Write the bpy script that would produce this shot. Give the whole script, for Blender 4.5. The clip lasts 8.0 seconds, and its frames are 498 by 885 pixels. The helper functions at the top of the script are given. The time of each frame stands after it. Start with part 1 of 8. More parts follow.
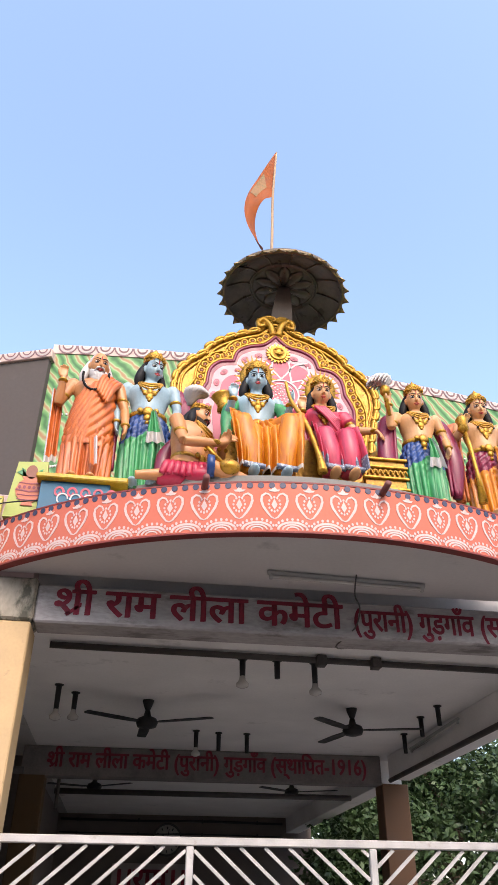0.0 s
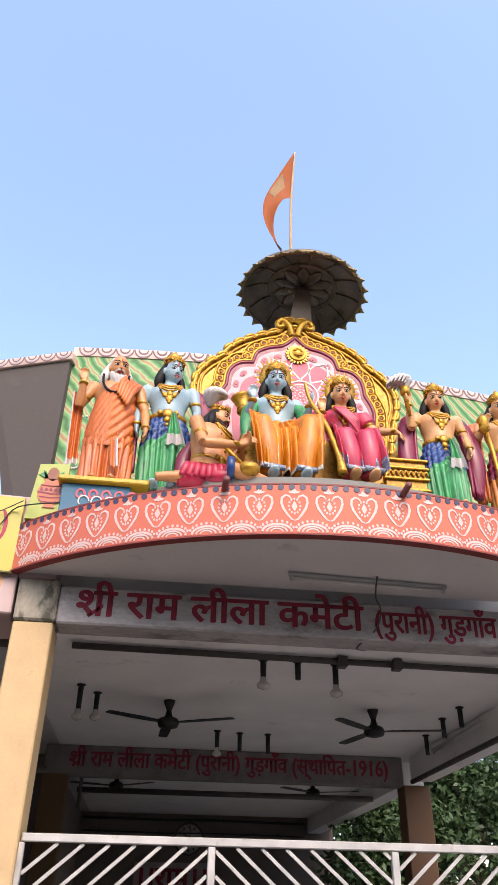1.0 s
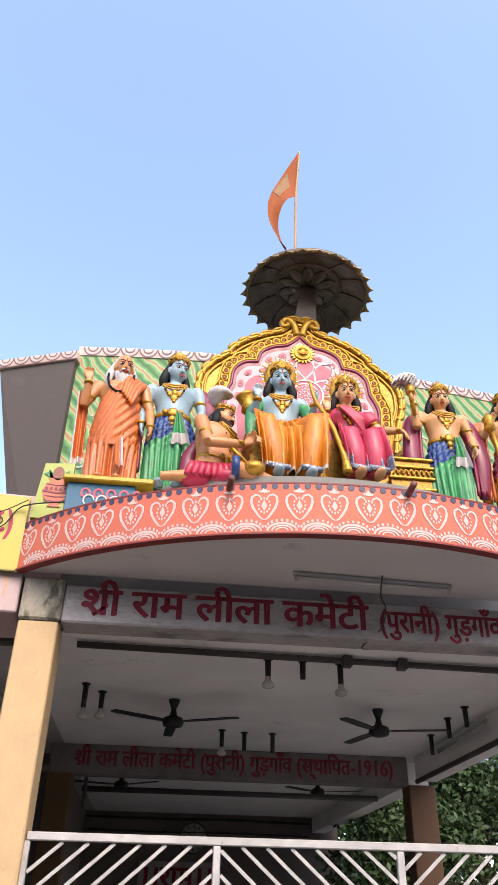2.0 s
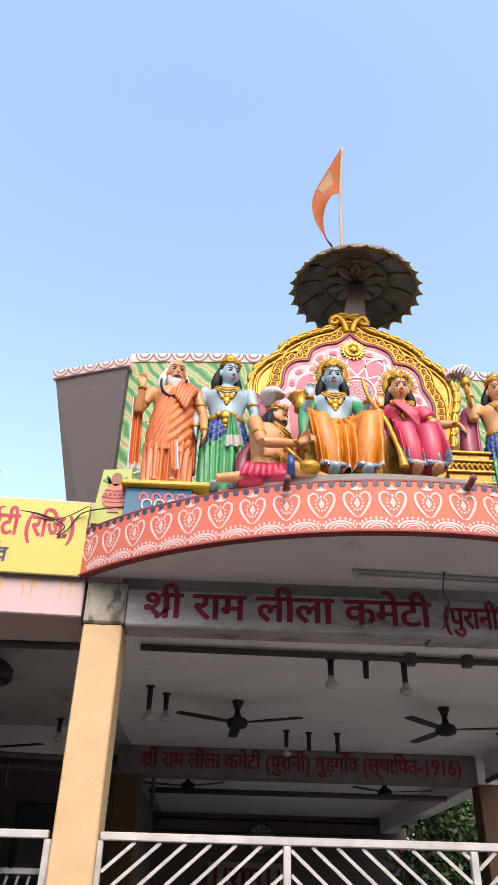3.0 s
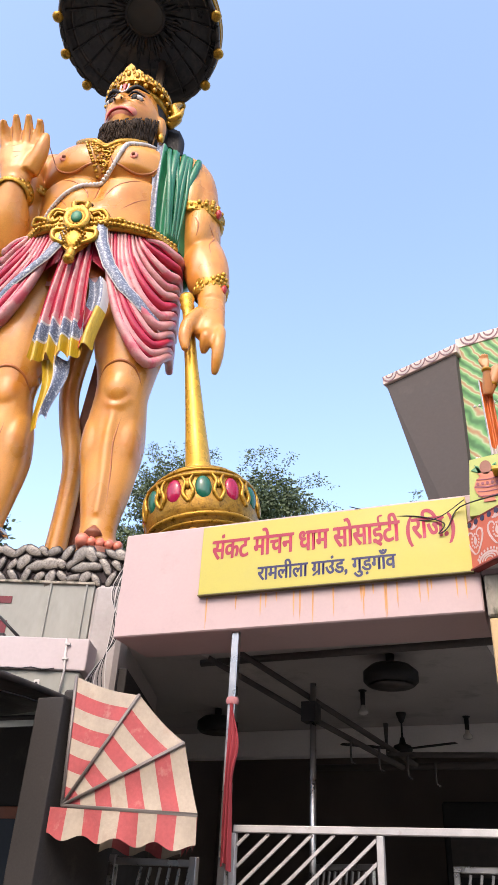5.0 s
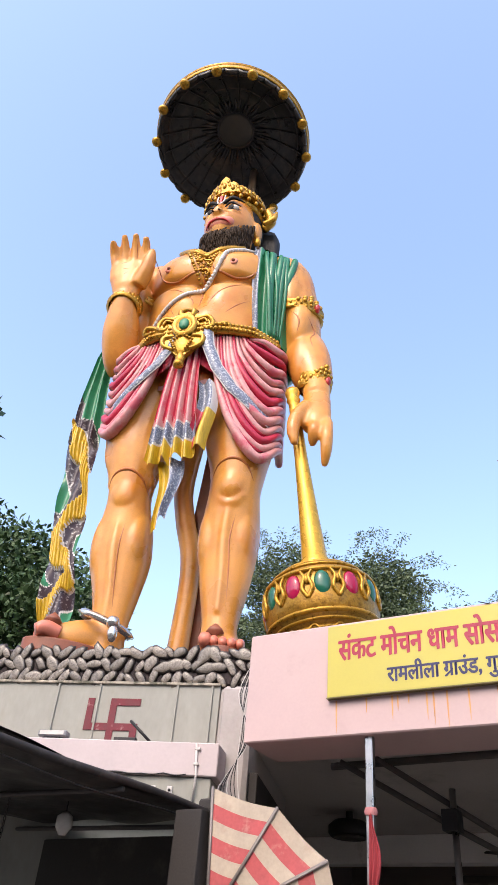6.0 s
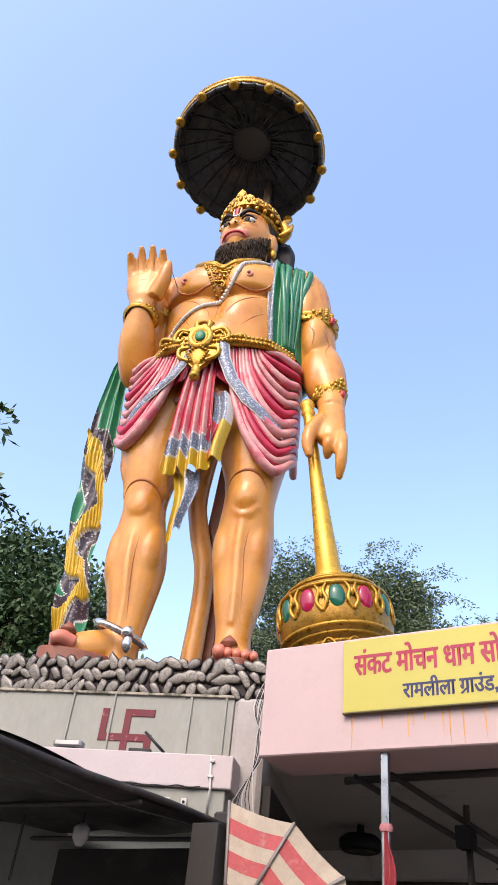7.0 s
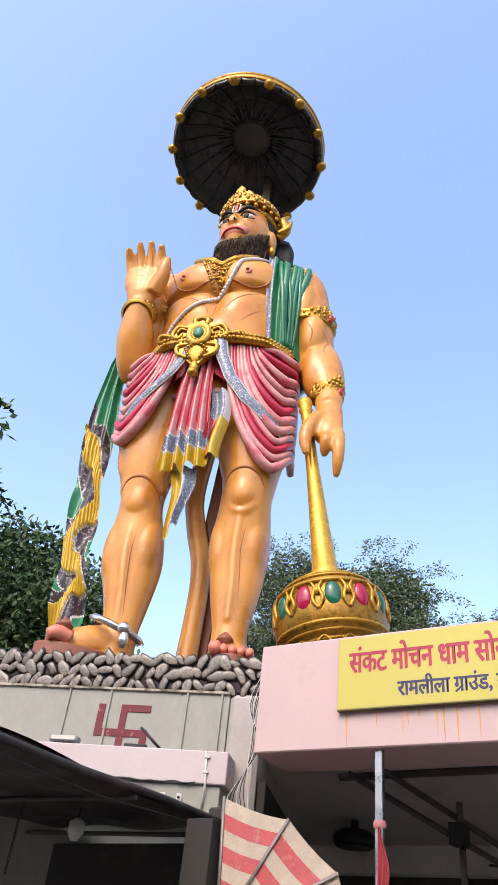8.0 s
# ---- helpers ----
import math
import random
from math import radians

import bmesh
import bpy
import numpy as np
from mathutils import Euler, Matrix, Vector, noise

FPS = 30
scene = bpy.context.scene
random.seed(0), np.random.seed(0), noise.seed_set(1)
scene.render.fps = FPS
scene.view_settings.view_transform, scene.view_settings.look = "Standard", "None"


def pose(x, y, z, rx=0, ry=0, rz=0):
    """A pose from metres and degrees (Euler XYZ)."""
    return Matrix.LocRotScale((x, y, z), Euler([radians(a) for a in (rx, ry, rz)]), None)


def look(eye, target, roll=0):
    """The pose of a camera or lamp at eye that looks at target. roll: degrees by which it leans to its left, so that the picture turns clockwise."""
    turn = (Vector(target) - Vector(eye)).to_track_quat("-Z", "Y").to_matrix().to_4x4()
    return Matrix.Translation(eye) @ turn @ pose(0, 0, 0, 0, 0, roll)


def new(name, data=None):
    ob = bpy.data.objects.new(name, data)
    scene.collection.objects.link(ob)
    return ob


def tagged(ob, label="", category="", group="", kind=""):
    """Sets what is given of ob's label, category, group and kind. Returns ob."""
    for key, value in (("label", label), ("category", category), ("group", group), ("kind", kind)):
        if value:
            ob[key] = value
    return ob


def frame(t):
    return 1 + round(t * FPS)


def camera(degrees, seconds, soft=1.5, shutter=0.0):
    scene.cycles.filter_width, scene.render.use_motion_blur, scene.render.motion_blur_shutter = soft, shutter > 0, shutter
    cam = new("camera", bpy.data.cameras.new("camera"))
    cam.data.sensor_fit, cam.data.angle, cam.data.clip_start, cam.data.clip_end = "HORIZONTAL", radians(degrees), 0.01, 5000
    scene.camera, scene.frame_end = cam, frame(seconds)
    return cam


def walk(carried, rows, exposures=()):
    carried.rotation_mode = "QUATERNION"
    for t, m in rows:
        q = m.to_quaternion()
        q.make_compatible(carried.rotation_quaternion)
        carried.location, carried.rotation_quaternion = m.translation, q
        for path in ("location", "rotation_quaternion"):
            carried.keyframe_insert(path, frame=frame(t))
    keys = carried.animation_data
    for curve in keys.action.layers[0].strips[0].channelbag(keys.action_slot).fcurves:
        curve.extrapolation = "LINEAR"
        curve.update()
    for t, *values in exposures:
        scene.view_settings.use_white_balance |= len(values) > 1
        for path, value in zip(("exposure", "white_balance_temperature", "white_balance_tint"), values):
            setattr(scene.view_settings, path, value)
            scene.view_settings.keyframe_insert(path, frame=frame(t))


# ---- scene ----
cam = camera(37.07, 8.0, soft=1.2)
# seconds, eye x, y, z, yaw to the left, pitch up, lean
ROWS = [
    (0.0, 0.016, 0.016, 1.598, -8.42, 32.81, 0.29),
    (0.5, 0.003, 0.005, 1.597, -7.25, 32.76, 0.45),
    (1.0, 0.012, 0.000, 1.610, -6.63, 32.75, 0.99),
    (2.5, 0.001, 0.008, 1.609, -5.60, 32.70, 1.37),
    (3.0, -0.015, 0.007, 1.602, -1.50, 32.68, 1.57),
    (3.5, -0.088, 0.021, 1.607, 6.48, 32.04, 2.32),
    (4.0, -0.282, 0.002, 1.603, 14.45, 30.94, 2.86),
    (4.5, -0.415, -0.031, 1.602, 20.60, 30.23, 3.10),
    (5.0, -0.422, -0.050, 1.600, 26.37, 31.53, 3.32),
    (5.2, -0.426, -0.008, 1.610, 29.20, 33.12, 3.56),
    (6.3, -0.461, -0.428, 1.720, 37.25, 37.27, 6.36),
    (6.5, -0.462, -0.447, 1.719, 37.47, 37.38, 6.60),
    (7.0, -0.484, -0.451, 1.719, 37.20, 37.33, 6.83),
    (7.5, -0.463, -0.476, 1.726, 37.06, 37.04, 6.93),
    (8.0, -0.468, -0.474, 1.726, 36.91, 37.01, 7.08),
]
walk(cam, [(t, Matrix.Translation((x, y, z)) @ pose(0, 0, 0, 0, 0, yaw) @ pose(0, 0, 0, 90 + pitch) @ pose(0, 0, 0, 0, 0, roll))
           for t, x, y, z, yaw, pitch, roll in ROWS], exposures=[(0.0, 1.72, 6850, 15), (5.0, 1.7, 6850, 15), (8.0, 1.58, 6750, 14)])

# ---- light: hazy morning sun behind the camera, open sky ----
SUN_EL, SUN_AZ = 44.0, 172.0
world = bpy.data.worlds.new("sky")
scene.world = world
world.use_nodes = True
wn, wl = world.node_tree.nodes, world.node_tree.links
sky = wn.new("ShaderNodeTexSky")
sky.sky_type = "NISHITA"
sky.sun_disc = False
sky.sun_elevation, sky.sun_rotation = radians(SUN_EL), radians(SUN_AZ)
sky.air_density, sky.dust_density, sky.ozone_density = 1.2, 3.0, 2.4
wl.new(sky.outputs[0], wn["Background"].inputs[0])
wn["Background"].inputs[1].default_value = 0.15
sun = new("sun", bpy.data.lights.new("sun", "SUN"))
sun.data.energy, sun.data.angle, sun.data.color = 0.3, radians(12), (1.0, 0.88, 0.72)
a, e = radians(SUN_AZ), radians(SUN_EL)
sun.matrix_basis = look((0, 0, 30), Vector((0, 0, 30)) - Vector((math.sin(a) * math.cos(e), math.cos(a) * math.cos(e), math.sin(e))))


# ---- mesh building ----
from mathutils.bvhtree import BVHTree


class B:
    """Gathers faces with material slots, then becomes one mesh."""

    def __init__(self):
        self.v, self.f, self.m, self.s = [], [], [], []

    def add(self, verts, faces, mat=0, smooth=True, M=None):
        k = len(self.v)
        self.v += [tuple(M @ Vector(p)) if M else tuple(p) for p in verts]
        self.f += [[i + k for i in f] for f in faces]
        self.m += [mat] * len(faces)
        self.s += [smooth] * len(faces)
        return self

    def box(self, lo, hi, mat=0, M=None, bev=0.006):
        """A box with chamfered edges."""
        lo, hi = [min(a, b) for a, b in zip(lo, hi)], [max(a, b) for a, b in zip(lo, hi)]
        b = min(bev, *[(h - l) * 0.3 for l, h in zip(lo, hi)])
        vs, idx = [], {}
        for c in range(8):
            s = [(c >> k) & 1 for k in range(3)]
            for ax in range(3):
                p = [(hi[k] - (b if k != ax else 0)) if s[k] else (lo[k] + (b if k != ax else 0)) for k in range(3)]
                idx[c, ax] = len(vs)
                vs.append(p)
        fs = []
        for ax in range(3):
            u, w = [k for k in range(3) if k != ax]
            for side in (0, 1):
                base = side << ax
                ring = [base, base | 1 << u, base | 1 << u | 1 << w, base | 1 << w]
                f = [idx[c, ax] for c in ring]
                fs.append(f if (side == 1) == (ax != 1) else f[::-1])
        for ax in range(3):
            u, w = [k for k in range(3) if k != ax]
            for su in (0, 1):
                for sw in (0, 1):
                    c0 = su << u | sw << w
                    c1 = c0 | 1 << ax
                    f = [idx[c0, u], idx[c1, u], idx[c1, w], idx[c0, w]]
                    fs.append(f)
        for c in range(8):
            fs.append([idx[c, 0], idx[c, 1], idx[c, 2]])
        return self.add(vs, fs, mat, False, M)

    def loft(self, rings, mat=0, caps=True, closed=True, smooth=True, M=None):
        n = len(rings[0])
        vs = [p for r in rings for p in r]
        fs = []
        for i in range(len(rings) - 1):
            for j in range(n if closed else n - 1):
                a, b = i * n + j, i * n + (j + 1) % n
                fs.append([a, b, b + n, a + n])
        if caps and closed:
            fs += [list(range(n))[::-1], list(range((len(rings) - 1) * n, len(rings) * n))]
        return self.add(vs, fs, mat, smooth, M)

    def tube(self, pts, radii, n=8, mat=0, M=None, smooth=True, caps=True, flat=1.0):
        """A tube along points; flat squeezes it across its second axis."""
        pts = [Vector(p) for p in pts]
        if not isinstance(radii, (list, tuple)):
            radii = [radii] * len(pts)
        up = None
        rings = []
        for i, p in enumerate(pts):
            d = (pts[min(i + 1, len(pts) - 1)] - pts[max(i - 1, 0)]).normalized()
            if up is None:
                up = d.orthogonal().normalized() if abs(d.y) > 0.95 else (Vector((0, 1, 0)) - d * d.y).normalized()
            up = (up - d * up.dot(d)).normalized()
            side = d.cross(up)
            r = radii[i]
            rings.append([p + (side * math.cos(t) + up * (math.sin(t) * flat)) * r for t in (2 * math.pi * k / n for k in range(n))])
        return self.loft(rings, mat, caps, True, smooth, M)

    def spline(self, pts, radii, n=8, mat=0, M=None, sub=5, flat=1.0, caps=True):
        """A tube along a smooth curve through the points."""
        P = [Vector(p) for p in pts]
        R = radii if isinstance(radii, (list, tuple)) else [radii] * len(P)
        out, rr = [], []
        for i in range(len(P) - 1):
            p0, p1, p2, p3 = P[max(i - 1, 0)], P[i], P[i + 1], P[min(i + 2, len(P) - 1)]
            r0, r1, r2, r3 = R[max(i - 1, 0)], R[i], R[i + 1], R[min(i + 2, len(P) - 1)]
            for k in range(sub):
                t = k / sub
                w = (-t**3 + 2 * t**2 - t) / 2, (3 * t**3 - 5 * t**2 + 2) / 2, (-3 * t**3 + 4 * t**2 + t) / 2, (t**3 - t**2) / 2
                out.append(p0 * w[0] + p1 * w[1] + p2 * w[2] + p3 * w[3])
                rr.append(max(0.0004, r0 * w[0] + r1 * w[1] + r2 * w[2] + r3 * w[3]))
        out.append(P[-1])
        rr.append(R[-1])
        return self.tube(out, rr, n, mat, M, True, caps, flat)

    def ell(self, c, r, mat=0, M=None, nu=12, nv=8):
        c = Vector(c)
        r = (r, r, r) if not isinstance(r, (list, tuple)) else r
        rings = []
        for i in range(nv + 1):
            ph = math.pi * (i / nv - 0.5) * 0.985
            rings.append([c + Vector((r[0] * math.cos(ph) * math.cos(t), r[1] * math.cos(ph) * math.sin(t), r[2] * math.sin(ph)))
                          for t in (2 * math.pi * k / nu for k in range(nu))])
        return self.loft(rings, mat, True, True, True, M)

    def lathe(self, prof, n=24, mat=0, M=None, caps=True, smooth=True, wob=None):
        rings = [[(r * math.cos(t), r * math.sin(t), z) for t in (2 * math.pi * k / n for k in range(n))] for r, z in prof]
        return self.loft(rings, mat, caps, True, smooth, M)

    def prism(self, outline, y0, y1, mat=0, M=None, smooth=False):
        """An outline in x, z, carried from y0 to y1."""
        n = len(outline)
        vs = [(x, y0, z) for x, z in outline] + [(x, y1, z) for x, z in outline]
        fs = [list(range(n)), list(range(n, 2 * n))[::-1]] + [[i, i + n, (i + 1) % n + n, (i + 1) % n] for i in range(n)]
        return self.add(vs, fs, mat, smooth, M)

    def ribbon(self, pts, w, y0, y1, mat=0, M=None):
        """A flat band of width w along points in x, z, from y0 to y1 deep."""
        pts = [Vector(p) for p in pts]
        ws = w if isinstance(w, (list, tuple)) else [w] * len(pts)
        rings = []
        for i, p in enumerate(pts):
            d = (pts[min(i + 1, len(pts) - 1)] - pts[max(i - 1, 0)]).normalized()
            nrm = Vector((-d.y, d.x)) * ws[i] / 2
            a, b = p + nrm, p - nrm
            rings.append([(a.x, y0, a.y), (b.x, y0, b.y), (b.x, y1, b.y), (a.x, y1, a.y)])
        return self.loft(rings, mat, True, True, False, M)

    def fuse(self, slot, voxel, smooth=4):
        """Melts all faces of one slot into a single rounded skin."""
        pick = [i for i, m in enumerate(self.m) if m == slot]
        me = bpy.data.meshes.new("melt")
        me.from_pydata(self.v, [], [self.f[i] for i in pick])
        bm = bmesh.new()
        bm.from_mesh(me)
        bmesh.ops.delete(bm, geom=[v for v in bm.verts if not v.link_faces], context="VERTS")
        bmesh.ops.recalc_face_normals(bm, faces=bm.faces)
        bm.to_mesh(me)
        bm.free()
        ob = new("melt", me)
        md = ob.modifiers.new("remesh", "REMESH")
        md.mode, md.voxel_size = "VOXEL", voxel
        ms = ob.modifiers.new("smooth", "SMOOTH")
        ms.factor, ms.iterations = 0.5, smooth
        bpy.context.view_layer.update()
        out = bpy.data.meshes.new_from_object(ob.evaluated_get(bpy.context.evaluated_depsgraph_get()))
        bpy.data.objects.remove(ob)
        keep = [i for i, m in enumerate(self.m) if m != slot]
        self.f, self.m, self.s = [self.f[i] for i in keep], [self.m[i] for i in keep], [self.s[i] for i in keep]
        vs, fs = [tuple(v.co) for v in out.vertices], [list(q.vertices) for q in out.polygons]
        self.add(vs, fs, slot, True)
        return BVHTree.FromPolygons(vs, fs)

    def mesh(self, name, mats):
        me = bpy.data.meshes.new(name)
        me.from_pydata(self.v, [], self.f)
        for m in mats:
            me.materials.append(m)
        me.polygons.foreach_set("material_index", self.m)
        me.polygons.foreach_set("use_smooth", self.s)
        bm = bmesh.new()
        bm.from_mesh(me)
        bmesh.ops.delete(bm, geom=[v for v in bm.verts if not v.link_faces], context="VERTS")
        bmesh.ops.recalc_face_normals(bm, faces=bm.faces)
        bm.to_mesh(me)
        bm.free()
        return me


def smooth_line(pts, sub=4):
    """Points along a curve through pts in x, z."""
    P, out = [Vector(p) for p in pts], []
    for i in range(len(P) - 1):
        p0, p1, p2, p3 = P[max(i - 1, 0)], P[i], P[i + 1], P[min(i + 2, len(P) - 1)]
        for k in range(sub):
            t = k / sub
            w = (-t**3 + 2 * t**2 - t) / 2, (3 * t**3 - 5 * t**2 + 2) / 2, (-3 * t**3 + 4 * t**2 + t) / 2, (t**3 - t**2) / 2
            q = p0 * w[0] + p1 * w[1] + p2 * w[2] + p3 * w[3]
            out.append((q.x, q.y))
    return out + [tuple(P[-1])]


def part(name, b, mats, parent=None, label=""):
    """One mesh object, under a thing or under a part."""
    if not isinstance(mats, (list, tuple)):
        mats = [mats]
    ob = new(name, b.mesh(name, mats))
    ob.parent = parent
    return tagged(ob, label)


def thing(name, label, category, group="", at=(0, 0, 0), kind="", rz=0.0):
    """An empty at a thing's base."""
    ob = tagged(new(name), label, category, group, kind)
    ob.empty_display_size = 0.1
    ob.matrix_basis = pose(*at, 0, 0, rz)
    return ob


def structure(name, b, mats, label, category=""):
    return tagged(part(name, b, mats), label, category or name.split("_")[0], kind="structure")


# ---- materials ----
def material(name, color, rough=0.6, metal=0.0, var=0.15, scale=6.0, bump=0.1, fine=60.0, stain=None, stain_amt=0.5, stain_scale=2.0,
             stretch=(1, 1, 1), spec=0.5, per_piece=0.0, coat=0.0, stain_at=0.55):
    """A painted or raw surface: two scales of colour drift, optional stains with their own outline, fine relief."""
    m = bpy.data.materials.new(name)
    m.use_nodes = True
    n, l = m.node_tree.nodes, m.node_tree.links
    p = n["Principled BSDF"]
    tc = n.new("ShaderNodeTexCoord")
    mp = n.new("ShaderNodeMapping")
    mp.inputs["Scale"].default_value = stretch
    l.new(tc.outputs["Object"], mp.inputs[0])
    big, small = n.new("ShaderNodeTexNoise"), n.new("ShaderNodeTexNoise")
    for t, s, d in ((big, scale, 4), (small, fine, 3)):
        t.inputs["Scale"].default_value, t.inputs["Detail"].default_value = s, d
        l.new(mp.outputs[0], t.inputs["Vector"])
    mx = n.new("ShaderNodeMath")
    mx.operation = "ADD"
    l.new(big.outputs[0], mx.inputs[0])
    ms = n.new("ShaderNodeMath")
    ms.operation = "MULTIPLY"
    l.new(small.outputs[0], ms.inputs[0])
    ms.inputs[1].default_value = 0.5
    l.new(ms.outputs[0], mx.inputs[1])
    mr = n.new("ShaderNodeMapRange")
    mr.inputs["From Min"].default_value, mr.inputs["From Max"].default_value = 0.45, 1.05
    mr.inputs["To Min"].default_value, mr.inputs["To Max"].default_value = 1 - var, 1 + var
    l.new(mx.outputs[0], mr.inputs[0])
    hsv = n.new("ShaderNodeHueSaturation")
    hsv.inputs["Color"].default_value = (*color, 1)
    l.new(mr.outputs[0], hsv.inputs["Value"])
    col = hsv.outputs[0]
    if per_piece:
        oi = n.new("ShaderNodeObjectInfo")
        r2 = n.new("ShaderNodeMapRange")
        r2.inputs["To Min"].default_value, r2.inputs["To Max"].default_value = 1 - per_piece, 1 + per_piece
        l.new(oi.outputs["Random"], r2.inputs[0])
        h2 = n.new("ShaderNodeHueSaturation")
        l.new(col, h2.inputs["Color"])
        l.new(r2.outputs[0], h2.inputs["Value"])
        col = h2.outputs[0]
    if stain:
        st = n.new("ShaderNodeTexNoise")
        st.inputs["Scale"].default_value, st.inputs["Detail"].default_value, st.inputs["Roughness"].default_value = stain_scale, 6, 0.65
        l.new(mp.outputs[0], st.inputs["Vector"])
        rg = n.new("ShaderNodeMapRange")
        rg.inputs["From Min"].default_value, rg.inputs["From Max"].default_value = stain_at, stain_at + 0.12
        rg.inputs["To Max"].default_value = stain_amt
        l.new(st.outputs[0], rg.inputs[0])
        mix = n.new("ShaderNodeMix")
        mix.data_type = "RGBA"
        l.new(rg.outputs[0], mix.inputs["Factor"])
        l.new(col, mix.inputs["A"])
        mix.inputs["B"].default_value = (*stain, 1)
        col = mix.outputs["Result"]
    l.new(col, p.inputs["Base Color"])
    p.inputs["Roughness"].default_value, p.inputs["Metallic"].default_value = rough, metal
    p.inputs["Specular IOR Level"].default_value = spec
    p.inputs["Coat Weight"].default_value = coat
    rr = n.new("ShaderNodeMapRange")
    rr.inputs["From Min"].default_value, rr.inputs["From Max"].default_value = 0.3, 0.7
    rr.inputs["To Min"].default_value, rr.inputs["To Max"].default_value = max(0.02, rough - 0.1), min(1, rough + 0.1)
    l.new(big.outputs[0], rr.inputs[0])
    l.new(rr.outputs[0], p.inputs["Roughness"])
    if bump:
        bp = n.new("ShaderNodeBump")
        bp.inputs["Strength"].default_value, bp.inputs["Distance"].default_value = bump, 0.01
        l.new(mx.outputs[0], bp.inputs["Height"])
        l.new(bp.outputs[0], p.inputs["Normal"])
    return m


M_GROUND = material("dusty_paving", (0.11, 0.1, 0.09), 0.9, var=0.25, scale=0.6, bump=0.3, fine=25)
M_YELLOW = material("cream_yellow_paint", (0.53, 0.365, 0.19), 0.7, var=0.1, scale=5, bump=0.2, fine=45, stain=(0.3, 0.2, 0.12), stain_amt=0.6, stain_scale=13, stain_at=0.63)
M_CONCRETE = material("weathered_concrete", (0.33, 0.29, 0.23), 0.9, var=0.3, scale=7, bump=0.5, fine=40, stain=(0.06, 0.06, 0.04), stain_amt=0.85, stain_scale=6, stain_at=0.46, stretch=(1, 1, 0.5))
M_WHITEWASH = material("dusty_whitewash", (0.82, 0.79, 0.77), 0.85, var=0.08, scale=1.5, bump=0.15, fine=30, stain=(0.3, 0.28, 0.26), stain_amt=0.5, stain_scale=1.7, stain_at=0.62)
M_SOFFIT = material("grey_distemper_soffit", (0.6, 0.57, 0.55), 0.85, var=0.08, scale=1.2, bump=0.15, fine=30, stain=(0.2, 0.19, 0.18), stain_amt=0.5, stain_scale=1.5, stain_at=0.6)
# ceiling colour darkened for the side hall, standing in for its shade
M_SIDE_SHADED = material("side_hall_shaded_distemper", (0.46, 0.435, 0.42), 0.85, var=0.12, scale=1.2, bump=0.15, fine=30, stain=(0.2, 0.18, 0.17), stain_amt=0.5, stain_scale=1.3, stain_at=0.56)
M_BEAM = material("flaked_grey_beam_paint", (0.38, 0.35, 0.34), 0.85, var=0.3, scale=7, bump=0.4, fine=30, stain=(0.14, 0.12, 0.115), stain_amt=0.8, stain_scale=3.5, stain_at=0.52, stretch=(0.6, 1, 1.6))
# rear beam colour, darker than the front beam's
M_BEAM_DARK = material("dark_beam_paint", (0.19, 0.165, 0.155), 0.85, var=0.3, scale=4, bump=0.3, fine=30, stain=(0.1, 0.085, 0.08), stain_amt=0.6, stain_scale=2.5, stain_at=0.52)
# brown kept dark so the colour carries the halls' indoor shade
M_BACK = material("shaded_brown_wall", (0.15, 0.12, 0.107), 0.9, var=0.2, scale=1.5, bump=0.2)
M_PINK = material("pale_pink_wall_paint", (0.48, 0.352, 0.337), 0.7, var=0.05, scale=2.0, bump=0.1, fine=35, stain=(0.42, 0.31, 0.28), stain_amt=0.5, stain_scale=3, stain_at=0.6)
M_RUST = material("rust_run", (0.6, 0.3, 0.12), 0.85, var=0.3, scale=30, bump=0.0, stretch=(1, 1, 0.1))
M_LIME = material("lime_yellow_sign_enamel", (0.45, 0.385, 0.065), 0.45, var=0.04, scale=3, bump=0.03)
M_TEXTRED = material("crimson_lettering", (0.32, 0.008, 0.038), 0.5, var=0.1, scale=20, bump=0.0)
M_TEXTBLUE = material("navy_lettering", (0.015, 0.015, 0.075), 0.5, var=0.1, scale=20, bump=0.0)
M_TEXTMAROON = material("faded_maroon_lettering", (0.2, 0.01, 0.026), 0.75, var=0.35, scale=14, bump=0.05, stain=(0.25, 0.2, 0.18), stain_amt=0.3, stain_scale=9, stain_at=0.6)
M_SALMON = material("salmon_pink_fascia_paint", (0.55, 0.125, 0.068), 0.6, var=0.07, scale=3, bump=0.08, fine=40, stain=(0.5, 0.14, 0.1), stain_amt=0.4, stain_scale=4, stain_at=0.6)
M_MOTIF = material("white_motif_paint", (0.6, 0.45, 0.41), 0.6, var=0.15, scale=12, bump=0.0, stain=(0.55, 0.22, 0.16), stain_amt=0.6, stain_scale=16, stain_at=0.54)
M_MAROON = material("maroon_edge_paint", (0.2, 0.025, 0.02), 0.6, var=0.15, scale=8)
M_NAVY = material("blue_black_bead_paint", (0.03, 0.03, 0.07), 0.5, var=0.1)
M_STEEL = material("brushed_steel_tube", (0.42, 0.41, 0.4), 0.32, 1.0, var=0.12, scale=9, bump=0.05, fine=90, stain=(0.2, 0.17, 0.15), stain_amt=0.5, stain_scale=14, stain_at=0.62)
M_GATE = material("gate_aluminium_paint", (0.52, 0.5, 0.48), 0.4, 0.35, var=0.1, scale=9, bump=0.05, fine=90, stain=(0.3, 0.22, 0.17), stain_amt=0.6, stain_scale=12, stain_at=0.63)
M_BLACK = material("black_enamel", (0.009, 0.008, 0.008), 0.55, var=0.2, scale=12, bump=0.05)
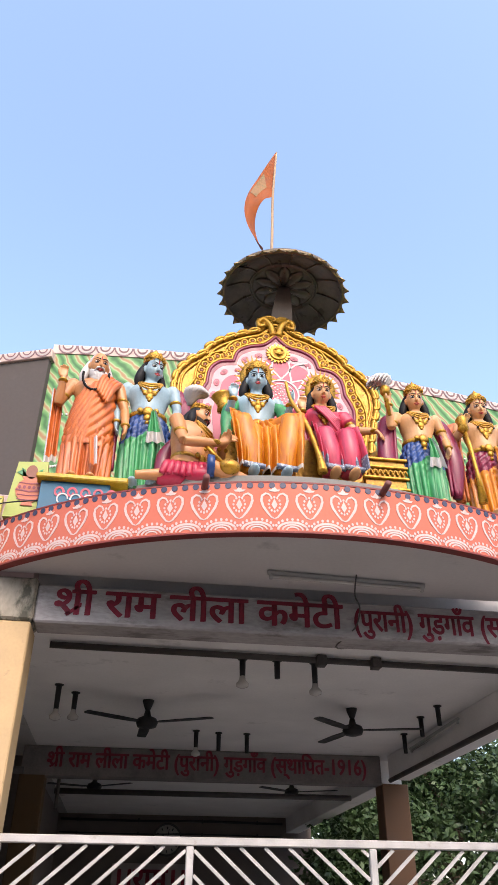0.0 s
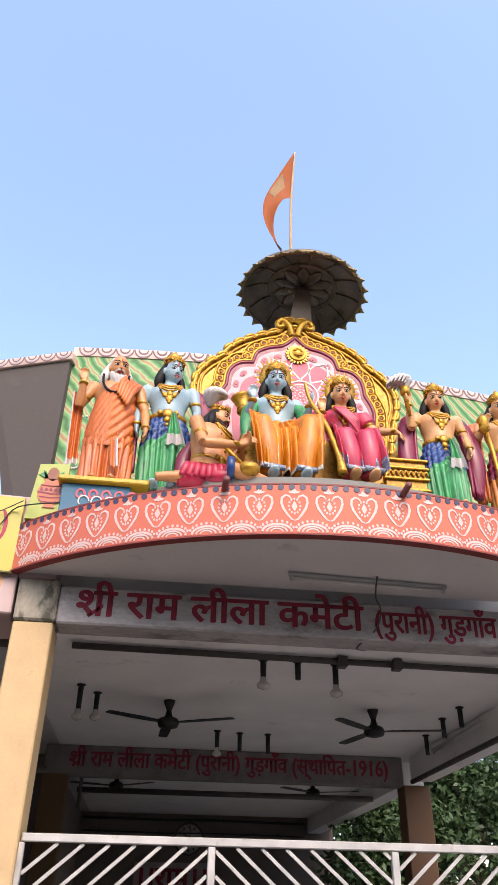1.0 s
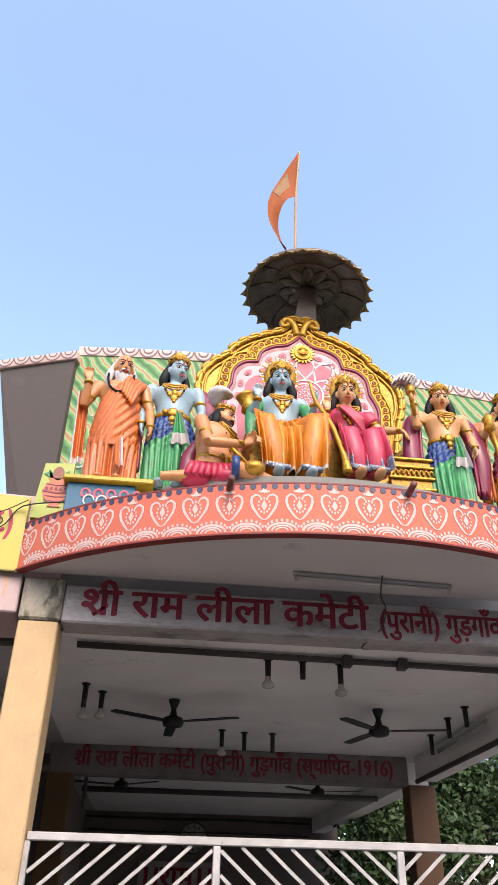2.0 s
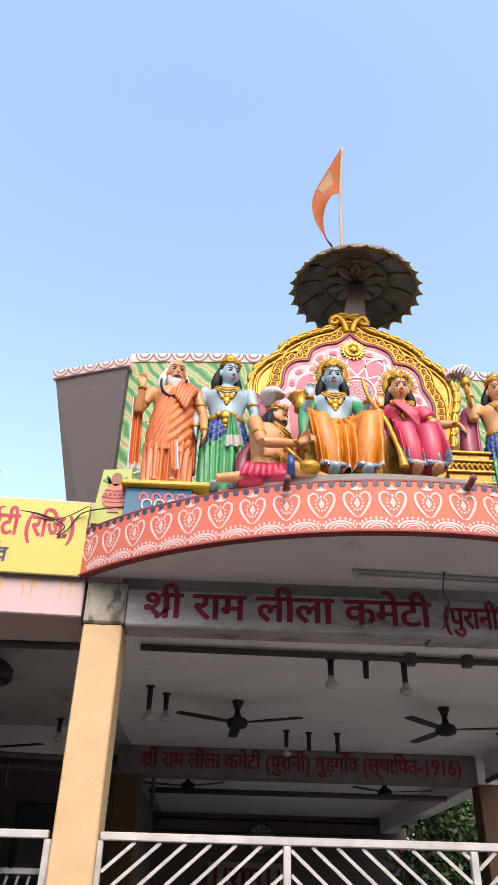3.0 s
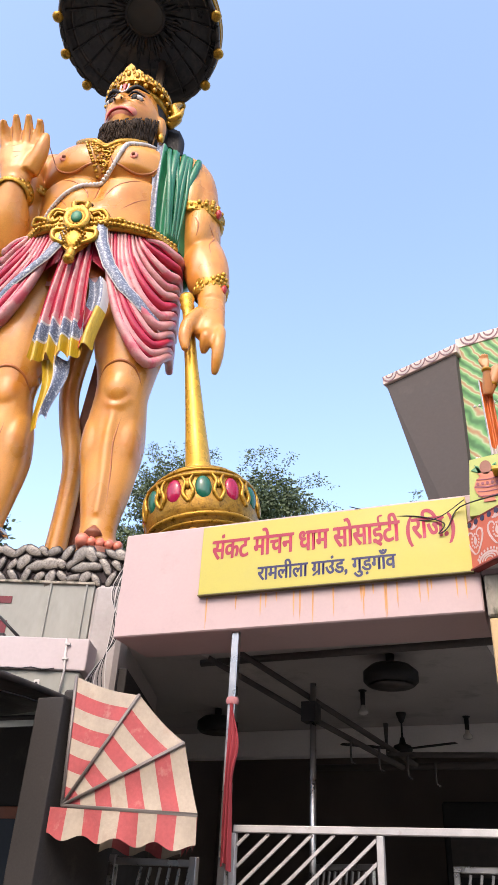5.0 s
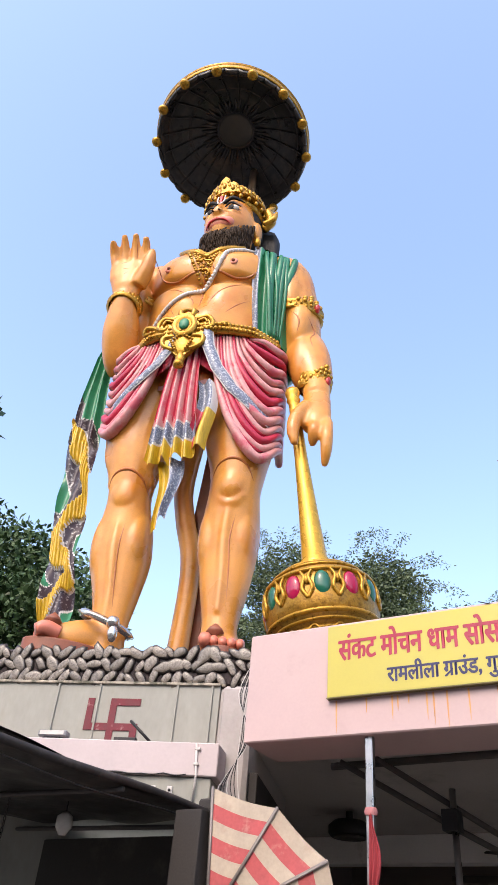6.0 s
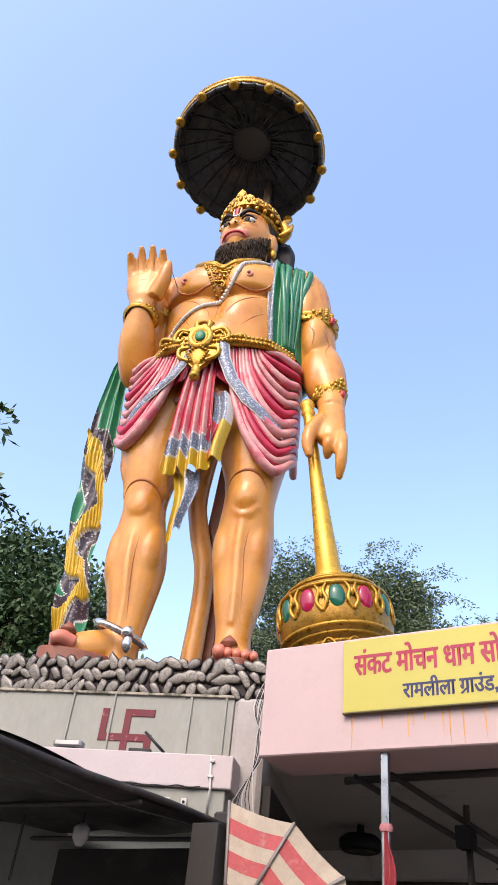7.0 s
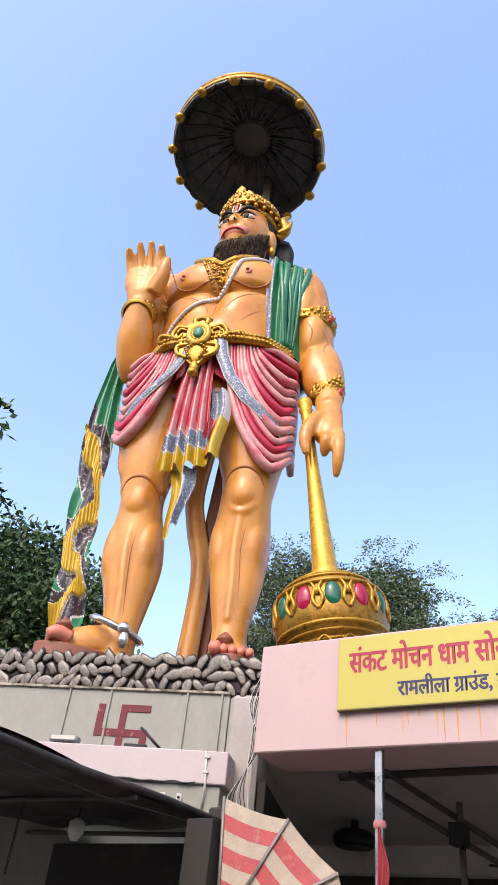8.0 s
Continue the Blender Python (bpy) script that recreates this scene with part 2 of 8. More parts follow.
M_PIPE = material("sooty_conduit", (0.06, 0.05, 0.045), 0.6, var=0.3, scale=10, bump=0.1)
M_GLASS = material("dusty_bulb_glass", (0.55, 0.52, 0.48), 0.15, var=0.1, spec=0.6)
M_ROOF = material("grey_slab_cement", (0.2, 0.19, 0.17), 0.9, var=0.15, scale=2)
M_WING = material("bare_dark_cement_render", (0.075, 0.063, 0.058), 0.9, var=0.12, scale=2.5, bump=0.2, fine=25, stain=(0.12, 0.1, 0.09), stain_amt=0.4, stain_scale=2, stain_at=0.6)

# ---- ground and halls ----
structure("ground", B().box((-400, -400, -0.5), (400, 400, 0)), M_GROUND, "dusty grey paved ground reaching the horizon")
structure("floor", B().box((-4.65, 5.98, 0.004), (4.8, 22.6, 0.12)), M_ROOF, "grey cement floor of the open hall")
structure("ceiling", B().box((-1.5, 6.3, 4.0), (5.1, 22.6, 4.3)), M_WHITEWASH, "dusty whitewashed flat concrete ceiling of the open hall")
structure("wall_back", B().box((-1.9, 22.4, 0.12), (5.1, 22.6, 3.997)), M_BACK, "brown back wall of the hall with indoor dimness put into its colour")
structure("wall_back_side", B().box((-7.95, 14.2, 0.12), (-1.72, 14.4, 3.997)), M_BACK, "brown back wall of the side hall with indoor dimness put into its colour")
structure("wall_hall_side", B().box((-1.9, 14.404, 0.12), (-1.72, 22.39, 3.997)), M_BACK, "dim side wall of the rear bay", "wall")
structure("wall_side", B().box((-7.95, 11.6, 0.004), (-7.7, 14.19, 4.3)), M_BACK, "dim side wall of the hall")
# side hall ceilings carry their shade in the colour
structure("ceiling_side_front", B().box((-4.65, 6.45, 4.0), (-1.504, 22.6, 4.3)), M_SIDE_SHADED, "side hall ceiling with its shade put into a darker distemper", "ceiling")
structure("ceiling_side", B().box((-7.95, 7.0, 4.0), (-4.654, 14.4, 4.3)), M_SIDE_SHADED, "dusty side hall ceiling with shade put into its colour", "ceiling")
structure("floor_side", B().box((-7.95, 7.0, 0.004), (-4.654, 14.4, 0.12)), M_ROOF, "grey cement floor of the side hall", "floor")
structure("roof_slab", B().box((-4.65, 6.72, 4.304), (4.9, 22.6, 4.42)), M_ROOF, "grey cement flat roof")


def pillar(x0, x1, y0, y1, z1, mat, label):
    p = tagged(part("pillar", B().box((x0, y0, 0.12), (x1, y1, z1), bev=0.012), mat), label, "pillar", "hall pillars", "structure")
    return p


pillar(-1.18, -0.86, 6.0, 6.36, 3.615, M_YELLOW, "square pillar in chipped cream-yellow paint at the hall front")
pillar(4.4, 4.76, 6.0, 6.36, 3.62, M_YELLOW, "square cream-yellow pillar at the hall corner")
# the two rear pillars have darker colours than the front ones
pillar(4.27, 4.72, 13.2, 13.6, 3.56, material("dark_brown_rear_pillar", (0.16, 0.08, 0.04), 0.8, var=0.15, scale=3), "square dark brown rear pillar of the hall")
pillar(-1.7, -1.3, 13.2, 13.6, 3.56, material("dark_ochre_rear_pillar", (0.12, 0.065, 0.025), 0.8, var=0.15, scale=3), "square dark ochre rear pillar of the hall")
structure("capital_block", B().box((-1.185, 5.98, 3.619), (-0.85, 6.34, 3.98), bev=0.02), M_CONCRETE, "weathered mossy concrete block on top of the pillar", "pillar")

front_beam = structure("beam_front", B().box((-0.846, 6.0, 3.615), (4.8, 6.3, 3.935), bev=0.015), M_BEAM, "flaked grey front beam with painted maroon lettering", "beam")
rear_beam = structure("beam_rear", B().box((-1.69, 13.2, 3.54), (4.27, 13.5, 3.996), bev=0.015), M_BEAM_DARK, "dark brown rear beam with painted maroon lettering", "beam")
structure("beam_side", B().box((4.4, 6.37, 3.62), (4.76, 13.19, 3.996)), M_WHITEWASH, "whitewashed side beam of the hall", "beam")
structure("beam_side_rear", B().box((4.4, 13.61, 3.62), (4.76, 22.39, 3.996)), M_WHITEWASH, "whitewashed rear side beam of the hall", "beam")
structure("beam_cross", B().box((-7.6, 11.9, 3.6), (-1.73, 12.2, 3.996)), M_WHITEWASH, "dusty cross beam of the side hall", "beam")

# ---- pink facade band with its sign ----
# the pink front stands at a slight turn to the hall
FAC = Matrix.Translation((-1.25, 6.0, 0)) @ pose(0, 0, 0, 0, 0, 3.7) @ Matrix.Translation((1.25, -6.0, 0))
structure("wall_band", B().box((-4.66, 6.0, 3.67), (-1.21, 6.7, 4.74), bev=0.012, M=FAC), M_PINK, "pale pink painted facade band with rust runs")
band_end = structure("wall_band_end", B().box((-1.206, 6.02, 3.985), (-0.9, 6.7, 4.43)), M_PINK, "pale pink wall end behind the canopy")


def letters(name, text, size, M, mats, parent, depth=0.004, label="", squeeze=1.0, width=None, rakar=None):
    """Painted writing: the font's outlines as a thin mesh, standing in x, z of M."""
    cu = bpy.data.curves.new(name, "FONT")
    cu.body, cu.size, cu.extrude, cu.resolution_u, cu.offset = text, size, 0.0, 3, size * 0.013
    tmp = new(name + "_outline", cu)
    bpy.context.view_layer.update()
    me = bpy.data.meshes.new_from_object(tmp.evaluated_get(bpy.context.evaluated_depsgraph_get()))
    bpy.data.objects.remove(tmp)
    xs = [v.co.x for v in me.vertices]
    k = width / (max(xs) - min(xs)) if width else squeeze
    x0 = min(xs)
    me.transform(M @ pose(0, 0, 0, 90) @ Matrix.Diagonal((k, 1, 1, 1)) @ Matrix.Translation((-x0, 0, 0)))
    if rakar is not None:
        # the slanting stroke of a joined letter, at the foot of its upright
        cu.body = text[:rakar + 1]
        tmp = new(name + "_outline", cu)
        bpy.context.view_layer.update()
        pre = bpy.data.meshes.new_from_object(tmp.evaluated_get(bpy.context.evaluated_depsgraph_get()))
        bpy.data.objects.remove(tmp)
        xe = (max(v.co.x for v in pre.vertices) - x0) * k - size * 0.09
        stroke = [M @ Vector((xe + a * size, 0, c * size)) for a, c in ((0.02, 0.3), (0.02, 0.2), (-0.28, -0.05), (-0.34, 0.01))]
        bm = bmesh.new()
        bm.from_mesh(me)
        bm.faces.new([bm.verts.new(q) for q in stroke])
        bm.to_mesh(me)
        bm.free()
    heavy = me.copy()
    heavy.transform(Matrix.Translation((size * 0.03, 0.0007, size * 0.012)))
    bm = bmesh.new()
    bm.from_mesh(me)
    bm.from_mesh(heavy)
    bm.to_mesh(me)
    bm.free()
    me.materials.clear()
    me.materials.append(mats)
    ob = new(name, me)
    ob.parent = parent
    return tagged(ob, label)


sign = thing("shop_sign", "lime-yellow painted sign board with red and navy lettering", "sign", at=(0, 0, 0))
sign.matrix_basis = FAC @ Matrix.Translation((0.025, 0, -0.025))
part("board", B().box((-3.79, 5.945, 4.03), (-1.285, 5.997, 4.72), bev=0.004), M_LIME, sign)
part("edge_strip", B().box((-3.795, 5.938, 4.018), (-1.28, 5.99, 4.029), bev=0.001), material("dark_olive_edge", (0.12, 0.1, 0.03), 0.6), sign)
letters("lettering", "संकट मोचन धाम सोसाईटी (रिज.)", 0.3, pose(-3.68, 5.942, 4.37), M_TEXTRED, sign, width=2.28, label="crimson lettering")
letters("lettering", "रामलीला गाउंड, गुड़गाँव", 0.2, pose(-3.2, 5.942, 4.12), M_TEXTBLUE, sign, width=1.28, rakar=8, label="navy lettering")
letters("lettering", "शी राम लीला कमेटी", 0.33, pose(-0.7, 5.996, 3.69), M_TEXTMAROON, front_beam, width=2.42, rakar=0, label="faded maroon lettering")
letters("lettering", "(पुरानी) गुड़गाँव (स्थािपत-1916)", 0.27, pose(1.82, 5.996, 3.69), M_TEXTMAROON, front_beam, width=2.3, label="faded maroon lettering")
letters("lettering", "शी राम लीला कमेटी (पुरानी) गुड़गाँव (स्थािपत-1916)", 0.34, pose(-1.3, 13.196, 3.68), M_TEXTMAROON, rear_beam, width=5.3, rakar=0, label="faded maroon lettering")

# ---- curved canopy ----
CX, CY, CR = 1.42, 8.74, 3.87
A_END = math.asin(2.69 / CR)


def on_arc(a, r=CR):
    return CX + r * math.sin(a), CY - r * math.cos(a)


def arc_strip(b, r0, r1, z0, z1, mat=0, n=64, a0=-A_END, a1=A_END):
    rings = []
    for i in range(n + 1):
        a = a0 + (a1 - a0) * i / n
        (x0, y0), (x1, y1) = on_arc(a, r0), on_arc(a, r1)
        rings.append([(x0, y0, z0), (x1, y1, z0), (x1, y1, z1), (x0, y0, z1)])
    return b.loft(rings, mat, True, True, False)


canopy = thing("curved_canopy", "curved concrete canopy with a salmon fascia of white painted motifs", "canopy", kind="structure")
seg = B()
outline = [on_arc(-A_END + 2 * A_END * i / 48, CR - 0.08) for i in range(49)]
n = len(outline)
seg.add([(x, y, 4.03) for x, y in outline] + [(x, y, 4.4) for x, y in outline],
        [list(range(n)), list(range(n, 2 * n))[::-1]] + [[i, (i + 1) % n, (i + 1) % n + n, i + n] for i in range(n)], 0, False)
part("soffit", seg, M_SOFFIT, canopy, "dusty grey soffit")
fascia = part("fascia", arc_strip(B(), CR, CR - 0.078, 4.02, 4.43), M_SALMON, canopy, "salmon pink fascia")
part("lower_lip", arc_strip(B(), CR + 0.012, CR - 0.07, 4.006, 4.019), M_MAROON, canopy, "maroon painted lip")
part("top_lip", arc_strip(B(), CR + 0.004, CR - 0.09, 4.431, 4.445), M_MAROON, canopy)

# painted motif in local x, z
mot = B()
left = [(0.0, 0.02), (-0.022, 0.03), (-0.05, 0.065), (-0.078, 0.11), (-0.09, 0.15), (-0.085, 0.185), (-0.06, 0.203), (-0.035, 0.195), (-0.02, 0.175), (-0.024, 0.16)]
for s in (-1, 1):
    mot.ribbon([(x * -s, z) for x, z in left], [0.006, 0.012, 0.016, 0.018, 0.018, 0.017, 0.015, 0.012, 0.009, 0.006], 0, 0.003)
    mot.prism([(s * 0.004, 0.215), (s * 0.03, 0.218), (s * 0.042, 0.232), (s * 0.02, 0.232), (s * 0.006, 0.25)], 0, 0.003)
mot.prism([(0, 0.21), (0.011, 0.232), (0, 0.262), (-0.011, 0.232)], 0, 0.003)
mot.prism([(0, 0.085), (0.021, 0.12), (0, 0.165), (-0.021, 0.12)], 0, 0.003)
for k in range(12):
    t = 2 * math.pi * k / 12
    c = (0.04 * math.cos(t), 0.124 + 0.052 * math.sin(t))
    mot.prism([(c[0] + 0.0075 * math.cos(u), c[1] + 0.0095 * math.sin(u)) for u in (2 * math.pi * j / 7 for j in range(7))], 0, 0.003)
mot.v = [(x * 1.1, y, z * 1.17 - 0.022) for x, y, z in mot.v]
mot_me = mot.mesh("painted_motif", [M_MOTIF])
arc = B()
for r, w in ((0.104, 0.018), (0.072, 0.013), (0.042, 0.011)):
    arc.ribbon([(r * 1.05 * math.cos(t), 0.0 + r * 0.6 * math.sin(t)) for t in (math.pi * k / 12 for k in range(13))], w, 0, 0.003)
for k in range(1, 10):
    t = math.pi * k / 10
    c = (0.122 * 1.05 * math.cos(t), 0.122 * 0.62 * math.sin(t) + 0.012)
    arc.prism([(c[0] + 0.01 * math.cos(u), c[1] + 0.013 * math.sin(u)) for u in (2 * math.pi * j / 7 for j in range(7))], 0, 0.003)
arc_me = arc.mesh("painted_scallop", [M_MOTIF])
dot_me = B().prism([(0.025 * math.cos(u), 0.025 * math.sin(u)) for u in (2 * math.pi * j / 12 for j in range(12))], 0, 0.004).mesh("bead_dot", [M_NAVY])
STEP = 0.266 / CR


def on_fascia(name, me, a, z, parent=fascia, lift=0.004):
    x, y = on_arc(a, CR + lift)
    ob = new(name, me)
    ob.parent = parent
    ob.matrix_basis = pose(x, y, z, 0, 0, math.degrees(a))


k = -11
while k <= 11:
    a = k * STEP + 0.012
    if abs(a) < A_END - 0.02:
        on_fascia("painted_motif", mot_me, a, 4.122)
    if abs(a + STEP / 2) < A_END - 0.03:
        on_fascia("painted_scallop", arc_me, a + STEP / 2, 4.032)
    k += 1
nd = int(2 * A_END * CR / 0.083)
for i in range(nd):
    on_fascia("bead_dot", dot_me, -A_END + (i + 0.5) * 2 * A_END / nd, 4.408)

# ---- pedestal wall under the tall statue, in its own turned frame ----
PED = Matrix.Translation((-6.45, 6.08, 0)) @ pose(0, 0, 0, 0, 0, math.degrees(math.atan2(0.39, 0.92)))
M_PANEL = material("grimy_white_metal_sheet", (0.26, 0.255, 0.22), 0.6, var=0.15, scale=3, bump=0.1, fine=20, stain=(0.24, 0.23, 0.19), stain_amt=0.6, stain_scale=3, stain_at=0.56, stretch=(1, 1, 0.4))
M_MORTAR = material("black_brown_mortar", (0.035, 0.025, 0.025), 0.9, var=0.3, scale=15, bump=0.3)
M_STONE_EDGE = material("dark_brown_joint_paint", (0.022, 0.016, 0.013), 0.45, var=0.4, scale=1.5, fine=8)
M_STONE = material("painted_grey_stone", (0.18, 0.155, 0.125), 0.3, var=0.5, scale=1.5, bump=0.25, fine=8, per_piece=0.3, stain=(0.05, 0.035, 0.03), stain_amt=0.85, stain_scale=1.2, stain_at=0.5)
ped = structure("wall_pedestal", B().box((-9, 0.02, 0), (1.02, 6, 4.57), M=PED), M_PANEL, "grimy white sheet-clad pedestal wall under the tall statue")
M_LIMEWASH = material("patchy_pinkish_limewash", (0.37, 0.33, 0.31), 0.8, var=0.14, scale=3, bump=0.3, fine=25, stain=(0.32, 0.31, 0.28), stain_amt=0.7, stain_scale=4, stain_at=0.52)
structure("wall_pedestal_end", B().box((1.024, 0.0, 0), (1.40, 3, 4.571), M=PED, bev=0.05), M_LIMEWASH, "patchy limewashed plaster end of the pedestal wall")
# near-black slab added over the lit end face in place of shade
structure("wall_jamb", B().box((1.404, 0.1, 0), (1.5, 3, 3.66), M=PED), material("jamb_shade_colour", (0.03, 0.025, 0.022), 0.9, var=0.3, scale=3), "near-black slab added for the shade beside the side hall", "wall")
rock = structure("rock_band", B().box((-9, 0.06, 4.574), (1.62, 6, 5.0), M=PED, bev=0.03), M_MORTAR, "band of painted imitation stones in dark mortar", "stone wall")


# ---- gates ----
def gate(name, label, x0, x1, posts, lean, top, y=6.1):
    g = thing(name, label, "gate", "front gates", at=(x0, y, 0))
    xs = [x0, *posts, x1]
    r = 0.027

    def bx(nm, a, b, bev=0.006):
        return part(nm, B().box([a[0] - x0, a[1] - y, a[2]], [b[0] - x0, b[1] - y, b[2]], bev=bev), M_GATE, g)

    bx("top_rail", (x0, y - 0.03, top - 0.055), (x1, y + 0.03, top))
    bx("bottom_rail", (x0, y - 0.03, 0.1), (x1, y + 0.03, 0.16))
    for x in xs:
        bx("post", (x - r, y - 0.026, 0.162), (x + r, y + 0.026, top - 0.057))
    for i in range(len(xs) - 1):
        a, b, s = xs[i] + r + 0.004, xs[i + 1] - r - 0.004, lean[i]
        if not s:
            continue
        z0, z1 = 0.165, top - 0.06
        step, slope = 0.155, 0.85
        c = z0 - (b - a) * slope
        while c < z1:
            ua, ub = max(0, (z0 - c) / slope), min(b - a, (z1 - c) / slope)
            if ub - ua > 0.05:
                p, q = (ua, c + slope * ua), (ub, c + slope * ub)
                P, Q = [((a + u) if s > 0 else (b - u), z) for u, z in (p, q)]
                part("slat", B().ribbon([(P[0] - x0, P[1]), (Q[0] - x0, Q[1])], 0.024, -0.008, 0.008), M_GATE, g)
            c += step
    return g


gate("steel_gate", "silver-painted steel gate with diagonal bars across the hall", -0.85, 3.3, [0.5, 1.86], [1, -1, 1], 2.11)
gate("steel_gate", "silver-painted steel gate with diagonal bars beside the pillar", -3.4, -1.22, [-2.175], [1, 0], 2.11)


# ---- statues: each one is a single painted mesh ----
def enamel(name, color, rough=0.4, var=0.1, **kw):
    color = tuple(c * 0.82 for c in color)
    kw.setdefault("scale", 6.0)
    kw.setdefault("bump", 0.06)
    return material(name, color, rough, var=var, fine=50, **kw)


E_FLESH = enamel("peach_orange_enamel", (0.665, 0.284, 0.051), 0.33, var=0.22, scale=1.6, stain=(0.47, 0.15, 0.018), stain_amt=0.6, stain_scale=1.5, stain_at=0.5)
E_SKIN = enamel("warm_tan_enamel", (0.6, 0.26, 0.09), var=0.14, stain=(0.5, 0.19, 0.08), stain_amt=0.4, stain_scale=7, stain_at=0.55)
E_FAIR = enamel("fair_peach_enamel", (0.7, 0.36, 0.15), var=0.1, stain=(0.6, 0.25, 0.1), stain_amt=0.3, stain_scale=7, stain_at=0.55)
E_BLUE = enamel("pale_blue_enamel", (0.33, 0.46, 0.51), var=0.12, stain=(0.22, 0.35, 0.43), stain_amt=0.4, stain_scale=6, stain_at=0.55)
E_HAIR = enamel("black_hair_enamel", (0.012, 0.011, 0.012), 0.6, scale=20, bump=0.3, spec=0.2)
E_BEARD = enamel("dark_brown_beard_enamel", (0.045, 0.028, 0.018), 0.7, scale=25, bump=0.5, stretch=(1, 1, 0.25), spec=0.15, stain=(0.11, 0.075, 0.05), stain_scale=14, stain_amt=0.6, stain_at=0.55)
E_WHITE = enamel("white_enamel", (0.62, 0.58, 0.55), 0.45, scale=18, bump=0.25)
E_RED = enamel("crimson_enamel", (0.5, 0.02, 0.06), 0.38, var=0.2)
E_CHEEK = enamel("rose_red_enamel", (0.7, 0.22, 0.14), 0.4)
E_PINK = enamel("pale_rose_enamel", (0.64, 0.3, 0.29), 0.4, var=0.2, stain=(0.5, 0.05, 0.1), stain_amt=0.75, stain_scale=3.2, stain_at=0.49)
E_ROSE = enamel("rose_pink_enamel", (0.6, 0.05, 0.1), 0.4, var=0.2, stain=(0.3, 0.02, 0.05), stretch=(1, 1, 0.22), stain_scale=18, stain_at=0.47, stain_amt=0.6)
E_ORANGE = enamel("saffron_enamel", (0.66, 0.16, 0.025), 0.42, var=0.18, stain=(0.36, 0.07, 0.015), stretch=(1, 1, 0.22), stain_scale=18, stain_at=0.47, stain_amt=0.6)
E_AMBER = enamel("amber_yellow_enamel", (0.66, 0.23, 0.006), 0.4, var=0.2, stain=(0.42, 0.09, 0.008), stretch=(1, 1, 0.22), stain_scale=18, stain_at=0.47, stain_amt=0.6)
E_GREEN = enamel("emerald_enamel", (0.04, 0.32, 0.1), 0.4, var=0.3, stain=(0.01, 0.12, 0.04), stretch=(1, 1, 0.22), stain_scale=18, stain_at=0.47, stain_amt=0.6)
E_DGREEN = enamel("bottle_green_enamel", (0.01, 0.17, 0.075), 0.35, var=0.25)
E_NAVY = enamel("royal_blue_enamel", (0.016, 0.06, 0.22), 0.4, var=0.3, stain=(0.01, 0.02, 0.08), stretch=(1, 1, 0.22), stain_scale=18, stain_at=0.47, stain_amt=0.6)
E_MAROON = enamel("maroon_enamel", (0.22, 0.01, 0.045), 0.4, var=0.2)
E_GOLD = material("gold_paint", (0.42, 0.215, 0.018), 0.33, 0.5, var=0.3, scale=14, bump=0.6, fine=40, stain=(0.16, 0.065, 0.01), stain_amt=0.5, stain_scale=30, stain_at=0.53)
E_GOLDD = material("antique_gold_paint", (0.3, 0.15, 0.014), 0.36, 0.5, var=0.3, scale=14, bump=0.6, fine=40, stain=(0.12, 0.045, 0.008), stain_amt=0.6, stain_scale=24, stain_at=0.52)
E_GOLDP = material("plain_gold_paint", (0.56, 0.31, 0.03), 0.3, 0.5, var=0.12, scale=5, bump=0.1, fine=40)
E_YELLOW = enamel("golden_yellow_enamel", (0.6, 0.38, 0.016), 0.4, var=0.3, scale=14, bump=0.4, stain=(0.3, 0.15, 0.01), stain_amt=0.7, stain_scale=14, stain_at=0.54, stretch=(1, 1, 0.2))
E_SILVER = material("black_and_silver_scroll_border", (0.13, 0.15, 0.21), 0.4, 0.1, var=0.2, scale=10, bump=0.5, stain=(0.5, 0.52, 0.55), stain_amt=0.95, stain_scale=30, stain_at=0.51)
E_SASH = material("plum_and_white_scroll_border", (0.025, 0.012, 0.02), 0.45, var=0.2, scale=10, bump=0.3, stain=(0.5, 0.48, 0.48), stain_amt=0.9, stain_scale=16, stain_at=0.55)
E_LINE = enamel("burnt_orange_line_paint", (0.42, 0.125, 0.025), 0.4, var=0.2)
E_BROWN = enamel("red_brown_enamel", (0.26, 0.075, 0.035), 0.5, var=0.2)
E_STEEL = material("polished_anklet_metal", (0.6, 0.58, 0.55), 0.25, 0.9, var=0.1)
E_LIP = enamel("lip_red_enamel", (0.5, 0.03, 0.03), 0.4)

# slots of every statue: 0 skin, 1 hair, 2 gold, 3 cloth, 4 second cloth, 5 white, 6 red, 7 black, 8 beard, 9 shawl, 10 border, 11 extra
SKIN, HAIR, GOLD, CL, CL2, WHI, RD, BLK, BRD, SHL, BOR, EXT = range(12)


def gauss(d2, s):
    return math.exp(-d2 / (s * s))


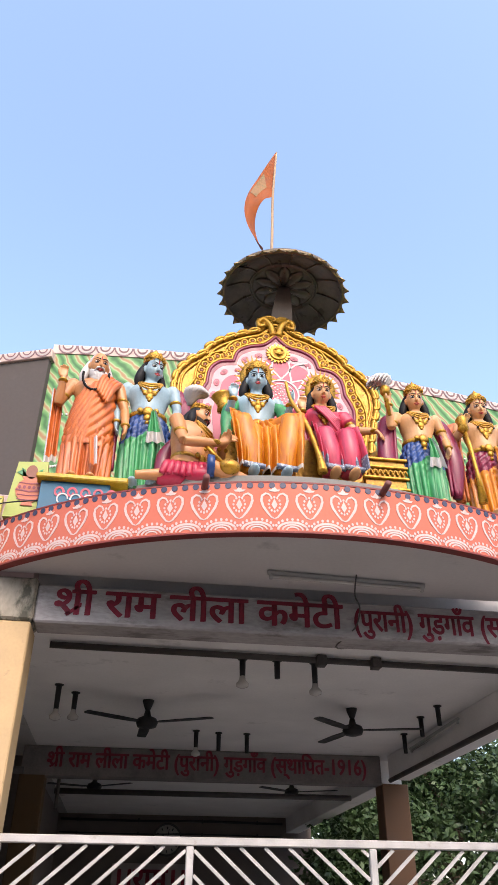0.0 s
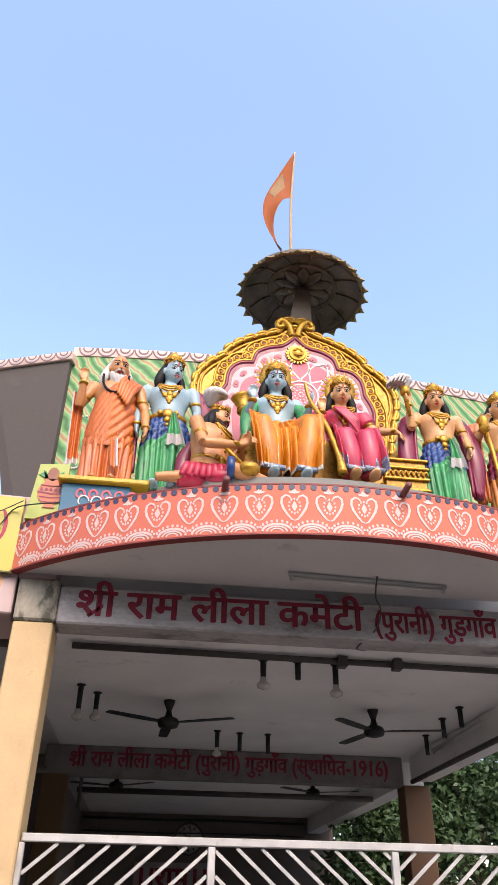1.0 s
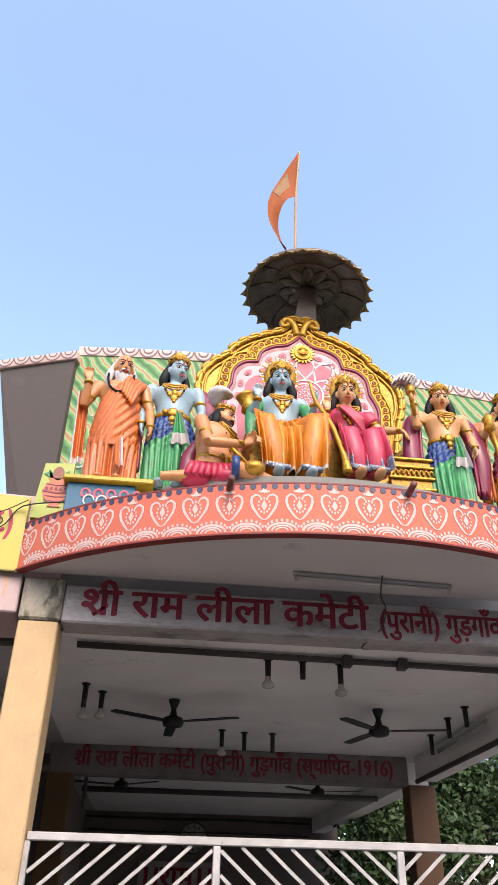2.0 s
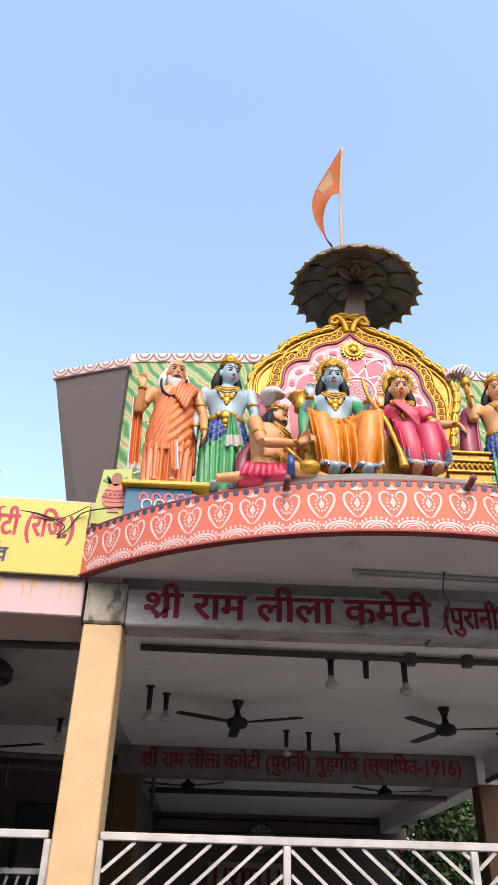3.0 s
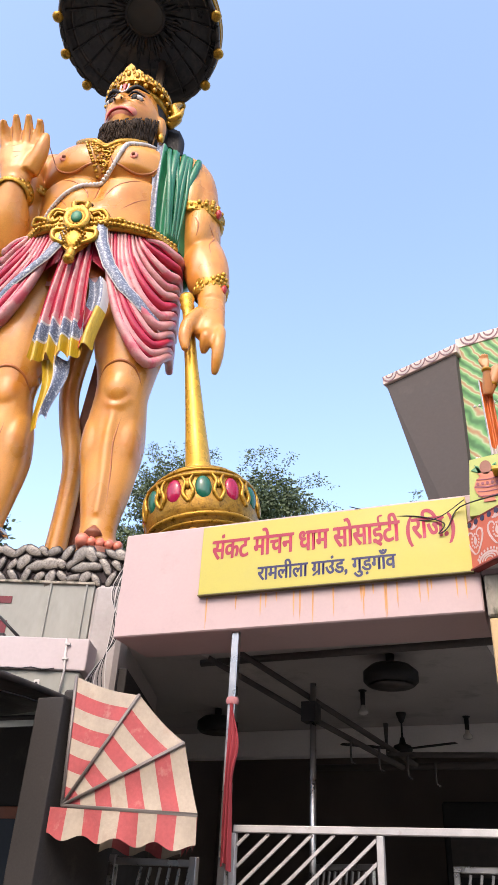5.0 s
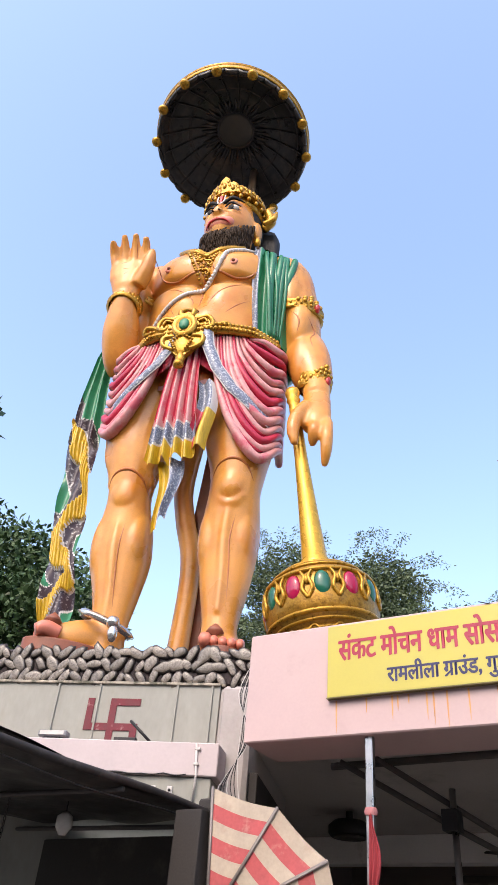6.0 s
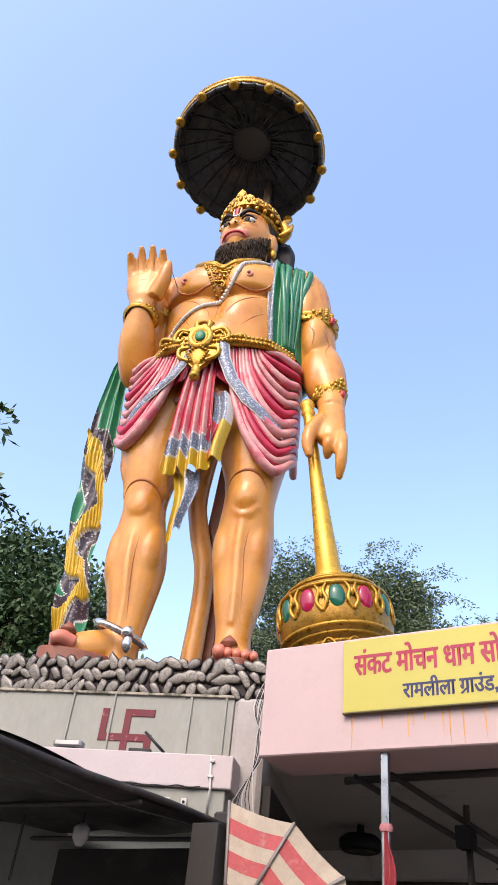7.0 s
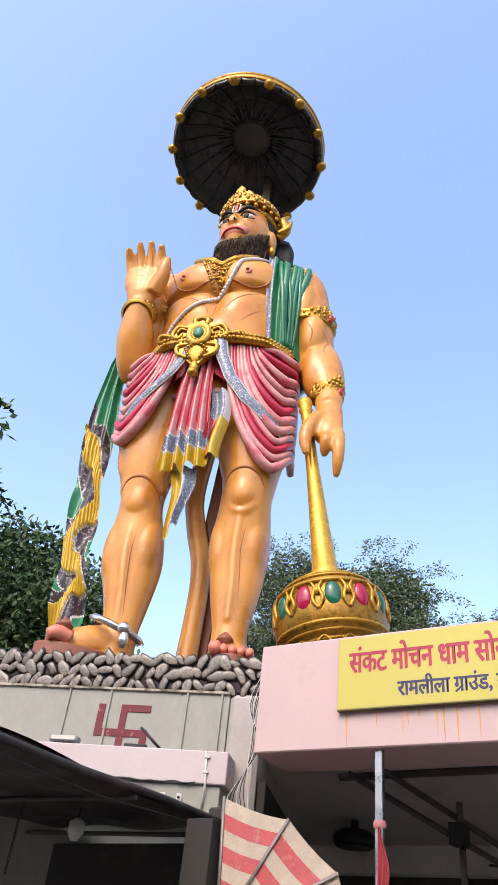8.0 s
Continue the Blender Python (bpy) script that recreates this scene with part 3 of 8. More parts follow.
def head(b, M, crown="tall", beard=None, hair_long=True, halo=False, detail=1, fierce=False):
    """A head one unit high, chin at 0, looking along -y."""
    nu, nv = (28, 18) if detail > 1 else (16, 11)

    def face(c, r, mat, fn=None):
        rings = []
        for i in range(nv + 1):
            ph = math.pi * (i / nv - 0.5) * 0.985
            ring = []
            for k in range(nu):
                t = 2 * math.pi * k / nu
                p = Vector((c[0] + r[0] * math.cos(ph) * math.cos(t), c[1] + r[1] * math.cos(ph) * math.sin(t), c[2] + r[2] * math.sin(ph)))
                if fn:
                    p = fn(p)
                ring.append(p)
            rings.append(ring)
        b.loft(rings, mat, M=M)

    def shape(p):
        f = max(0.0, -p.y) / 0.4
        w = 1.0 - 0.3 * max(0.0, min(1.0, (0.42 - p.z) / 0.42)) ** 1.3
        p.x *= w
        p.y -= f * (0.045 * gauss(p.x**2 + (p.z - 0.12) ** 2, 0.13) + 0.05 * gauss((abs(p.x) - 0.17) ** 2 + (p.z - 0.33) ** 2, 0.12)
                    - 0.06 * gauss((abs(p.x) - 0.15) ** 2 * 0.7 + (p.z - 0.52) ** 2 * 2, 0.09))
        if fierce:
            p.y -= f * 0.05 * gauss(p.x**2 * 0.8 + (p.z - 0.28) ** 2, 0.2)
        return p

    face((0, 0, 0.48), (0.35, 0.4, 0.5), SKIN, shape)
    face((0, 0.12, 0.56), (0.385, 0.38, 0.44), HAIR)
    if fierce:
        b.ell((0, -0.325, 0.305), (0.2, 0.115, 0.1), EXT, M, 22, 14)
        b.ell((0, -0.43, 0.4), (0.09, 0.06, 0.05), SKIN, M, 14, 9)
        b.spline([(0, -0.36, 0.58), (0, -0.42, 0.49), (0, -0.465, 0.42)], [0.03, 0.045, 0.045], 8, SKIN, M)
        for s in (-1, 1):
            b.ell((s * 0.05, -0.475, 0.4), (0.03, 0.025, 0.022), SKIN, M, 8, 6)
            b.ell((s * 0.045, -0.49, 0.382), (0.014, 0.02, 0.01), BLK, M, 6, 5)
        for s in (-1, 1):
            b.spline([(0, -0.442, 0.29), (s * 0.08, -0.43, 0.282), (s * 0.13, -0.405, 0.262), (s * 0.175, -0.36, 0.225)], [0.016, 0.016, 0.012, 0.004], 6, RD, M)
            b.spline([(s * 0.1, -0.4, 0.47), (s * 0.19, -0.375, 0.455), (s * 0.27, -0.29, 0.47)], [0.006, 0.012, 0.005], 5, SKIN, M)
    else:
        b.spline([(0, -0.37, 0.58), (0, -0.43, 0.48), (0, -0.475, 0.38), (0, -0.43, 0.345)], [0.025, 0.035, 0.05, 0.03], 8, SKIN, M)
        for s in (-1, 1):
            b.ell((s * 0.045, -0.42, 0.365), (0.03, 0.035, 0.025), SKIN, M, 8, 6)
        b.spline([(-0.11, -0.385, 0.235), (-0.04, -0.43, 0.255), (0, -0.435, 0.248), (0.04, -0.43, 0.255), (0.11, -0.385, 0.235)], [0.008, 0.02, 0.018, 0.02, 0.008], 6, RD, M)
        b.spline([(-0.08, -0.39, 0.22), (0, -0.43, 0.205), (0.08, -0.39, 0.22)], [0.008, 0.024, 0.008], 6, RD, M)
    for s in (-1, 1):
        b.ell((s * 0.155, -0.335, 0.512), (0.088, 0.05, 0.04 if fierce else 0.034), WHI, M, 10, 7)
        b.ell((s * 0.15, -0.376, 0.512), (0.042, 0.014, 0.036 if fierce else 0.032), BLK, M, 10, 7)
        b.spline([(s * 0.06, -0.37, 0.505), (s * 0.15, -0.375, 0.475), (s * 0.25, -0.305, 0.505)], [0.005, 0.008, 0.004], 5, BLK, M)
        b.spline([(s * 0.06, -0.375, 0.53), (s * 0.15, -0.39, 0.567), (s * 0.26, -0.31, 0.545)], [0.008, 0.013, 0.006], 5, BLK, M)
        z = 0.64 if fierce else 0.62
        b.spline([(s * 0.04, -0.39, z - (0.05 if fierce else 0.0)), (s * 0.16, -0.375, z + 0.02), (s * 0.29, -0.27, z)], [0.018, 0.026 if fierce else 0.016, 0.006], 5, BLK, M)
        b.ell((s * 0.37, 0.04, 0.42), (0.055, 0.1, 0.14), SKIN, M, 12, 9)
        b.ell((s * 0.395, 0.01, 0.23), (0.05, 0.05, 0.07), GOLD, M, 8, 6)
    b.prism([(-0.012, 0.6), (0.012, 0.6), (0.02, 0.72), (-0.02, 0.72)], -0.402, -0.36, RD, M)
    if fierce:
        for sx in (-1, 1):
            b.spline([(0, -0.4, 0.585), (sx * 0.045, -0.4, 0.61), (sx * 0.05, -0.385, 0.72)], 0.012, 6, WHI, M)
    b.tube([(0, 0.03, -0.25), (0, 0.03, 0.2)], [0.25, 0.22], 14, SKIN, M)
    if hair_long:
        for s in (-1, 1):
            b.spline([(s * 0.3, 0.16, 0.6), (s * 0.43, 0.12, 0.25), (s * 0.5, 0.06, -0.02), (s * 0.52, 0.02, -0.25)], [0.12, 0.17, 0.16, 0.06], 10, HAIR, M)
            b.spline([(s * 0.2, 0.3, 0.6), (s * 0.28, 0.36, 0.2), (s * 0.3, 0.36, -0.15), (s * 0.22, 0.3, -0.42)], [0.12, 0.18, 0.16, 0.04], 10, HAIR, M)
    if beard:
        n = 34 if detail > 1 else 17
        L = beard
        for k in range(n):
            t = -1.35 + 2.7 * k / (n - 1)
            x, y = 0.3 * math.sin(t), -0.02 - (0.3 if fierce else 0.34) * math.cos(t)
            f = math.cos(t)
            b.spline([(x * 0.97, y + 0.02, 0.34 - 0.14 * f), (x * 0.98, y - 0.01 - 0.02 * f, 0.14 - 0.1 * f), (x * (0.95 - 0.4 * L), y + 0.0, 0.06 - L * (0.45 + 0.55 * f))],
                     [0.03, 0.042, 0.01], 6, BRD, M)
        if fierce:
            rb = random.Random(4)
            for k in range(640):
                t = rb.uniform(-1.55, 1.55)
                z, f = rb.uniform(-0.06, 0.2) + 0.26 * (abs(t) / 1.5) ** 2, math.cos(t)
                x, y = (0.27 + 0.2 * max(0.0, z)) * math.sin(t), -0.03 - (0.28 + 0.36 * max(0.0, z)) * math.cos(t)
                b.spline([(x, y + 0.02, z), (x * 1.04, y - 0.03, z - 0.07), (x * 1.02 + rb.uniform(-0.03, 0.03), y - 0.015, z - 0.16)], [0.006, 0.0095, 0.002], 4, BRD, M, sub=2)
        else:
            for s in (-1, 1):
                b.spline([(s * 0.02, -0.45, 0.3), (s * 0.12, -0.42, 0.28), (s * 0.2, -0.34, 0.18)], [0.03, 0.04, 0.015], 6, BRD, M)
    if crown:
        tall = crown == "tall"
        top = 1.28 if tall else 1.0
        prof = [(0.35, 0.7), (0.385, 0.72), (0.385, 0.76), (0.37, 0.78), (0.37, 0.82), (0.385, 0.84), (0.375, 0.87)]
        prof += [(0.35, 0.95), (0.36, 0.97), (0.3, 1.05), (0.31, 1.07), (0.2, 1.15), (0.1, 1.19), (0.12, 1.22), (0.06, 1.26), (0.015, top + 0.06)] if tall else [(0.34, 0.95), (0.2, 1.02), (0.02, 1.05)]
        b.lathe(prof, nu, GOLD, M @ pose(0, 0.03, 0, -6))
        k = 15 if detail > 1 else 9
        for i in range(k):
            t = -math.pi * 1.15 + math.pi * 1.3 * i / (k - 1)
            mid = 1 - abs(i - (k - 1) / 2) / ((k - 1) / 2)
            h = 0.09 + 0.2 * mid**5 if not tall else 0.09 + 0.13 * mid**3
            c = Vector((0.38 * math.cos(t), 0.38 * math.sin(t) + 0.05, 0.82))
            N = M @ Matrix.Translation(c) @ Matrix.Rotation(t + math.pi / 2, 4, "Z")
            b.prism([(-0.08, 0), (0.08, 0), (0.085, h * 0.5), (0.06, h * 0.78), (0.025, h * 0.9), (0, h), (-0.025, h * 0.9), (-0.06, h * 0.78), (-0.085, h * 0.5)], -0.03, 0.03, GOLD, N)
            for sx in (-0.05, 0.05):
                b.ell((sx, -0.03, h * 0.62), (0.022, 0.02, 0.03), GOLD, N, 6, 5)
            b.ell((0, -0.035, h * 0.4), (0.03, 0.025, 0.045), GOLD, N, 8, 6)
            b.ell((0, -0.03, -0.06), (0.03, 0.03, 0.03), GOLD, N, 6, 5)
    if halo:
        b.lathe([(0.36, 0), (0.62, 0.0), (0.62, 0.05), (0.36, 0.05)], 30, GOLD, M @ pose(0, 0.2, 0.66, 90), caps=False)
        for i in range(24):
            t = 2 * math.pi * i / 24
            N = M @ pose(0, 0.2, 0.66) @ Matrix.Rotation(t, 4, "Y")
            b.prism([(-0.045, 0.58), (0.045, 0.58), (0, 0.84)], -0.02, 0.02, GOLD, N)


def hand(b, M, r=1.0, curl=0.15, side=1, mat=SKIN, detail=1):
    """A hand about one unit long: wrist at the origin, fingers along +z, palm towards -y."""
    n = 10 if detail > 1 else 7
    b.loft([[(x * w + math.cos(t) * w * 0.24, math.sin(t) * d, z) for t in (2 * math.pi * k / 14 for k in range(14)) for x in (0,)]
            for z, w, d in ((-0.05, 0.72, 0.12), (0.08, 0.85, 0.14), (0.22, 1.05, 0.13), (0.4, 1.12, 0.1), (0.5, 1.02, 0.085))], mat, M=M)
    for x, L in ((-0.2, 0.3), (-0.068, 0.4), (0.068, 0.42), (0.2, 0.35)):
        x *= side * 1.02
        b.spline([(x * 0.9, 0, 0.44), (x * 1.05, -0.02 - curl * 0.12, 0.5 + L * 0.35), (x * 1.1, -0.04 - curl * 0.4, 0.5 + L * 0.72), (x * 1.1, -0.06 - curl * 0.75, 0.5 + L * (1 - curl * 0.3))],
                 [0.066, 0.064, 0.058, 0.04], n, mat, M)
    b.spline([(side * 0.16, -0.04, 0.08), (side * 0.27, -0.1, 0.3), (side * 0.31, -0.13, 0.48), (side * 0.33, -0.13, 0.62)], [0.12, 0.105, 0.085, 0.045], n, mat, M)


def limb_hand(b, wrist, way, palm, size, curl=0.2, side=1, detail=1):
    """Sets a hand at a wrist, with the fingers along way and the palm towards palm."""
    z = Vector(way).normalized()
    y = -Vector(palm)
    y = (y - z * y.dot(z)).normalized()
    x = y.cross(z)
    M = Matrix(((x.x, y.x, z.x, wrist[0]), (x.y, y.y, z.y, wrist[1]), (x.z, y.z, z.z, wrist[2]), (0, 0, 0, 1)))
    hand(b, M @ Matrix.Diagonal((size, size, size, 1)), curl=curl, side=side, detail=detail)


def drape(b, fn, nu, nv, mat, closed=False, thick=None):
    """A cloth sheet from fn(u, v); mat is a slot or a function of (i, j)."""
    rows = [[fn(i / nu, j / nv) for i in range(nu + (0 if closed else 1))] for j in range(nv + 1)]
    n = len(rows[0])
    k = len(b.v)
    b.v += [tuple(p) for r in rows for p in r]
    for j in range(nv):
        for i in range(n if closed else n - 1):
            a, c = j * n + i, j * n + (i + 1) % n
            b.f.append([k + a, k + c, k + c + n, k + a + n])
            b.m.append(mat(i, j) if callable(mat) else mat)
            b.s.append(True)


def garland(b, pts, r, mat, n=10, M=None):
    """Beads along a line."""
    P = [Vector(p) for p in pts]
    L = [(P[i + 1] - P[i]).length for i in range(len(P) - 1)]
    tot = sum(L)
    for k in range(n):
        d = tot * k / (n - 1)
        i = 0
        while i < len(L) - 1 and d > L[i]:
            d -= L[i]
            i += 1
        b.ell(P[i].lerp(P[i + 1], min(1, d / max(L[i], 1e-6))), r, mat, M, 7, 5)


# ---- the tall statue ----
def tall_statue():
    b = B()
    lines = []
    # legs and feet
    legs = {-1: [(-0.84, 0.8, 5.12, 0.3), (-0.81, 0.8, 5.6, 0.25), (-0.84, 0.88, 6.1, 0.33), (-0.9, 0.97, 6.7, 0.44), (-0.9, 0.93, 7.15, 0.41), (-0.89, 0.82, 7.6, 0.335),
                 (-0.9, 0.8, 7.95, 0.37), (-0.93, 0.83, 8.5, 0.5), (-0.93, 0.9, 9.1, 0.6), (-0.8, 1.0, 10.1, 0.72)],
            1: [(0.74, 0.8, 5.12, 0.3), (0.73, 0.8, 5.6, 0.24), (0.71, 0.9, 6.2, 0.34), (0.69, 1.0, 6.95, 0.44), (0.71, 0.93, 7.35, 0.42), (0.74, 0.82, 7.7, 0.385),
                (0.76, 0.8, 8.05, 0.42), (0.74, 0.83, 8.55, 0.53), (0.7, 0.9, 9.1, 0.62), (0.55, 1.0, 10.1, 0.72)]}
    for s, pts in legs.items():
        b.spline([p[:3] for p in pts], [p[3] for p in pts], 24, SKIN, sub=6)
        kx, kz = pts[5][0], pts[5][2] + 0.02
        ky = pts[5][1] - pts[5][3]
        # knee cap, the swell above it, thigh and calf muscles, shin
        b.ell((kx, ky + 0.11, kz), (0.22, 0.16, 0.29), SKIN, nu=18, nv=12)
        b.spline([(kx - 0.3, ky + 0.3, kz + 0.22), (kx - 0.16, ky + 0.17, kz + 0.5), (kx, ky + 0.14, kz + 0.6), (kx + 0.18, ky + 0.17, kz + 0.5), (kx + 0.3, ky + 0.3, kz + 0.22)], [0.1, 0.17, 0.2, 0.17, 0.1], 12, SKIN)
        b.spline([(kx - 0.19, ky + 0.14, kz - 0.18), (kx, ky + 0.13, kz - 0.34), (kx + 0.19, ky + 0.14, kz - 0.18)], [0.07, 0.1, 0.07], 10, SKIN)
        b.ell((kx - 0.2, 0.62, kz + 0.95), (0.3, 0.2, 0.62), SKIN, nu=18, nv=12)
        b.ell((kx + 0.2, 0.64, kz + 0.9), (0.28, 0.2, 0.55), SKIN, nu=18, nv=12)
        b.ell((kx, 0.56, kz + 1.2), (0.2, 0.16, 0.75), SKIN, nu=18, nv=12)
        cx, cy = pts[3][0], pts[3][1]
        b.ell((cx - 0.24, cy - 0.06, kz - 0.75), (0.2, 0.34, 0.62), SKIN, nu=18, nv=12)
        b.ell((cx + 0.24, cy - 0.06, kz - 0.7), (0.2, 0.34, 0.58), SKIN, nu=18, nv=12)
        b.spline([(kx, ky + 0.12, kz - 0.3), (cx + 0.02, cy - 0.42, kz - 0.9), (pts[2][0] + 0.02, pts[2][1] - 0.31, kz - 1.5), (pts[1][0], pts[1][1] - 0.22, kz - 2.0)], [0.07, 0.07, 0.06, 0.05], 10, SKIN)
        lines.append(([(kx - 0.3, kz + 0.12), (kx - 0.2, kz + 0.29), (kx + 0.02, kz + 0.36), (kx + 0.22, kz + 0.27), (kx + 0.32, kz + 0.06)], [0.005, 0.02, 0.03, 0.022, 0.005]))
        lines.append(([(kx + 0.12, kz - 0.45), (cx + 0.1, kz - 0.9), (cx + 0.13, kz - 1.4), (pts[1][0] + 0.1, kz - 2.0)], [0.006, 0.014, 0.014, 0.005]))
        # foot on its wooden sandal, turned about the ankle
        fx, fy = pts[0][0], pts[0][1]
        F = Matrix.Translation((fx, fy + (0 if s < 0 else 0.4), 0)) @ pose(0, 0, 0, 0, 0, -52 if s < 0 else 10) @ Matrix.Diagonal((0.92, 0.92 if s < 0 else 0.78, 1, 1)) @ Matrix.Translation((0, 0, 0.01))
        b.spline([(0, 0.2, 5.34), (0, -0.2, 5.36), (0, -0.55, 5.27), (0, -0.8, 5.23)], [0.25, 0.27, 0.25, 0.17], 14, SKIN, F)
        for k in range(5):
            tx = (k - 2) * 0.12
            tr = 0.1 if (k == 4 if s < 0 else k == 0) else 0.07
            back = 0.05 * abs(k - (4 if s < 0 else 0)) / 2
            b.spline([(tx * 0.9, -0.72 + back, 5.26), (tx, -0.92 + back, 5.29), (tx, -1.04 + back, 5.24)], [tr, tr, tr * 0.75], 10, EXT, F)
        b.loft([[(0.36 * math.cos(t) * (1.0 if math.sin(t) < 0.3 else 0.85), -0.42 + 0.72 * math.sin(t), z) for t in (2 * math.pi * q / 24 for q in range(24))] for z in (4.99, 5.01, 5.15, 5.17)], 15, M=F)
        b.lathe([(0.04, -0.1), (0.04, 0.04), (0.13, 0.08), (0.1, 0.13), (0.02, 0.2)], 14, 15, F @ Matrix.Translation((0.16 if s < 0 else -0.12, -0.82, 5.34)))
    b.lathe([(0.37, -0.05), (0.43, 0), (0.37, 0.05), (0.33, 0), (0.37, -0.05)], 24, 12, Matrix.Translation((-0.82, 0.7, 5.6)) @ pose(0, 0, 0, 6, 22), caps=False)
    b.ell((-0.58, 0.36, 5.48), 0.09, 12)
    b.ell((-0.56, 0.36, 5.33), (0.07, 0.07, 0.12), 12)

    # torso with chest, ribs and belly
    ring_z = [10.0, 10.5, 10.9, 11.3, 11.7, 12.1, 12.5, 12.8, 13.05, 13.25, 13.45]
    rx = [1.2, 1.14, 1.1, 1.12, 1.16, 1.2, 1.26, 1.22, 0.98, 0.68, 0.46]
    ry = [0.8, 0.76, 0.72, 0.72, 0.74, 0.76, 0.74, 0.66, 0.55, 0.46, 0.4]
    def relief(u, z):
        push = 0.16 * (gauss(((u - 0.52) / 1.5) ** 2 + (z - 12.4) ** 2, 0.44) + gauss(((u + 0.56) / 1.5) ** 2 + (z - 12.42) ** 2, 0.42))
        push += 0.2 * gauss((u / 1.5) ** 2 + (z - 10.95) ** 2, 0.42) - 0.17 * gauss(u * u * 4 + ((z - 12.1) / 4) ** 2, 0.25)
        push += 0.08 * (gauss(((u - 0.45) / 1.3) ** 2 + (z - 11.55) ** 2, 0.24) + gauss(((u + 0.45) / 1.2) ** 2 + (z - 11.5) ** 2, 0.26))
        return push - 0.16 * gauss(((z - 11.92 - 0.1 * abs(u)) / 0.5) ** 2, 0.14)

    rings = []
    for i in range(61):
        z = ring_z[0] + (ring_z[-1] - ring_z[0]) * i / 60
        X, Y = np.interp(z, ring_z, rx), np.interp(z, ring_z, ry)
        ring = []
        for k in range(64):
            t = 2 * math.pi * k / 64
            u, d = X * math.copysign(abs(math.cos(t)) ** 0.85, math.cos(t)), Y * math.sin(t)
            if d < 0:
                f = min(1.0, -d / 0.35)
                d -= f * relief(u, z)
            ring.append((u - 0.1, 1.0 + d, z))
        rings.append(ring)
    b.loft(rings, SKIN)

    # arms
    b.spline([(-1.0, 1.0, 12.75), (-1.36, 1.0, 12.6), (-1.5, 0.98, 12.0), (-1.56, 0.95, 11.3), (-1.6, 0.9, 10.6)], [0.42, 0.45, 0.37, 0.34, 0.26], 20, SKIN)
    b.spline([(-1.62, 1.0, 10.45), (-1.62, 0.8, 10.62), (-1.6, 0.55, 11.05), (-1.54, 0.32, 11.5), (-1.53, 0.25, 11.7)], [0.22, 0.3, 0.33, 0.255, 0.23], 20, SKIN)
    limb_hand(b, (-1.52, 0.2, 11.72), (-0.02, -0.16, 1), (0.1, -1, -0.25), 1.36, 0.14, 1, 2)
    for u0, u1, z0, z1 in ((-1.78, -1.38, 12.2, 12.34), (-1.76, -1.3, 12.06, 12.16), (-1.62, -1.4, 11.86, 12.12)):
        lines.append(([(u0, z0), ((u0 + u1) / 2, (z0 + z1) / 2 + 0.04), (u1, z1)], [0.004, 0.012, 0.004]))
    for x in (-1.66, -1.52, -1.38):
        lines.append(([(x, 12.42), (x - 0.005, 12.6), (x - 0.01, 12.76)], [0.006, 0.014, 0.006]))
    b.spline([(0.85, 1.0, 12.75), (1.24, 1.0, 12.55), (1.45, 1.0, 11.95), (1.55, 1.02, 11.3), (1.63, 1.05, 10.75)], [0.42, 0.48, 0.41, 0.38, 0.33], 20, SKIN)
    b.spline([(1.67, 1.08, 10.9), (1.73, 1.0, 10.5), (1.84, 0.9, 10.05), (1.91, 0.78, 9.7), (1.93, 0.72, 9.45)], [0.34, 0.39, 0.33, 0.235, 0.22], 20, SKIN)
    for c, r in (((1.4, 0.82, 11.95), (0.26, 0.32, 0.62)), ((1.22, 0.8, 12.45), (0.36, 0.32, 0.42)), ((1.66, 0.88, 10.4), (0.24, 0.28, 0.62)), ((1.85, 0.88, 10.35), (0.21, 0.26, 0.55)), ((1.58, 0.86, 11.25), (0.26, 0.32, 0.6)),
                 ((-1.5, 0.7, 12.0), (0.28, 0.3, 0.45)), ((-1.32, 0.75, 12.55), (0.34, 0.3, 0.34))):
        b.ell(c, r, SKIN, nu=18, nv=12)
    # the hand that rests on the mace
    b.spline([(1.93, 0.72, 9.5), (1.95, 0.62, 9.15), (1.95, 0.52, 8.8), (1.94, 0.46, 8.6)], [0.215, 0.225, 0.235, 0.17], 14, SKIN, flat=0.75)
    for x, zb, zt in ((2.12, 8.75, 7.92), (1.93, 8.68, 8.3)):
        b.spline([(x, 0.48, zb), (x + 0.02, 0.36, zb - (zb - zt) * 0.4), (x + 0.01, 0.4, zb - (zb - zt) * 0.75), (x - 0.02, 0.48, zt)], [0.1, 0.1, 0.088, 0.05], 12, SKIN)
    b.spline([(1.82, 0.5, 9.1), (1.68, 0.38, 8.8), (1.64, 0.33, 8.5), (1.68, 0.34, 8.24)], [0.12, 0.115, 0.1, 0.055], 12, SKIN)

    # head, turned a little to its right
    H = Matrix.Translation((0.1, 0.8, 13.06)) @ pose(0, 0, 0, 0, 0, -11) @ pose(0, 0, 0, 1) @ Matrix.Diagonal((1.5, 1.5, 1.86, 1))
    head(b, H, "low", beard=0.1, hair_long=False, detail=2, fierce=True)
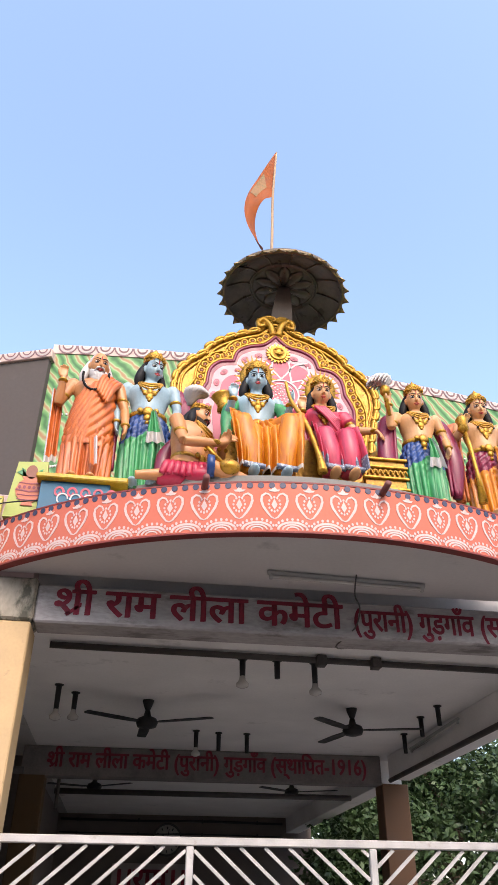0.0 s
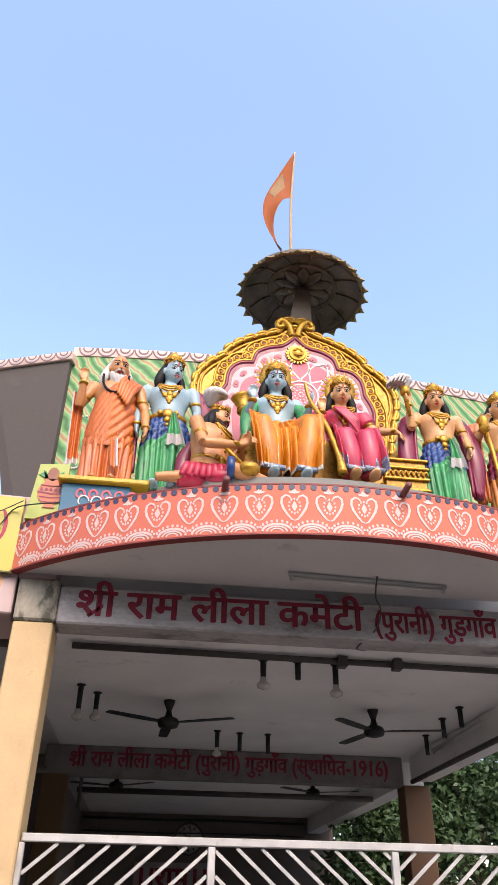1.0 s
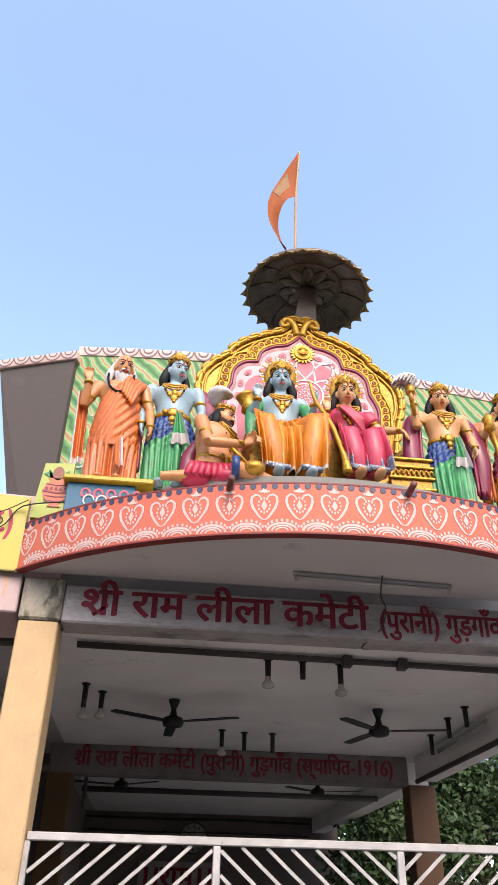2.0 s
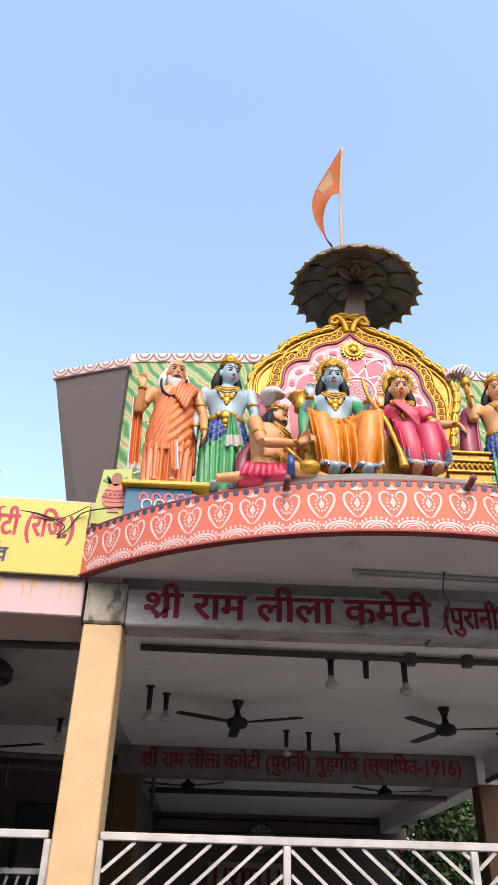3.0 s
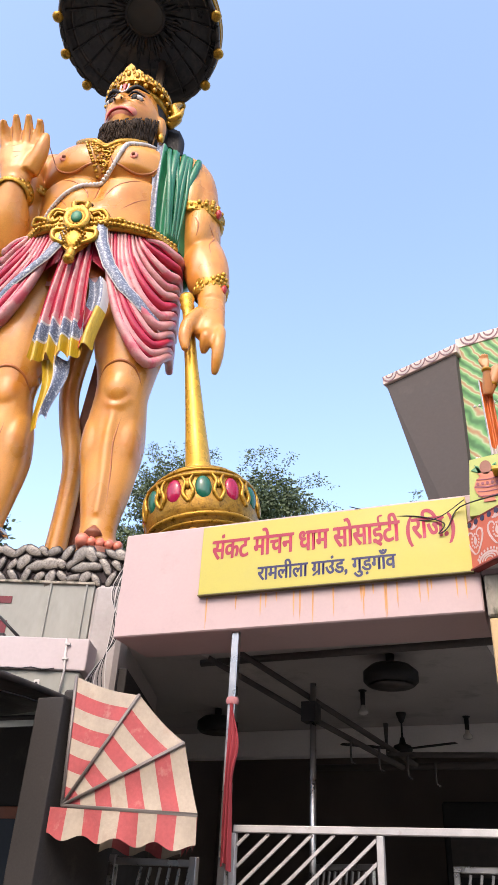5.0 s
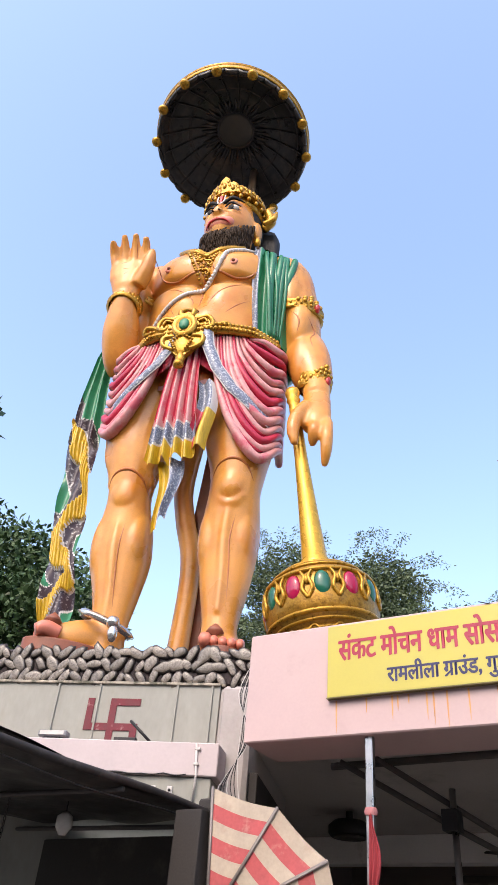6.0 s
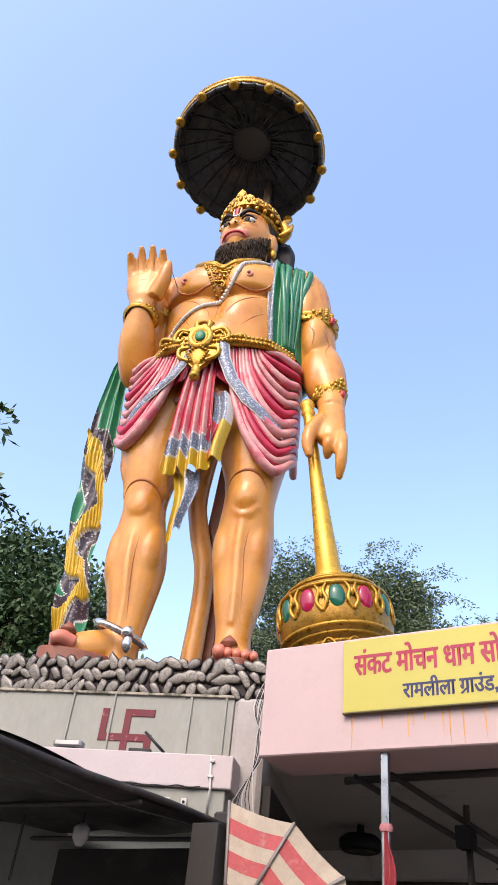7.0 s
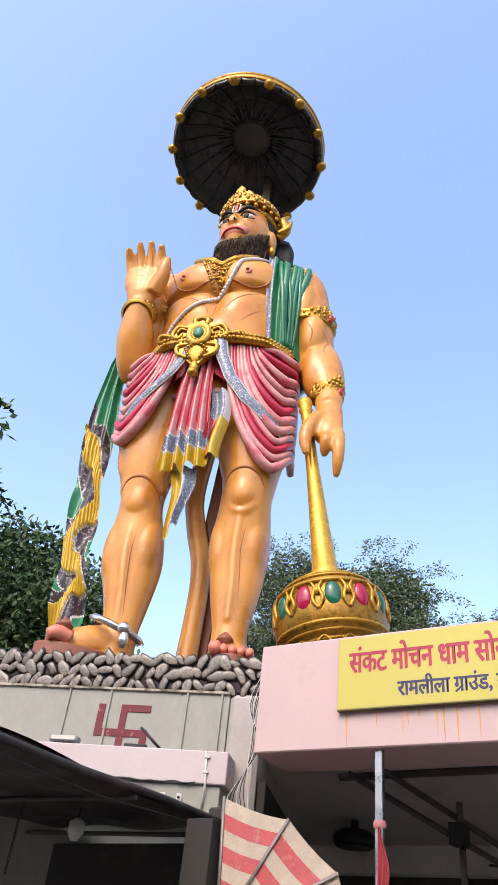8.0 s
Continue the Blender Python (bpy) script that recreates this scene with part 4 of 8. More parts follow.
    for k in range(8):
        b.spline([(0.45 + 0.05 * k, 1.15 + 0.03 * k, 14.5), (0.66 + 0.035 * k, 1.2, 14.0), (0.66 + 0.04 * k, 1.15, 13.5), (0.62 + 0.07 * k, 1.1, 12.95)], [0.1, 0.12, 0.1, 0.03], 8, HAIR)
        b.spline([(-0.3 - 0.03 * k, 1.25, 14.4), (-0.42 - 0.03 * k, 1.25, 13.9), (-0.4 - 0.03 * k, 1.15, 13.3)], [0.1, 0.12, 0.05], 8, HAIR)
    b.spline([(0.7, 0.95, 14.2), (0.86, 0.9, 14.4), (0.8, 0.85, 14.62), (0.92, 0.88, 14.8)], [0.09, 0.12, 0.09, 0.03], 10, GOLD)
    b.spline([(0.72, 0.86, 14.25), (0.92, 0.84, 14.36), (0.98, 0.84, 14.58)], [0.06, 0.07, 0.03], 8, GOLD)

    skin = b.fuse(SKIN, 0.03, 5)

    def front(u, z):
        """The depth of the figure's front at u, z."""
        hit = skin.ray_cast(Vector((u, -6, z)), Vector((0, 1, 0)))[0]
        return hit.y if hit else 0.6

    # painted muscle lines
    for s, c in ((1, 0.42), (-1, -0.57)):
        lines.append(([(c - s * 0.38, 12.3), (c - s * 0.3, 12.12), (c, 12.03), (c + s * 0.3, 12.1), (c + s * 0.42, 12.3)], [0.006, 0.024, 0.03, 0.024, 0.006]))
        lines.append(([(c + s * 0.3, 11.9), (c, 11.75), (c - s * 0.3, 11.45), (c - s * 0.36, 11.2)], [0.005, 0.018, 0.018, 0.005]))
        lines.append(([(c + s * 0.34, 11.55), (c + s * 0.1, 11.3), (c - s * 0.1, 10.95)], [0.005, 0.016, 0.005]))
    lines.append(([(-0.12, 12.5), (-0.12, 12.2), (-0.12, 11.9), (-0.12, 11.5), (-0.12, 11.1)], [0.006, 0.02, 0.022, 0.016, 0.006]))
    lines.append(([(1.22, 12.72), (1.13, 12.4), (1.05, 12.1)], [0.006, 0.022, 0.006]))
    lines.append(([(1.42, 11.4), (1.6, 11.1), (1.55, 10.8)], [0.005, 0.02, 0.005]))
    lines.append(([(1.72, 11.25), (1.84, 11.0), (1.8, 10.7), (1.9, 10.3)], [0.005, 0.016, 0.014, 0.005]))
    for pts, radii in lines:
        fine, rr = smooth_line(pts, 5), np.interp(np.linspace(0, len(pts) - 1, 5 * (len(pts) - 1) + 1), range(len(pts)), radii)
        b.tube([(u, front(u, z) + 0.008, z) for u, z in fine], [float(q) for q in rr], 6, 16)
    for u in (0.42, -0.8):
        b.ell((u, front(u, 12.3) + 0.01, 12.3), (0.08, 0.03, 0.08), EXT, nu=14, nv=8)
        b.ell((u, front(u, 12.3) - 0.02, 12.3), (0.035, 0.035, 0.035), 15)
    b.ell((-0.12, front(-0.12, 11.0), 11.0), (0.07, 0.05, 0.05), BRD)

    # jewellery
    for dz in (0, 0.1):
        b.spline([(u, front(u, z - dz) - 0.03, z - dz) for u, z in ((-0.7, 13.05), (-0.5, 12.9), (-0.3, 12.76), (-0.12, 12.68), (0.1, 12.76), (0.3, 12.9), (0.5, 13.05))], 0.055, 8, GOLD)
    for r in range(13):
        w = 0.3 * (1 - r / 14)
        n = max(2, int(w / 0.033))
        for k in range(n):
            x, z = -0.15 + w * (2 * k / (n - 1) - 1), 12.64 - r * 0.055 + 0.014 * (k % 2)
            b.ell((x, front(x, z) + 0.005 - 0.02 * ((k + r) % 3 == 0), z), (0.036, 0.03, 0.034), GOLD, nu=7, nv=5)
    for s in (-1, 1):
        for z0, w in ((12.6, 0.26), (12.4, 0.19), (12.2, 0.12)):
            b.spline([(-0.15 + s * w * q, front(-0.15, z0 - 0.1 * p) - 0.05, z0 - 0.12 * p) for q, p in ((0.1, 0), (0.7, 0.1), (1.0, 0.6), (0.7, 1.0), (0.45, 0.7), (0.6, 0.45))], [0.02, 0.024, 0.024, 0.02, 0.018, 0.012], 6, GOLD)
    thread = [(u, front(u, z) - 0.03, z) for u, z in ((0.75, 12.95), (0.55, 12.8), (0.3, 12.55), (0.22, 12.3), (0.1, 12.05), (-0.1, 11.78), (-0.35, 11.55), (-0.6, 11.38), (-0.85, 11.2), (-1.08, 10.95))]
    b.spline(thread, 0.034, 8, WHI)
    garland(b, thread, 0.042, WHI, 44)
    for (c, R, tilt, w) in (((1.5, 1.0, 11.62), 0.43, -8, 0.1), ((1.88, 0.82, 9.78), 0.235, -14, 0.15), ((-1.54, 0.33, 11.5), 0.265, 25, 0.13), ((-1.52, 0.98, 11.9), 0.46, 5, 0.09)):
        N = Matrix.Translation(c) @ pose(0, 0, 0, -tilt if c[0] < 0 else 12, -tilt if c[0] > 0 else 0)
        b.lathe([(R, -w), (R + 0.05, -w * 0.8), (R + 0.03, -w * 0.4), (R + 0.03, w * 0.4), (R + 0.05, w * 0.8), (R, w)], 24, GOLD, N, caps=False)
        for k in range(30):
            t = 2 * math.pi * k / 30
            b.ell(((R + 0.02) * math.cos(t), (R + 0.02) * math.sin(t), w * 0.25 * (-1) ** k), (0.032, 0.035, w * 0.42), GOLD, N, 6, 5)
        if c[0] > 0:
            for k in range(5):
                t = -1.4 + 0.26 * k
                for q in range(3 - abs(k - 2)):
                    b.ell(((R + 0.02) * math.cos(t), (R + 0.02) * math.sin(t), w * (0.9 + 0.45 * q)), (0.05, 0.04, 0.05), GOLD, N, 8, 6)
            b.ell(((R + 0.03) * math.cos(-0.55), (R + 0.03) * math.sin(-0.55), 0.02), (0.06, 0.07, 0.1), RD, N, 8, 6)

    # skirt: a crimson wrap with pale swagged folds over both hips
    def hip(x, lift=0.0):
        """The depth of the wrap's front at x."""
        return 0.98 - (0.93 + lift) * math.sqrt(max(0.03, 1 - ((x + 0.1) / 1.5) ** 2))

    def hem(t):
        c = abs(math.cos(t))
        low = (1.2 if math.cos(t) < 0 else 1.35) * c**1.2
        return 9.9 - low if math.sin(t) < 0 else 9.9 - low + 0.9 * (1 - c) ** 0.5

    def skirt(u, v):
        t = 2 * math.pi * u - math.pi / 2
        z = 10.55 + (hem(t) - 10.55) * v
        X = 1.14 + 0.24 * math.sin(min(1.0, v * 1.2) * 1.5)
        return (X * math.cos(t) - 0.1, 0.98 + (0.8 + 0.1 * v) * math.sin(t), z)

    drape(b, skirt, 96, 24, CL2, closed=True)
    rng = random.Random(8)
    for s, n, x0, xe, z_low in ((1, 12, 0.24, 1.36, 8.4), (-1, 10, -0.42, -1.5, 8.85)):
        for k in range(n):
            f = k / (n - 1)
            sx = x0 + s * (0.06 + 0.55 * f)
            ez = z_low + (10.35 - z_low) * f**1.15
            zt = 10.38
            P = [(sx, zt)]
            drop = (zt - ez) / 0.82
            for q, e in ((0.14, 0.42), (0.42, 0.78), (0.76, 0.95)):
                P.append((sx + (xe - sx) * q, zt - drop * e + rng.uniform(-0.025, 0.025)))
            P.append((xe - s * 0.02, ez))
            tail = (xe - s * 0.06, 1.25, ez + 0.12)
            w = rng.uniform(0.85, 1.2)
            b.spline([(x, hip(x, 0.03), z) for x, z in P] + [tail], [0.02 * w, 0.045 * w, 0.065 * w, 0.075 * w, 0.06 * w, 0.04 * w], 10, CL if k % 4 != 2 else CL2, flat=1.3)
            if k % 2 == 1:
                b.spline([(x, hip(x, 0.1), z - 0.06) for x, z in P[1:]], [0.008, 0.025, 0.03, 0.012], 6, CL2)
    b.spline([(-1.22, 0.85, 10.5), (-0.75, 0.3, 10.44), (-0.2, 0.16, 10.4), (0.4, 0.2, 10.5), (0.88, 0.42, 10.58), (1.12, 0.85, 10.62)], 0.13, 10, CL2)

    def inner(u, v):
        t = math.pi * (1.15 + 0.7 * u)
        return (0.9 * math.cos(t) - 0.1, 0.95 + 0.72 * math.sin(t), 10.2 - 0.75 * v + 0.03 * math.sin(u * 40))
    drape(b, inner, 40, 8, lambda i, j: 13 if j < 7 else CL)

    def band(path, w0, w1, n=60):
        """A flat silver border with white edges that follows a line over the wrap."""
        def fn(u, v):
            k = v * (len(path) - 1)
            i = min(int(k), len(path) - 2)
            f = k - i
            f = f * f * (3 - 2 * f) * 0.4 + f * 0.6
            a, c = Vector(path[i]), Vector(path[i + 1])
            p = a.lerp(c, f)
            a0, c0 = Vector(path[max(0, i - 1)]), Vector(path[min(len(path) - 1, i + 2)])
            d = ((c - a0) * (1 - f) + (c0 - a) * f).normalized()
            w = (w0 + (w1 - w0) * v) * (u - 0.5)
            x, z = p.x + d.y * w, p.y - d.x * w
            return (x, hip(x, 0.19 - 0.05 * (2 * u - 1) ** 2), z)
        drape(b, fn, 12, n, lambda i, j: WHI if i in (0, 11) else BOR)
    band([(0.2, 10.4), (0.27, 9.98), (0.44, 9.55), (0.7, 9.18), (1.0, 8.95), (1.3, 8.75)], 0.2, 0.2)
    band([(-0.3, 10.3), (-0.36, 9.98), (-0.55, 9.66), (-0.85, 9.4), (-1.2, 9.16), (-1.5, 8.98)], 0.2, 0.16)

    # pleated front cloth, border and fringe
    def apron(u, v):
        w = 0.2 + 0.22 * v
        x = (u - 0.5) * 2 * w - 0.1 - 0.05 * v + 0.08 * v * v * (1 - u)
        z = 10.3 - 2.5 * v + 0.07 * math.cos(u * math.pi * 6) * v * v + 0.12 * u * v
        pl = math.sin(u * math.pi * 9 + 0.8 * math.sin(v * 3))
        return (x, 0.08 - 0.05 * math.sin(v * 3) + 0.06 * pl * (0.4 + v), z)

    def apron_mat(i, j):
        u, v = (i + 0.5) / 72, (j + 0.5) / 64
        if v > 0.87:
            return SHL + 5
        if v > 0.73:
            return BOR if 0.745 < v < 0.86 else WHI
        pl = math.sin(u * math.pi * 9 + 0.8 * math.sin(v * 3))
        return CL if pl < 0.35 or v > 0.68 + 0.03 * math.sin(i * 1.7) else CL2

    drape(b, apron, 72, 64, apron_mat)
    drape(b, lambda u, v: (-0.34 + 0.42 * u * (1 - 0.62 * v) + 0.16 * v + 0.05 * math.sin(v * 5), 0.2 + 0.06 * math.sin(u * 9), 7.95 - (1.25 - 0.35 * u) * v + 0.05 * math.sin(u * 12) * v), 16, 16, lambda i, j: SHL + 5 if i < 7 else WHI if i == 7 else BOR)
    drape(b, lambda u, v: (0.16 + 0.3 * u + 0.05 * math.sin(v * 5), 0.04 + 0.09 * math.sin(u * 7), 9.35 - 1.25 * v - 0.1 * u), 12, 20, lambda i, j: (BOR if i < 9 else WHI) if j < 9 else SHL + 5 if i > 3 else CL2)

    # belt and buckle
    b.spline([(-1.3, 0.62, 10.4), (-0.78, 0.06, 10.34), (-0.2, -0.06, 10.32), (0.4, -0.0, 10.4), (0.92, 0.22, 10.46), (1.26, 0.62, 10.5)], 0.1, 10, GOLD, flat=0.7)
    for dz in (-0.045, 0.045):
        garland(b, [(x, y - 0.09, z + dz) for x, y, z in ((-1.3, 0.62, 10.4), (-0.78, 0.06, 10.34), (-0.2, -0.06, 10.32), (0.4, 0.0, 10.4), (0.92, 0.22, 10.46), (1.26, 0.62, 10.5))], 0.036, GOLD, 44)
    N = Matrix.Translation((-0.16, -0.08, 10.4)) @ Matrix.Diagonal((0.9, 1, 0.82, 1))
    b.ell((0, 0, 0), (0.24, 0.1, 0.33), GOLD, N, 20, 12)
    b.prism([(-0.42, 0.2), (-0.2, 0.34), (0, 0.42), (0.2, 0.34), (0.42, 0.2), (0.48, 0.0), (0.36, -0.14), (0.34, -0.42), (0.2, -0.62), (0, -0.86), (-0.2, -0.62), (-0.34, -0.42), (-0.36, -0.14), (-0.48, 0.0)], -0.03, 0.06, GOLD, N)
    b.lathe([(0.13, 0), (0.2, 0.05), (0.24, 0)], 20, GOLD, N @ pose(0, -0.08, 0, 90) @ Matrix.Diagonal((1, 1.35, 1, 1)), caps=False)
    b.ell((0, -0.1, 0), (0.1, 0.05, 0.15), SHL, N, 14, 8)
    for s in (-1, 1):
        b.spline([(s * 0.2, -0.02, 0.2), (s * 0.42, -0.03, 0.24), (s * 0.52, 0, 0.05), (s * 0.4, -0.02, -0.06), (s * 0.33, -0.02, 0.05)], [0.045, 0.05, 0.05, 0.045, 0.03], 8, GOLD, N)
        b.spline([(s * 0.24, -0.05, 0.12), (s * 0.36, -0.06, 0.16), (s * 0.42, -0.05, 0.06)], 0.025, 6, GOLD, N)
        garland(b, [(s * 0.05, -0.09, -0.3), (s * 0.2, -0.08, -0.42), (s * 0.1, -0.08, -0.65)], 0.03, GOLD, 8, N)
        b.spline([(s * 0.5, 0.02, 0.02), (s * 0.75, 0.05, 0.12), (s * 0.8, 0.1, 0.0), (s * 0.68, 0.06, -0.02)], [0.05, 0.05, 0.045, 0.03], 8, GOLD, N)
        b.spline([(s * 0.16, -0.02, -0.25), (s * 0.36, -0.03, -0.3), (s * 0.34, -0.03, -0.5), (s * 0.14, -0.03, -0.62)], [0.045, 0.05, 0.045, 0.04], 8, GOLD, N)
        b.spline([(s * 0.1, -0.02, 0.3), (s * 0.12, -0.02, 0.45), (0, -0.02, 0.5)], [0.05, 0.06, 0.03], 8, GOLD, N)
    b.ell((0, -0.01, -0.45), (0.2, 0.07, 0.3), GOLD, N, 16, 10)
    b.ell((0, 0, -0.82), (0.09, 0.06, 0.16), GOLD, N, 12, 8)
    b.ell((0, -0.02, -1.0), (0.1, 0.09, 0.1), GOLD, N, 12, 8)

    # green shawl on the left shoulder, with its border
    def shawl(u, v):
        x = 0.72 + 0.62 * u + 0.14 * v
        top = 13.0 - 0.3 * u
        y = 0.42 - 0.12 * math.sin(v * 2.2) + 0.3 * u * u + 0.05 * math.sin(u * 21 + v * 2) + 0.3 * v * v
        return (x - 0.1 * v * (1 - u), y, top - (2.3 - 0.2 * u) * v)
    drape(b, shawl, 30, 20, lambda i, j: BOR if i < 6 else SHL)
    drape(b, lambda u, v: (0.72 + 0.65 * u, 0.42 + 0.3 * u * u + (1.1 - 0.3 * u) * v, 13.0 - 0.3 * u + 0.22 * math.sin(v * 3.1) + 0.03 * math.sin(u * 21)), 30, 10, lambda i, j: BOR if i < 6 else SHL)
    b.spline([(1.0, 1.35, 12.8), (1.22, 1.4, 11.8), (1.28, 1.3, 11.0), (1.25, 1.15, 10.4), (1.15, 1.1, 10.05)], [0.3, 0.36, 0.34, 0.28, 0.1], 12, SHL)
    for k in range(7):
        x = 0.98 + 0.075 * k
        wv = 0.04 * math.sin(k * 2.3)
        b.spline([(x - 0.05, 0.6 + 0.03 * k, 13.02 - 0.03 * k), (x + wv, 0.36 + 0.035 * k, 12.6), (x + 0.1 - 0.03 * k - wv, 0.32 + 0.04 * k, 11.7 + wv), (x + 0.14 - 0.05 * k, 0.56 + 0.03 * k, 10.7)], [0.03, 0.045 + 0.5 * abs(wv), 0.05 + wv * 0.5, 0.03], 8, SHL)

    # the end of the shawl that falls from the right arm to the ground
    fall = [(-1.9, 1.15, 11.95), (-2.04, 1.07, 11.0), (-2.02, 0.99, 10.0), (-1.95, 0.91, 9.0), (-1.86, 0.83, 8.1), (-1.76, 0.75, 7.2), (-1.64, 0.67, 6.3), (-1.54, 0.6, 5.6), (-1.5, 0.55, 5.1)]

    def yellow(v):
        """The two edges of the yellow hem where it winds down the falling cloth."""
        at = (0.315, 0.33, 0.36, 0.42, 0.48, 0.54, 0.578, 0.615, 0.648, 0.684, 0.722, 0.757, 0.79, 0.825, 0.87)
        lo = np.interp(v, at, (-0.1, -0.1, 0.0, 0.12, 0.5, 0.74, 0.55, 0.12, -0.1, -0.1, 0.25, 0.65, 0.2, -0.1, -0.1))
        hi = np.interp(v, at, (-0.1, 0.2, 0.5, 0.72, 1.1, 1.1, 1.1, 0.8, 0.45, 0.5, 0.95, 1.1, 0.9, 0.55, 0.3))
        return lo + 0.07, hi - 0.08

    def strip(u, v):
        k = v * (len(fall) - 1)
        i = min(int(k), len(fall) - 2)
        p = Vector(fall[i]).lerp(Vector(fall[i + 1]), k - i)
        w = 0.28 * min(1.0, 0.35 + 2.2 * v) - 0.05 * v
        tw = 0.3 * math.sin((v - 0.33) * 30.0) * (v > 0.33)
        fold = 0.06 * math.sin(u * 16) if v < 0.4 else 0.05 * math.sin(u * 9 + v * 22)
        lo, hi = yellow(v)
        if lo < u < hi:
            fold -= 0.07 + 0.018 * math.sin(u * 75 + 6 * v)
        return (p.x + (u - 0.5) * 2 * w * math.cos(tw), p.y + (u - 0.5) * 2 * w * math.sin(tw) + fold, p.z - 0.1 * math.sin(u * 8))

    def strip_mat(i, j):
        u, v = (i + 0.5) / 64, (j + 0.5) / 240
        if v < 0.25 + 0.06 * u:
            return SHL
        lo, hi = yellow(v)
        if lo < u < hi:
            return SHL + 5
        gap = lo - u if u < lo else u - hi
        return 17 if 0.03 < gap < 0.42 else WHI if gap < 0.46 else SHL
    drape(b, strip, 64, 240, strip_mat)
    b.spline([(-1.35, 1.3, 12.0), (-1.6, 1.35, 11.6), (-1.9, 1.15, 11.8)], [0.2, 0.26, 0.2], 10, SHL)

    # tail and the post that backs the figure
    b.spline([(-0.2, 1.5, 9.4), (-0.32, 1.6, 8.4), (-0.22, 1.6, 7.75), (-0.05, 1.6, 7.1), (-0.02, 1.6, 6.4), (-0.08, 1.6, 5.0)], [0.17, 0.16, 0.16, 0.16, 0.15, 0.16], 14, SKIN)
    b.loft([[(x, 1.75, z), (x + 0.45, 1.75, z), (x + 0.45, 2.05, z), (x, 2.05, z)] for x, z in ((-0.3, 5.0), (-0.16, 7.5), (0.02, 10.2))], EXT + 4, True, True, False)
    b.tube([(0.28, 2.1, 5.0), (0.28, 2.1, 9.0), (0.1, 2.0, 15.5)], [0.2, 0.2, 0.16], 12, EXT + 4)
    ob = part("statue", b, [E_FLESH, E_HAIR, E_GOLD, E_PINK, E_RED, E_WHITE, E_LIP, E_HAIR, E_BEARD, E_DGREEN, E_SILVER, E_CHEEK, E_STEEL, E_ORANGE, E_YELLOW, E_BROWN, E_LINE, E_SASH])
    ob.matrix_basis = PED
    tagged(ob, "towering painted statue of a crowned guardian with raised palm", "statue")


tall_statue()


# ---- mace beside the tall statue ----
mace = thing("mace", "giant gold-painted mace with red and green gems resting on the pedestal", "mace")
mace.matrix_basis = PED @ Matrix.Translation((2.2, 0.6, 5.0)) @ pose(0, 0, 0, 0, -8.2) @ Matrix.Diagonal((0.92, 0.92, 1, 1))
part("shaft", B().lathe([(0.25, 1.3), (0.24, 1.42), (0.19, 1.5), (0.15, 2.2), (0.105, 3.2), (0.09, 4.2), (0.095, 4.3), (0.12, 4.34), (0.1, 4.4), (0.12, 4.45), (0.13, 4.5), (0.11, 4.56), (0.02, 4.58)], 24), E_GOLDP, mace, "smooth gold shaft")
mh = part("mace_head", B().lathe([(0.55, 0.0), (0.66, 0.12), (0.6, 0.28), (0.64, 0.33), (0.74, 0.42), (0.79, 0.6), (0.78, 0.85), (0.74, 0.98), (0.76, 1.02), (0.66, 1.1), (0.64, 1.16), (0.45, 1.24), (0.32, 1.28), (0.3, 1.34), (0.26, 1.36)], 40), E_GOLDD, mace, "ornate antique gold mace head")
for zr, rr, tr in ((0.13, 0.665, 0.03), (0.3, 0.615, 0.028), (0.38, 0.7, 0.02), (0.46, 0.765, 0.03), (1.0, 0.76, 0.03), (1.12, 0.66, 0.025), (1.2, 0.55, 0.03)):
    part("moulding", B().lathe([(rr - tr, zr - tr), (rr + tr * 0.6, zr - tr * 0.7), (rr + tr, zr), (rr + tr * 0.6, zr + tr * 0.7), (rr - tr, zr + tr)], 40, caps=False), E_GOLD, mh)
for k in range(44):
    t = 2 * math.pi * k / 44
    part("bead", B().ell((0.66 * math.cos(t), 0.66 * math.sin(t), 0.215), (0.03, 0.03, 0.045), 0, None, 8, 5), E_GOLD, mh)
M_GEMR = enamel("red_gem_enamel", (0.4, 0.01, 0.06), 0.15)
M_GEMG = enamel("green_gem_enamel", (0.01, 0.12, 0.07), 0.15)
